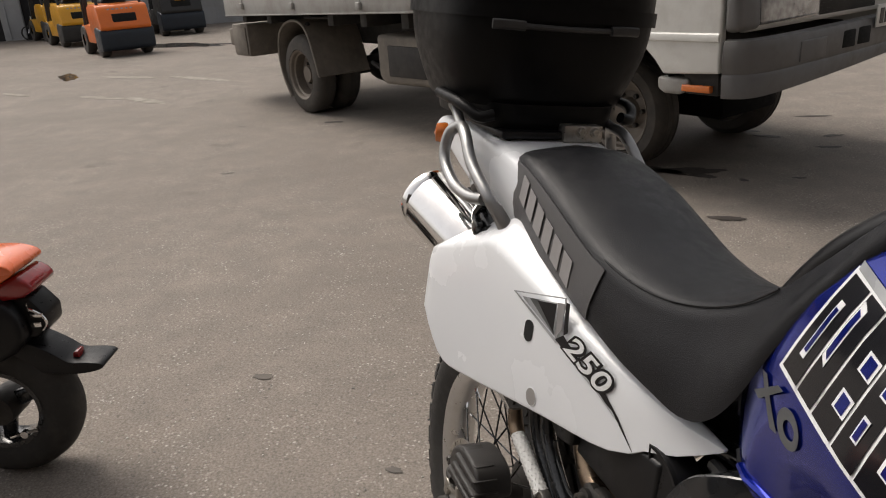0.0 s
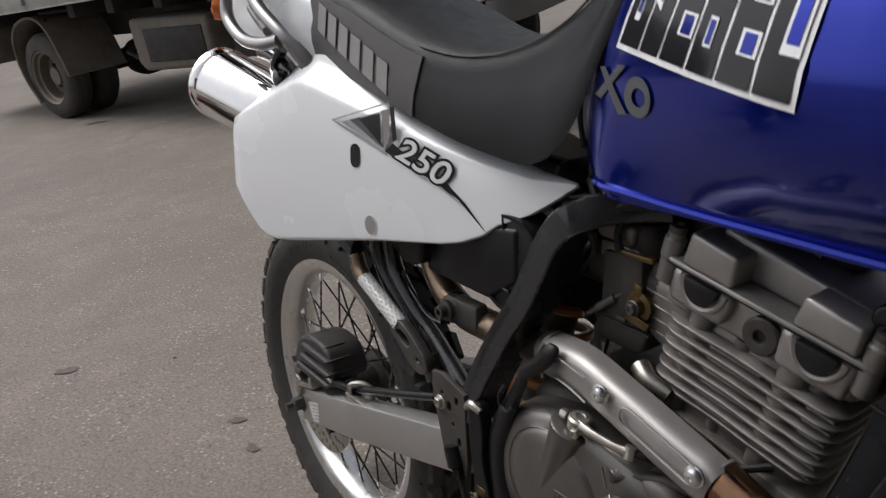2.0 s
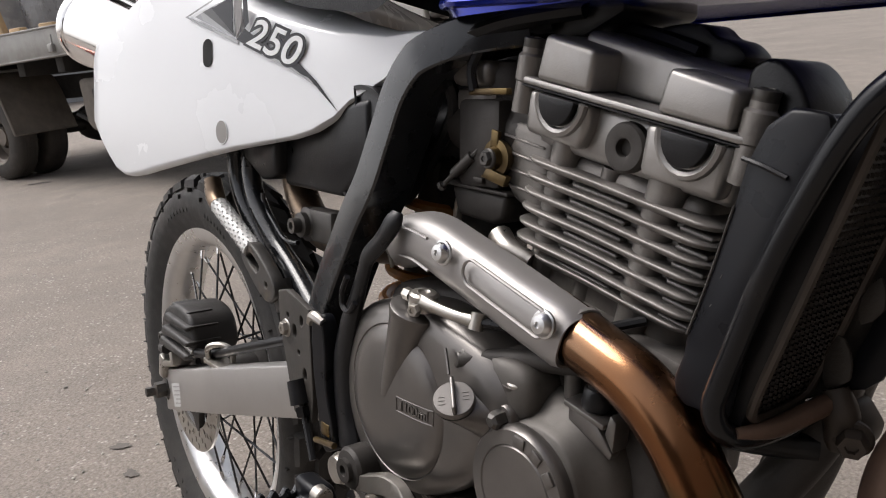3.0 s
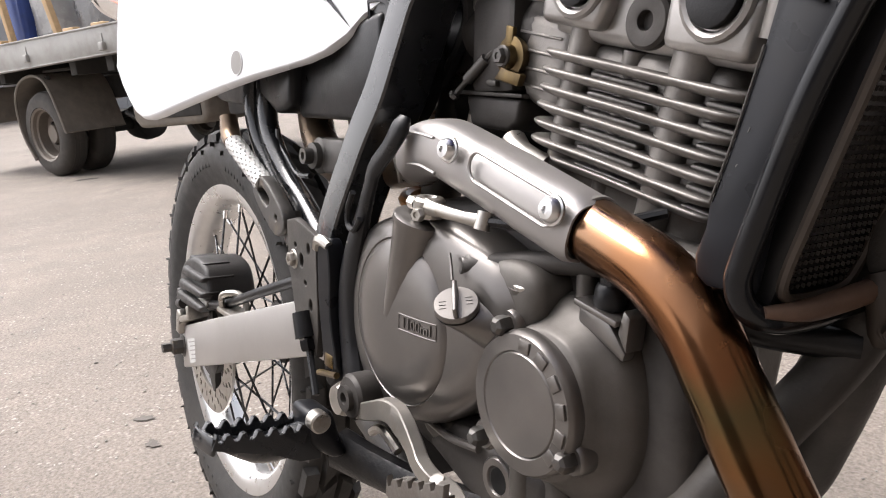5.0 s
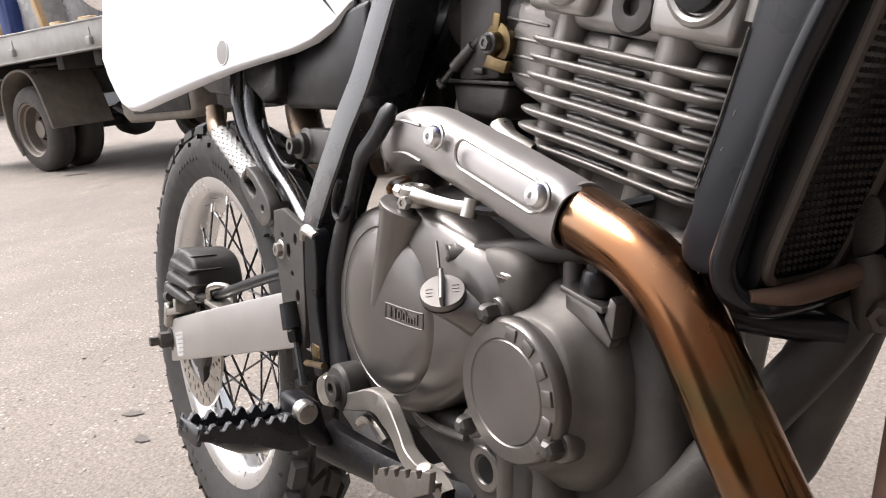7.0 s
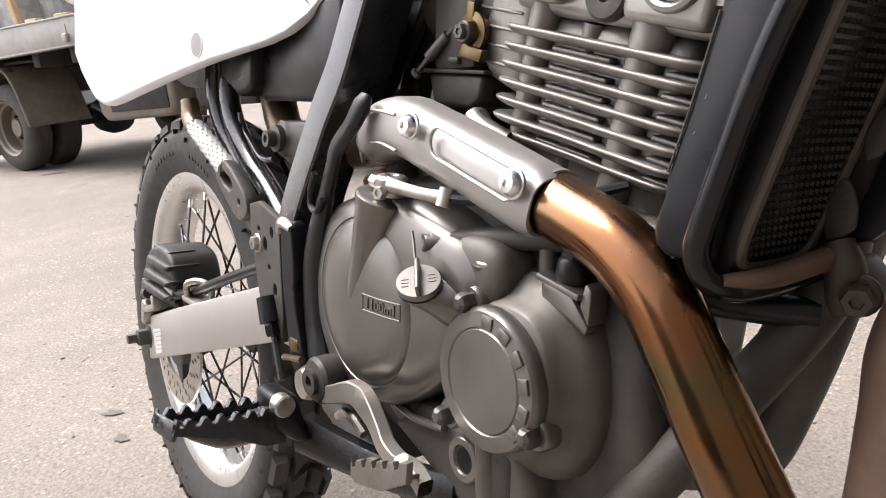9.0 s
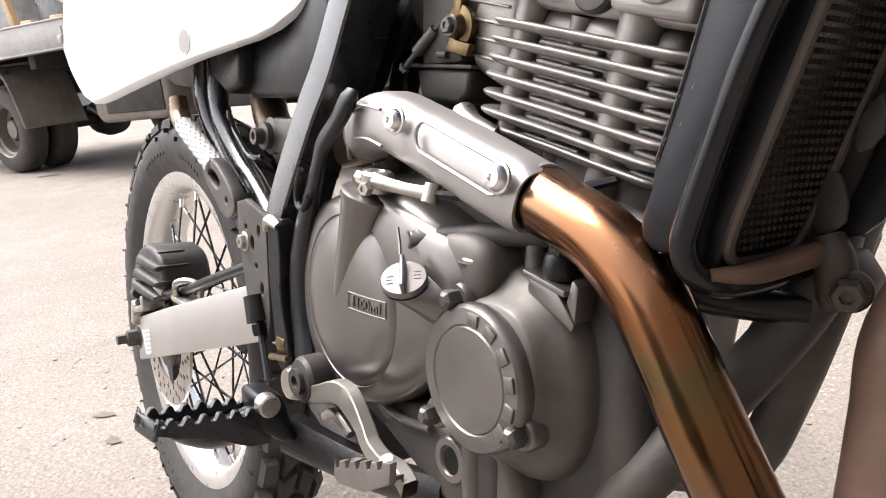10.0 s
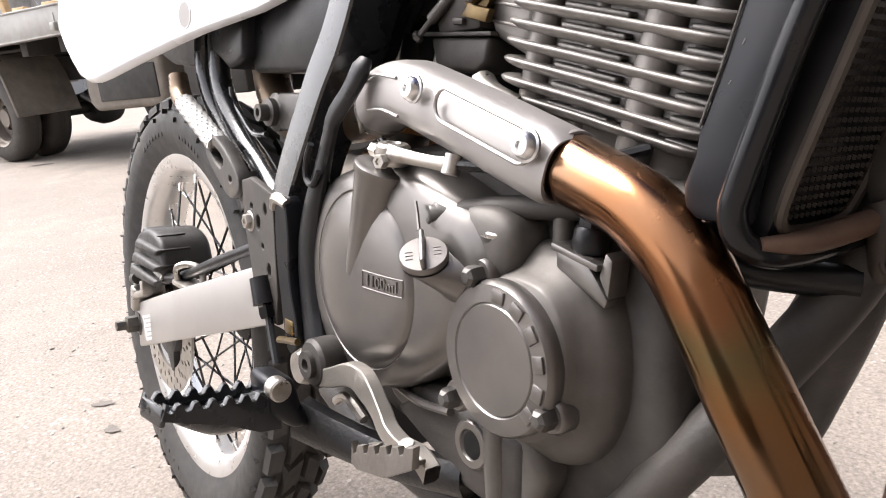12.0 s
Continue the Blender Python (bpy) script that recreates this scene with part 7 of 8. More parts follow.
def build_airbox_carb():
    air = part("airbox", prism([(0.25, 0.682), (0.45, 0.682), (0.50, 0.74), (0.56, 0.80), (0.20, 0.80), (0.22, 0.72)], -0.058, 0.058, 0.015, 3), BLACK_PLASTIC, bike, "black ribbed plastic airbox")
    part("airbox_foot", prism([(0.296, 0.74), (0.298, 0.697), (0.350, 0.672), (0.372, 0.676), (0.388, 0.682), (0.390, 0.74)], -0.097, -0.05, 0.006, 3), BLACK_PLASTIC, air)
    part("airbox_box", prism([(0.38, 0.74), (0.38, 0.669), (0.50, 0.667), (0.55, 0.70), (0.55, 0.76)], -0.084, -0.04, 0.006, 3), BLACK_PLASTIC, air)
    drum = part("air_filter_cover", lathe([(0.058, -0.03), (0.057, -0.004), (0.056, 0.0), (0.050, 0.002), (0.0, 0.003)], (0.535, -0.078, 0.716), RIGHT, 36), BLACK_PLASTIC, air, "round ribbed filter cover")
    part("cover_ring", lathe([(0.056, 0.0), (0.056, 0.005), (0.052, 0.005), (0.052, 0.0)], (0.535, -0.078, 0.716), RIGHT, 36), BLACK_PLASTIC, drum)
    for a in (100, 128, 160, 195, 230):
        q = (math.cos(radians(a)), math.sin(radians(a)))
        part("cover_rib", tube([(0.535 + 0.012 * q[0], -0.0815, 0.716 + 0.012 * q[1]), (0.535 + 0.054 * q[0], -0.0815, 0.716 + 0.054 * q[1])], 0.0022, 6, 1), BLACK_PLASTIC, drum)
    part("cover_rib", tube([(0.535 + 0.030 * math.cos(a), -0.0815, 0.716 + 0.030 * math.sin(a)) for a in [math.pi * (0.5 + k / 12) for k in range(13)]], 0.0022, 6), BLACK_PLASTIC, drum)
    part("mudflap", prism([(-0.02, 0.745), (-0.02, 0.712), (0.06, 0.688), (0.15, 0.682), (0.24, 0.684), (0.30, 0.69), (0.30, 0.745)], -0.060, 0.060, 0.008), DIRTY_BLACK, bike, "dark inner mudguard")
    part("inner_fairing", prism([(0.57, 0.645), (0.62, 0.63), (0.68, 0.655), (0.71, 0.69), (0.70, 0.82), (0.52, 0.82), (0.52, 0.70)], -0.015, 0.06, 0.02, 3), BLACK_PLASTIC, bike)
    part("shock_spring", tube([(0.49 + 0.0018 * k + 0.036 * math.sin(k * 0.9), 0.036 * math.cos(k * 0.9), 0.50 + 0.0052 * k) for k in range(36)], 0.0062, 8, 3), SPRING, bike, "orange rear shock spring")
    part("shock_body", tube([(0.47, 0.0, 0.44), (0.56, 0.0, 0.72)], 0.02, 14, 1), DARK_STEEL, bike)
    part("intake_boot", tube([(0.55, -0.01, 0.735), (0.62, -0.015, 0.735), (0.645, -0.02, 0.735)], [0.034, 0.03, 0.028], 18), BLACK_PLASTIC, bike)
    carb = part("carburettor", join(lathe([(0.0, 0.0), (0.024, 0.0), (0.026, 0.008), (0.026, 0.05), (0.028, 0.052), (0.028, 0.062), (0.026, 0.064), (0.026, 0.08), (0.02, 0.09), (0.0, 0.092)], (0.672, -0.030, 0.698), (0.06, 0, 1), 24),
                                    box(0.648, 0.698, -0.062, 0.0, 0.690, 0.760, 0.006), lathe([(0.024, -0.05), (0.026, -0.03), (0.026, 0.04), (0.024, 0.06)], (0.675, -0.03, 0.735), (1, 0, -0.1), 20)), DARK_CAST, bike, "grubby cast carburettor")
    part("float_bowl", join(prism([(0.636, 0.690), (0.704, 0.686), (0.700, 0.668), (0.690, 0.662), (0.644, 0.666)], -0.058, -0.005, 0.004, 3), prism([(0.632, 0.693), (0.708, 0.689), (0.708, 0.686), (0.632, 0.690)], -0.061, -0.002, 0.001), prism([(0.672, 0.700), (0.684, 0.699), (0.684, 0.694), (0.672, 0.695)], -0.066, -0.05, 0.002)), DARK_CAST, carb)
    part("carb_top", join(prism([(0.640, 0.770), (0.685, 0.768), (0.685, 0.788), (0.64, 0.790)], -0.062, 0.0, 0.006, 3), prism([(0.642, 0.750), (0.69, 0.748), (0.69, 0.766), (0.642, 0.768)], -0.058, 0.0, 0.004)), CAST_ALU, carb)
    part("throttle_pulley", join(lathe([(0.013, -0.004), (0.0145, 0.0), (0.0145, 0.003), (0.009, 0.004), (0.008, 0.009), (0.0, 0.009)], (0.696, -0.060, 0.715), RIGHT, 24), prism([(0.690, 0.72), (0.699, 0.722), (0.700, 0.735), (0.692, 0.737)], -0.064, -0.060, 0.001), prism([(0.682, 0.700), (0.708, 0.694), (0.712, 0.702), (0.690, 0.708)], -0.066, -0.060, 0.001)), BRASS, carb, "yellow-plated throttle linkage")
    part("pulley_nut", hex_bolt((0.696, -0.070, 0.715), RIGHT, 0.0058, 0.005), DARK_STEEL, carb)
    part("throttle_cable", tube([(0.676, -0.068, 0.765), (0.674, -0.068, 0.785), (0.69, -0.06, 0.803), (0.73, -0.04, 0.81)], 0.004, 8), BLACK_PLASTIC, carb)
    part("cable_bracket", box(0.672, 0.715, -0.070, -0.064, 0.762, 0.767, 0.001), BRASS, carb)
    part("idle_screw", join(tube([(0.668, -0.062, 0.715), (0.650, -0.066, 0.700)], 0.0046, 10, 1), tube([(0.668, -0.062, 0.715), (0.680, -0.058, 0.726)], 0.0022, 8, 1), tube([(0.650, -0.066, 0.700), (0.637, -0.068, 0.689)], 0.0022, 8, 1), hex_bolt((0.638, -0.068, 0.690), (-0.8, -0.25, -0.7), 0.0042, 0.004, False)), DARK_STEEL, carb)
    part("overflow_pipe", join(tube([(0.645, -0.05, 0.69), (0.635, -0.05, 0.66), (0.64, -0.04, 0.60)], 0.0038, 8), tube([(0.70, -0.06, 0.655), (0.715, -0.065, 0.648), (0.735, -0.06, 0.640)], [0.010, 0.009, 0.008], 12)), STEEL, carb)
    part("fuel_hose", tube([(0.66, -0.04, 0.78), (0.64, -0.055, 0.80), (0.62, -0.05, 0.82)], 0.005, 8), BLACK_PLASTIC, carb)
    part("intake_manifold", tube([(0.70, -0.03, 0.735), (0.75, -0.02, 0.735)], 0.026, 18, 1), DARK_CAST, carb)
    part("backbone", prism([(0.60, 0.832), (0.60, 0.802), (0.755, 0.802), (0.79, 0.816), (0.79, 0.832)], -0.035, 0.05, 0.004), BLACK_PLASTIC, bike, "black frame backbone under the tank")
    part("ignition_coil", join(prism(smooth_line([(0.79, 0.802), (0.812, 0.808), (0.832, 0.806), (0.842, 0.798), (0.856, 0.793), (0.860, 0.780), (0.79, 0.772)], 3, True), -0.008, 0.025, 0.004, 2), tube([(0.74, 0.0, 0.80), (0.77, -0.008, 0.806), (0.80, -0.01, 0.800), (0.835, -0.012, 0.788)], 0.006, 8)), BLACK_PLASTIC, bike)
    part("wiring", join(tube([(0.60, -0.06, 0.79), (0.65, -0.072, 0.80), (0.70, -0.06, 0.814), (0.76, -0.04, 0.82)], 0.007, 8), tube([(0.58, -0.04, 0.70), (0.63, -0.05, 0.75), (0.62, -0.06, 0.79)], 0.006, 8)), BLACK_PLASTIC, bike)
    part("ignition_cover", prism(smooth_line([(0.893, 0.764), (0.900, 0.779), (0.913, 0.778), (0.926, 0.762), (0.936, 0.73), (0.925, 0.705), (0.905, 0.71)], 3, True), -0.055, 0.0, 0.010, 3), BLACK_PLASTIC, bike)


def build_cooler():
    # narrow oil cooler on the right, behind its guard, tilted along the down tube
    def fx(z):
        return 0.931 + 0.335 * (z - 0.595)
    core = prism([(fx(0.584) - 0.03, 0.586), (fx(0.584), 0.583), (fx(0.748), 0.748), (fx(0.748) - 0.03, 0.752)], -0.094, -0.028, 0.004)
    cool = part("oil_cooler", core, BLACK_PLASTIC, bike, "black oil cooler with a meshed front")
    cells = []
    for i in range(37):
        for j in range(13):
            z = 0.597 + 0.0041 * i
            y = -0.092 + 0.0048 * (j + 0.5 * (i % 2))
            cells.append(moved(box(-0.0010, 0.0010, -0.0017, 0.0017, -0.0011, 0.0011), pose(fx(z) + 0.0004, y, z, 0, 16, 20)))
    tagged(part("cooler_mesh", join(*cells), MESH, cool, "fine dusty mesh"), kind="stuff")
    edge = [(0.76, -0.097), (0.70, -0.097), (0.64, -0.097), (0.606, -0.096), (0.594, -0.090), (0.590, -0.075), (0.592, -0.040), (0.604, -0.031), (0.64, -0.030), (0.75, -0.030)]
    part("mesh_edge", tube([(fx(z) + 0.002, y, z) for z, y in edge], 0.0028, 8), DARK_TAN, cool)
    outline = [(0.892, 0.608), (0.893, 0.598), (0.900, 0.593), (0.925, 0.593), (0.930, 0.625), (0.946, 0.68), (0.968, 0.735), (0.964, 0.752), (0.946, 0.755), (0.934, 0.746), (0.925, 0.727), (0.920, 0.705), (0.908, 0.662), (0.898, 0.632), (0.897, 0.622)]
    plate = part("guard_panel", prism(outline, -0.104, -0.096, 0.003), GUARD_BLACK, cool, "satin black guard plate with scratches")
    part("panel_flange", tube([(0.924, -0.1045, 0.730), (0.935, -0.1055, 0.727), (0.948, -0.1055, 0.722)], 0.0014, 6), GUARD_BLACK, plate)
    part("panel_rim", tube([(0.899, -0.104, 0.634), (0.909, -0.104, 0.664), (0.921, -0.104, 0.706)], 0.0006, 6), DARK_STEEL, plate, "worn bright edge")
    for x, z, d in ((0.9165, 0.668, 0.0022), (0.9115, 0.652, 0.0015)):
        part("scratch", tube([(x, -0.1040, z), (x + 0.001, -0.1040, z + d)], 0.0003, 5, 1), SILVER_PAINT, plate)
    line = [(1.035, -0.080, 0.778), (1.010, -0.098, 0.776), (0.991, -0.106, 0.765), (0.974, -0.107, 0.744), (0.9541, -0.107, 0.7037), (0.9411, -0.107, 0.6714), (0.9295, -0.107, 0.6355), (0.922, -0.107, 0.6109), (0.9195, -0.1065, 0.599), (0.922, -0.102, 0.587), (0.928, -0.088, 0.5805), (0.933, -0.060, 0.5805), (0.938, -0.030, 0.586)]
    guard = part("guard_tube", tube(line, 0.0066, 16), GUARD_TUBE, cool, "black tubular guard")
    part("lower_strip", tube([(0.929, -0.099, 0.586), (0.938, -0.078, 0.5865), (0.943, -0.052, 0.590), (0.947, -0.028, 0.594)], [0.003, 0.0055, 0.006, 0.006], 10), RUSTY_PIPE, guard, "rust-brown lower guard rail")
    part("guard_bracket", join(prism([(0.940, 0.596), (0.956, 0.594), (0.967, 0.580), (0.962, 0.566), (0.948, 0.568), (0.938, 0.582)], -0.032, -0.004, 0.005), hex_bolt((0.960, -0.033, 0.576), (0.4, -1, -0.1), 0.008, 0.012), tube([(0.946, -0.03, 0.60), (0.952, -0.031, 0.585), (0.948, -0.025, 0.566)], [0.008, 0.010, 0.007], 10)), DARK_TAN, guard)
    part("cooler_hose", tube([(0.90, -0.07, 0.595), (0.885, -0.078, 0.582), (0.90, -0.062, 0.566), (0.94, -0.03, 0.562)], 0.0085, 10), BLACK_PLASTIC, cool)
    flap = smooth_line([(0.948, 0.602), (0.968, 0.61), (0.985, 0.66), (1.020, 0.76), (0.995, 0.78), (0.978, 0.72), (0.970, 0.68), (0.960, 0.64)], 3, True)
    part("splash_plate", prism(flap, -0.026, -0.021, 0.0015), GUARD_BLACK, cool)
    part("torn_tape", join(prism(smooth_line([(0.942, 0.600), (0.955, 0.608), (0.953, 0.625), (0.946, 0.632), (0.940, 0.615)], 2, True), -0.033, -0.030, 0.001), prism(smooth_line([(0.957, 0.640), (0.968, 0.650), (0.965, 0.668), (0.956, 0.655)], 2, True), -0.033, -0.030, 0.001)), DIRTY_FRAME, cool)


def build_front():
    # front wheel, fork and bars stand ahead of what the walk shows; kept plain
    c = (1.44, 0.0, 0.345)
    prof = [(0.268, -0.03), (0.29, -0.042), (0.325, -0.046), (0.345, -0.025), (0.348, 0.0)]
    w = part("front_wheel", lathe(prof + [(r, -h) for r, h in reversed(prof[:-1])], c, (0, 1, 0), 56, close=False), RUBBER, bike, "black front tyre")
    rim = [(0.270, -0.022), (0.274, -0.025), (0.262, -0.024), (0.25, -0.01), (0.25, 0.01), (0.262, 0.024), (0.274, 0.025), (0.270, 0.022)]
    part("rim", lathe(rim + [rim[0]], c, (0, 1, 0), 56, close=False), RIM_ALU, w)
    for k in range(36):
        a = 2 * math.pi * k / 36
        part("spoke", tube([(c[0] + 0.03 * math.cos(a), 0.03 * (-1) ** k, c[2] + 0.03 * math.sin(a)), (c[0] + 0.255 * math.cos(a + 0.2), 0, c[2] + 0.255 * math.sin(a + 0.2))], 0.002, 5, 1), BLACK_PAINT, w)
    part("hub", lathe([(0.0, -0.06), (0.03, -0.06), (0.035, 0.0), (0.03, 0.06), (0, 0.06)], c, RIGHT, 20), DARK_CAST, w)
    for s in (-1, 1):
        part("fork_leg", tube([(1.44, s * 0.085, 0.345), (1.30, s * 0.09, 0.68), (1.19, s * 0.09, 0.95), (1.14, s * 0.09, 1.07)], [0.026, 0.028, 0.021, 0.021], 14), BLACK_PAINT, bike, "black front fork leg")
    part("front_mudguard", prism([(1.12, 0.80), (1.30, 0.83), (1.55, 0.80), (1.70, 0.73), (1.71, 0.74), (1.55, 0.825), (1.30, 0.86), (1.12, 0.83)], -0.06, 0.06, 0.01), WHITE, bike)
    part("handlebar", tube([(1.16, -0.40, 1.14), (1.18, -0.22, 1.14), (1.20, -0.08, 1.12), (1.20, 0.08, 1.12), (1.18, 0.22, 1.14), (1.16, 0.40, 1.14)], 0.011, 12), BLACK_PAINT, bike, "black handlebar")


build_rear_wheel()
build_swingarm()
build_side_panel()
build_side_panel(True)
build_seat()
build_tank()
build_tail()
build_top_case()
build_exhaust()
build_cylinder()
build_crankcase()
build_frame()
build_footrest()
build_airbox_carb()
build_cooler()
build_front()

# ---- the small orange and black pit bike; x towards its tail ----
def build_pit_bike():
    t = thing("pit_bike", pose(-1.02, -1.02, 0, 0, 0, math.degrees(math.atan2(0.95, 0.31))) @ Matrix.Scale(0.93, 4), "small black and orange minibike with a grey tail", "minibike")

    def wheel(x, r=0.228):
        prof = [(0.125, -0.045), (0.14, -0.055), (0.18, -0.062), (r - 0.025, -0.055), (r - 0.006, -0.03), (r, 0.0)]
        w = part("wheel", lathe(prof + [(q, -h) for q, h in reversed(prof[:-1])], (x, 0, r), (0, 1, 0), 48, close=False), RUBBER, t, "fat black scooter tyre")
        rim = [(0.127, -0.045), (0.130, -0.050), (0.115, -0.048), (0.108, -0.02), (0.108, 0.02), (0.115, 0.048), (0.130, 0.05), (0.127, 0.045)]
        part("rim", lathe(rim + [rim[0]], (x, 0, r), (0, 1, 0), 40, close=False), BLACK_PAINT, w)
        for i in range(3):
            a = radians(20 + 120 * i)
            part("spoke", tube([(x + 0.02 * math.cos(a), 0, r + 0.02 * math.sin(a)), (x + 0.112 * math.cos(a), 0, r + 0.112 * math.sin(a))], [0.028, 0.02], 10, 1, flat=0.8), BLACK_PAINT, w)
        part("hub", lathe([(0.0, -0.06), (0.045, -0.06), (0.05, -0.04), (0.05, 0.04), (0.045, 0.06), (0, 0.06)], (x, 0, r), RIGHT, 20), DARK_CAST, w)
        return w
    wheel(-0.01)
    wheel(-1.02)
    body = part("side_cover", prism([(0.02, 0.60), (0.12, 0.585), (0.15, 0.53), (0.155, 0.47), (0.11, 0.425), (0.0, 0.375), (-0.30, 0.36), (-0.45, 0.40), (-0.42, 0.55), (-0.2, 0.60)], -0.10, 0.10, 0.02, 3), BLACK_PLASTIC, t, "black plastic side cover with orange bars")
    for k, (x, z) in enumerate(((-0.02, 0.405), (0.012, 0.422), (0.046, 0.440))):
        part("orange_bar", prism([(x, z), (x + 0.010, z + 0.002), (x + 0.024, z + 0.046), (x + 0.013, z + 0.044)], -0.104, -0.098), PIT_ORANGE, body)
    part("tail_cowl", prism(smooth_line([(0.165, 0.668), (0.14, 0.693), (0.07, 0.705), (-0.10, 0.70), (-0.30, 0.67), (-0.30, 0.61), (-0.05, 0.605), (0.06, 0.612), (0.12, 0.64)], 3, True), -0.085, 0.085, 0.025, 3), PIT_ORANGE, t, "glossy orange tail cowl")
    lamp = part("tail_lamp", prism([(0.10, 0.578), (0.165, 0.588), (0.200, 0.608), (0.190, 0.632), (0.160, 0.655), (0.12, 0.638), (0.085, 0.618)], -0.07, 0.07, 0.012, 3), RED_LENS, t, "dark red tail lamp")
    part("plate_lamp", join(box(0.150, 0.165, -0.05, 0.05, 0.535, 0.57, 0.004), tube([(0.165, -0.055, 0.55), (0.195, -0.055, 0.53), (0.205, -0.055, 0.505), (0.19, -0.055, 0.485)], 0.005, 8), box(0.16, 0.19, -0.06, -0.05, 0.495, 0.51, 0.002), box(0.165, 0.20, -0.06, -0.05, 0.525, 0.535, 0.002)), CHROME, lamp)
    part("lamp_bracket", prism([(0.12, 0.58), (0.165, 0.585), (0.205, 0.53), (0.20, 0.485), (0.165, 0.455), (0.11, 0.46)], -0.05, 0.05, 0.01), BLACK_PLASTIC, t)
    guard = part("mudguard", prism(smooth_line([(0.05, 0.455), (0.12, 0.448), (0.19, 0.410), (0.235, 0.376), (0.285, 0.372), (0.326, 0.366), (0.330, 0.352), (0.29, 0.340), (0.22, 0.338), (0.12, 0.352), (0.02, 0.36)], 3, True), -0.055, 0.055, 0.015, 3), BLACK_PLASTIC, t, "dusty black rear mudguard")
    part("reflector", prism([(0.232, 0.372), (0.252, 0.372), (0.250, 0.392), (0.236, 0.390)], -0.02, 0.02, 0.003), RED_LENS, guard)
    part("swingarm", tube([(-0.01, -0.07, 0.228), (-0.20, -0.08, 0.25), (-0.40, -0.08, 0.27)], 0.02, 10), BLACK_PAINT, t)
    part("shock", tube([(-0.06, -0.075, 0.27), (-0.12, -0.08, 0.45)], 0.022, 12), BLACK_PAINT, t)
    part("lever_pin", join(tube([(0.02, -0.075, 0.15), (0.06, -0.08, 0.165), (0.11, -0.08, 0.175)], 0.005, 8), lathe([(0.012, 0), (0.012, 0.015), (0, 0.015)], (0.07, -0.075, 0.165), RIGHT, 12)), CHROME, t)
    part("engine_block", prism([(-0.42, 0.18), (-0.20, 0.18), (-0.16, 0.26), (-0.22, 0.36), (-0.46, 0.36), (-0.5, 0.25)], -0.09, 0.09, 0.02), DARK_CAST, t)
    part("seat", prism(smooth_line([(-0.10, 0.70), (-0.25, 0.72), (-0.5, 0.68), (-0.6, 0.70), (-0.6, 0.64), (-0.3, 0.64)], 3, True), -0.1, 0.1, 0.02, 3), BLACK_LEATHER, t)
    part("front_frame", tube([(-0.45, 0, 0.45), (-0.70, 0, 0.60), (-0.84, 0, 0.70)], 0.03, 12), BLACK_PAINT, t)
    for s in (-0.08, 0.08):
        part("fork_leg", tube([(-1.02, s, 0.228), (-0.90, s, 0.60), (-0.82, s, 0.82)], 0.017, 10), BLACK_PAINT, t)
    part("handlebar", tube([(-0.76, -0.3, 0.92), (-0.82, -0.1, 0.86), (-0.82, 0.1, 0.86), (-0.76, 0.3, 0.92)], 0.011, 10), BLACK_PAINT, t)


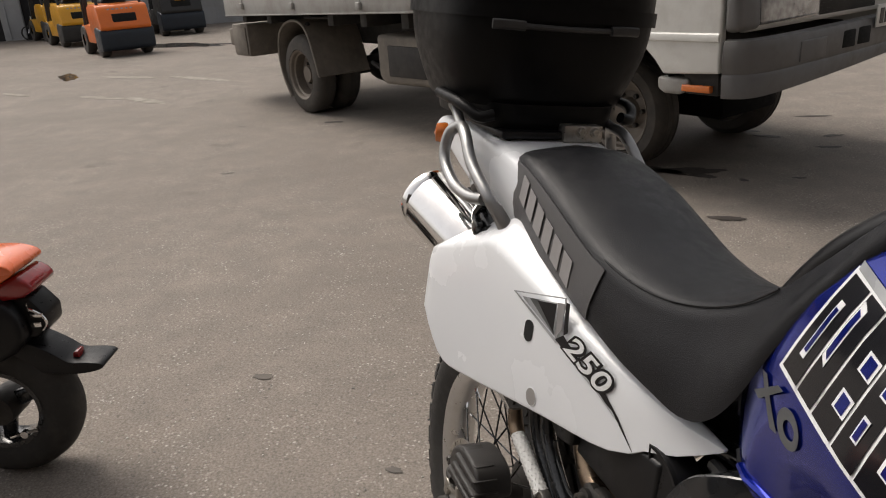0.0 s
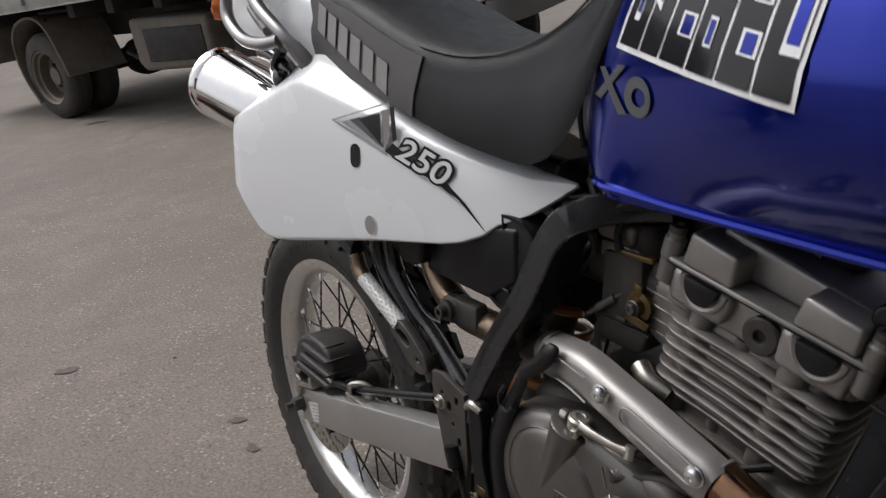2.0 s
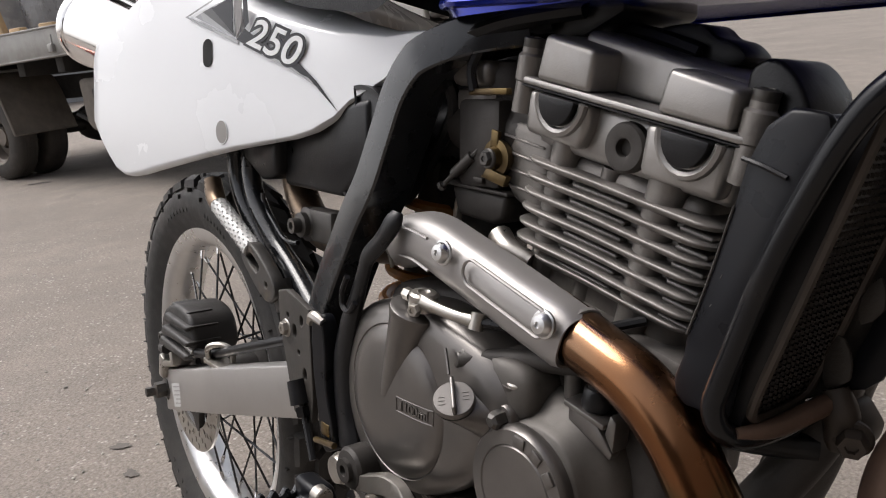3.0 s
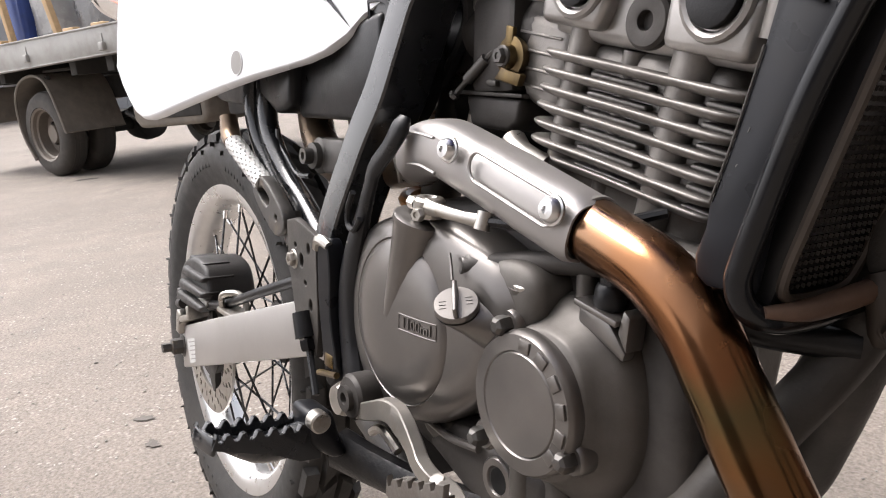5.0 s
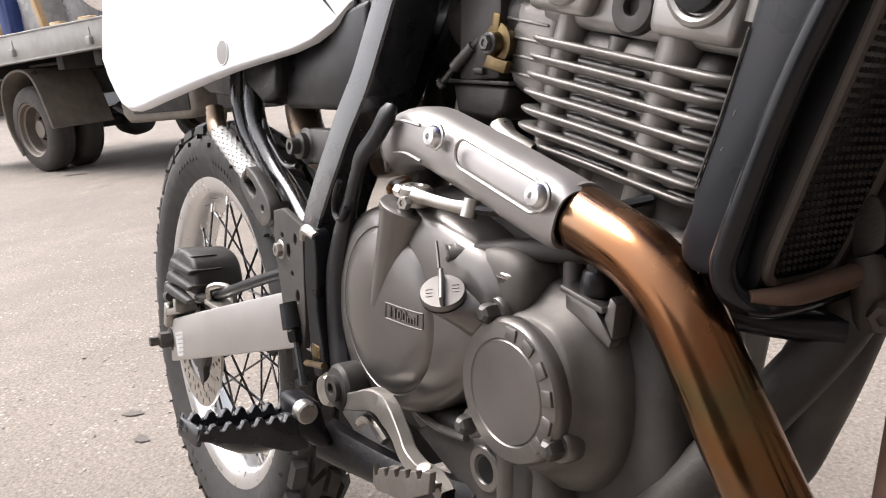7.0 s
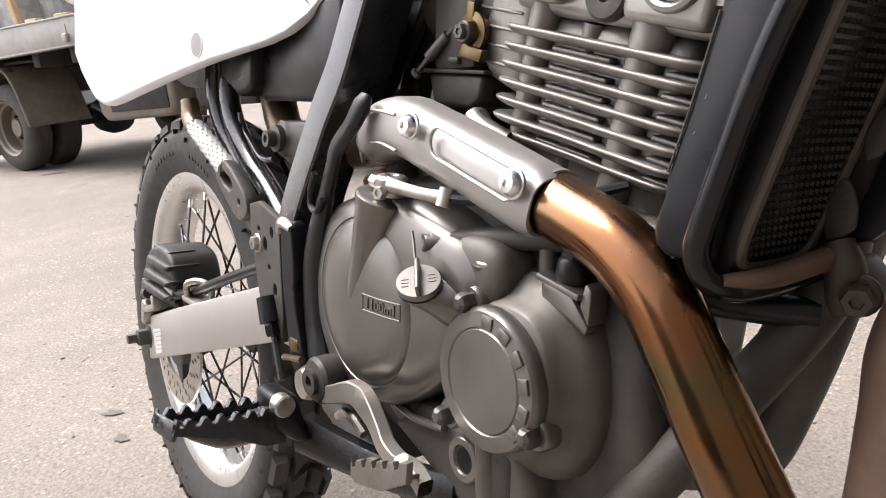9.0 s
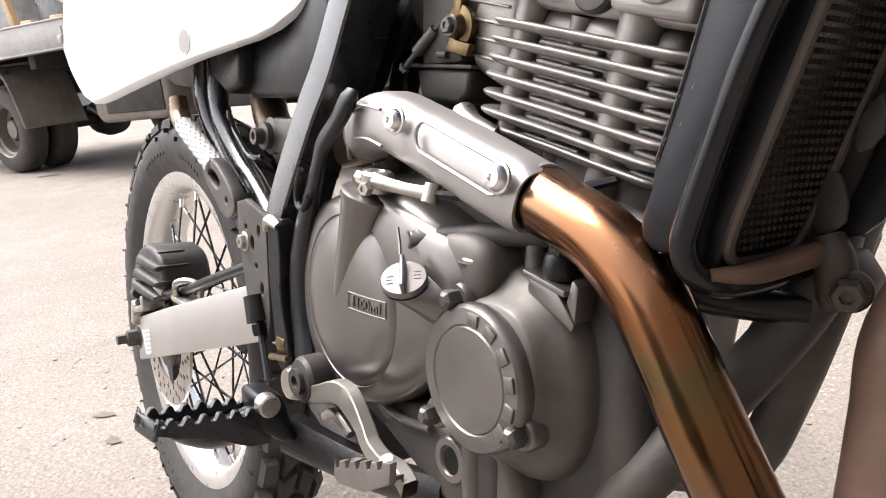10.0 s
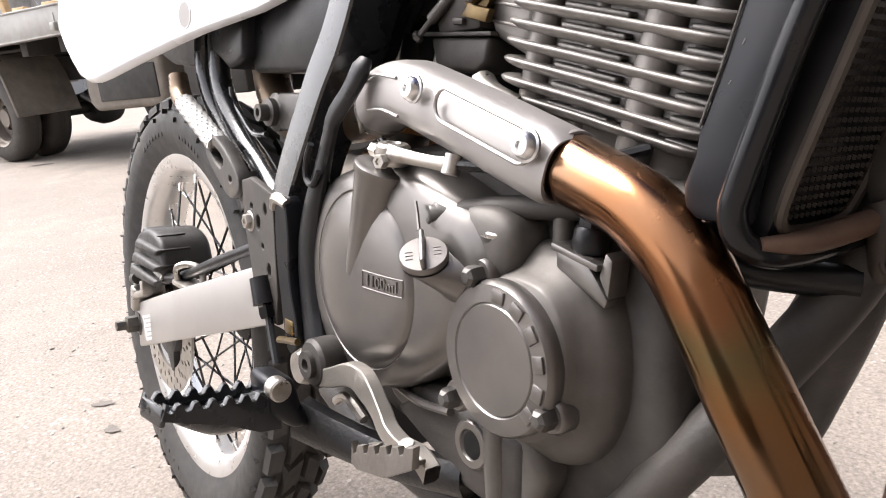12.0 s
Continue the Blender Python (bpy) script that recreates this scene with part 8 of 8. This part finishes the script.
# ---- forklifts; x points from their mast to their counterweight ----
def build_forklift(x, y, turn, paint, weight_mat, label, scale=1.0):
    f = thing("forklift", pose(x, y, 0, 0, 0, turn) @ Matrix.Diagonal((scale, scale, scale, 1)), label, "forklift", "parked forklifts")
    for wx, r in ((-0.35, 0.24), (-1.75, 0.30)):
        for s in (-1, 1):
            w = part("wheel", lathe([(0.12, -0.09), (r - 0.02, -0.09), (r, -0.06), (r, 0.06), (r - 0.02, 0.09), (0.12, 0.09)], (wx, s * 0.42, r), RIGHT, 28, close=False), TRUCK_TYRE, f, "black solid forklift tyre")
            part("rim", lathe([(0.13, -0.07), (0.11, 0.03), (0.05, 0.06), (0, 0.06)], (wx, s * 0.42, r), (0, s, 0), 20), weight_mat, w)
    part("counterweight", prism(smooth_line([(0.02, 0.14), (0.06, 0.30), (0.05, 0.52), (-0.12, 0.56), (-0.45, 0.56), (-0.45, 0.16), (-0.2, 0.12)], 3, True), -0.53, 0.53, 0.05, 3), weight_mat, f, "dark cast counterweight")
    hood = part("hood", prism(smooth_line([(0.05, 0.53), (0.035, 0.72), (-0.05, 0.95), (-0.22, 1.02), (-0.9, 1.0), (-0.9, 0.5), (-0.4, 0.5)], 3, True), -0.50, 0.50, 0.05, 3), paint, f, "painted steel engine hood")
    part("grille", prism([(0.0, 0.66), (0.055, 0.66), (0.02, 0.84), (-0.05, 0.84)], -0.24, 0.24, 0.02), HOLE, hood)
    for k in range(6):
        part("maker_bar", moved(box(-0.004, 0.004, -0.026, 0.026, -0.03, 0.03), pose(-0.035, -0.27 + 0.09 * k, 0.915, 0, -23, 0)), GREY_DECAL, hood)
    part("body", box(-1.9, -0.6, -0.48, 0.48, 0.25, 0.62, 0.04), paint, f)
    seat = part("seat", join(box(-1.05, -0.62, -0.24, 0.24, 1.0, 1.12, 0.05, 3), box(-0.68, -0.56, -0.22, 0.22, 1.1, 1.5, 0.05, 3)), BLACK_LEATHER, f)
    for s in (-1, 1):
        part("rear_pillar", tube([(-0.25, s * 0.42, 1.0), (-0.38, s * 0.43, 1.6), (-0.5, s * 0.42, 2.08)], 0.03, 8), FORK_GREY, f)
        part("front_pillar", tube([(-1.65, s * 0.44, 0.6), (-1.5, s * 0.44, 1.4), (-1.25, s * 0.42, 2.1)], 0.03, 8), FORK_GREY, f)
        part("mast_rail", box(-2.05, -1.95, s * 0.30 - 0.05, s * 0.30 + 0.05, 0.1, 2.15, 0.01), FORK_GREY, f)
        part("fork", prism([(-3.0, 0.06), (-2.08, 0.05), (-2.08, 0.5), (-2.12, 0.5), (-2.13, 0.1), (-3.0, 0.08)], s * 0.22 - 0.05, s * 0.22 + 0.05, 0.004), FORK_GREY, f)
    for k in range(6):
        part("roof_bar", box(-1.25, -0.5, -0.40 + 0.15 * k, -0.35 + 0.15 * k, 2.08, 2.12, 0.01), FORK_GREY, f)
    part("mast_cross", join(box(-2.04, -1.96, -0.35, 0.35, 2.1, 2.18, 0.01), box(-2.1, -2.0, -0.4, 0.4, 0.35, 0.5, 0.01)), FORK_GREY, f)
    part("steering_column", tube([(-1.6, 0, 0.6), (-1.4, 0, 1.15)], 0.03, 8), FORK_GREY, f)
    return f


def build_yard():
    build_forklift(-15.45, -1.52, 17, FORK_ORANGE, FORK_DARK, "orange forklift with a dark blue counterweight", 0.96)
    build_forklift(-19.6, -2.75, 20, FORK_YELLOW, FORK_GREY, "yellow forklift parked behind an orange one", 0.95)
    build_forklift(-22.6, -3.55, 22, FORK_YELLOW, FORK_GREY, "yellow forklift parked by the hall door", 0.95)
    dark = build_forklift(-20.6, -0.45, 12, FORK_GREY, FORK_DARK, "dark grey forklift with a worn dark counterweight", 1.05)
    part("yellow_plate", moved(box(-0.006, 0.006, -0.14, 0.14, -0.06, 0.06, 0.004), pose(0.04, 0.0, 0.88, 0, -20, 0)), FORK_YELLOW, dark)
    # hall of grey cladding, with a wide dark gate and a dark door
    spans = ((-9.2, -8.6, 0, 6.5), (-5.55, -4.95, 0, 6.5), (-3.85, 30.0, 0, 6.5), (-8.6, -5.55, 4.2, 6.5), (-4.95, -3.85, 2.4, 6.5))
    bms = [box(-25.2, -25.0, y0, y1, z0, z1) for y0, y1, z0, z1 in spans]
    wall = part("wall_west", join(*bms), WALL)
    tagged(wall, "grey ribbed metal hall wall", "wall", kind="structure")
    for k in range(150):
        y = -29.8 + 0.4 * k
        if y < -9.2 or -8.7 < y < -5.5 or -5.0 < y < -3.8:
            continue
        part("cladding_rib", box(-25.0, -24.96, y - 0.03, y + 0.03, 0.02, 6.5), WALL, wall)
    # the gate is a near-black panel, coloured as the unlit hall behind it
    tagged(part("gate_1", box(-25.18, -25.12, -8.6, -5.55, 0, 4.2), DOORWAY), "open hall gate, its unlit inside painted near-black", "gate", kind="structure")
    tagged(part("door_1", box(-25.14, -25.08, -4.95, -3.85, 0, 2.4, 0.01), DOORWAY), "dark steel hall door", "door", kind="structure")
    # unseen plain walls, added to block sky light and darken what the bike reflects
    tagged(part("shade_wall_east", box(3.6, 3.8, -14.0, 14.0, 0, 5.5), SHADE_WALL), "plain dark brown wall, unseen, added to block sky light", "wall", kind="structure")
    tagged(part("shade_wall_south", box(-1.2, 3.6, -8.2, -8.0, 0, 4.0), SHADE_WALL), "plain dark brown wall, unseen, added to block sky light", "wall", kind="structure")
    # a little white bicycle by the door
    b = thing("child_bicycle", pose(-24.3, -4.5, 0, 0, 0, 78), "small white bicycle leaning by the hall door", "bicycle")
    for x in (-0.3, 0.3):
        part("wheel", lathe([(0.17, -0.02), (0.20, -0.015), (0.20, 0.015), (0.17, 0.02), (0.17, -0.02)], (x, 0, 0.2), RIGHT, 24, close=False), RUBBER, b)
    part("bicycle_frame", join(tube([(-0.3, 0, 0.2), (-0.1, 0, 0.5), (0.2, 0, 0.55), (0.3, 0, 0.2)], 0.022, 8), tube([(-0.1, 0, 0.5), (0, 0, 0.22), (0.2, 0, 0.55)], 0.022, 8), tube([(-0.12, 0, 0.5), (-0.13, 0, 0.66)], 0.03, 8), tube([(0.2, 0, 0.55), (0.18, 0, 0.75)], 0.02, 8), tube([(0.16, -0.2, 0.76), (0.16, 0.2, 0.76)], 0.015, 8)), WHITE, b)
    # marks on the ground
    oil = "dark oil stain on the asphalt"
    for k, (x, y, rx, ry, turn) in enumerate(((-1.25, -0.33, 0.035, 0.018, 60), (-0.575, -0.045, 0.022, 0.012, 40), (-0.432, -0.061, 0.020, 0.012, 10), (-5.74, 0.75, 0.09, 0.04, 60), (-2.80, 2.25, 0.16, 0.05, 20), (-2.70, 2.40, 0.20, 0.06, 60), (-2.58, 2.38, 0.10, 0.04, 30),
                                         (-2.38, 2.52, 0.035, 0.02, 0), (-1.88, 2.01, 0.09, 0.04, 50), (-3.19, 3.36, 0.09, 0.03, 40), (-3.54, 4.06, 0.12, 0.03, 60), (-2.96, 3.71, 0.07, 0.03, 70), (-2.26, 2.80, 0.035, 0.015, 60), (-2.73, 3.45, 0.08, 0.03, 50), (-3.40, 3.36, 0.10, 0.03, 30), (-4.31, -0.28, 0.05, 0.02, 80), (-6.08, -0.05, 0.05, 0.02, 30))):
        blotch(x, y, rx, ry, turn, FAINT if k < 3 or k > 14 else STAIN, oil, "stain", k + 1)
    blotch(-17.0, -0.50, 1.5, 0.45, 35, WET, "dark wet puddle beside the forklift", "puddle", 31)
    blotch(-12.3, -2.3, 0.5, 0.12, 10, WET, "thin wet streak on the yard", "puddle", 33)
    for k, (x, y, l, w, turn) in enumerate(((-11.4, -1.35, 1.3, 0.16, 40), (-10.3, -0.35, 1.6, 0.15, 30), (-9.3, -1.55, 0.9, 0.12, 40), (-8.6, -1.0, 1.0, 0.15, 27), (-10.6, -2.75, 0.8, 0.10, 33))):
        pts = [(l / 2 * math.cos(a) * (1 + 0.1 * noise.noise((a * 3, k, 0))), w / 2 * math.sin(a) * (1.2 + 0.8 * noise.noise((a * 4, k, 1)))) for a in [2 * math.pi * i / 30 for i in range(30)]]
        tagged(part("worn_line", moved(curve_mesh([pts], 0.0005), pose(x, y, 0.0012, 0, 0, turn)), PALE_LINE), "worn pale line on the asphalt", "road marking", kind="structure")


def build_pebbles():
    rnd = random.Random(7)
    bms = []
    for k in range(2600):
        x, y = rnd.uniform(-3.2, 1.3), rnd.uniform(-1.4, 2.2)
        s = rnd.uniform(0.0012, 0.0038) * (1.5 if rnd.random() < 0.06 else 1)
        bm = bmesh.new()
        bmesh.ops.create_icosphere(bm, subdivisions=1, radius=s, matrix=Matrix.Translation((x, y, s * 0.15)) @ Matrix.Rotation(rnd.uniform(0, 6), 4, "Z") @ Matrix.Diagonal((1.3, 0.9, 0.55, 1)))
        bms.append(bm)
    me = join(*bms)
    ob = part("gravel", me, PEBBLE, flat=True)
    tagged(ob, "loose pale grit on the asphalt", "gravel", kind="stuff")


# dark brown of the added walls that hold back sky light
SHADE_WALL = material("brown_shade_wall", (0.10, 0.085, 0.072), 0.8, 0.0, 0.2, 2.0, bump=0.3, bump_scale=12)
PEBBLE = material("pale_grit", (0.32, 0.30, 0.27), 0.85, 0.0, 0.1, 90, island=0.45)
build_pit_bike()
build_yard()
build_pebbles()
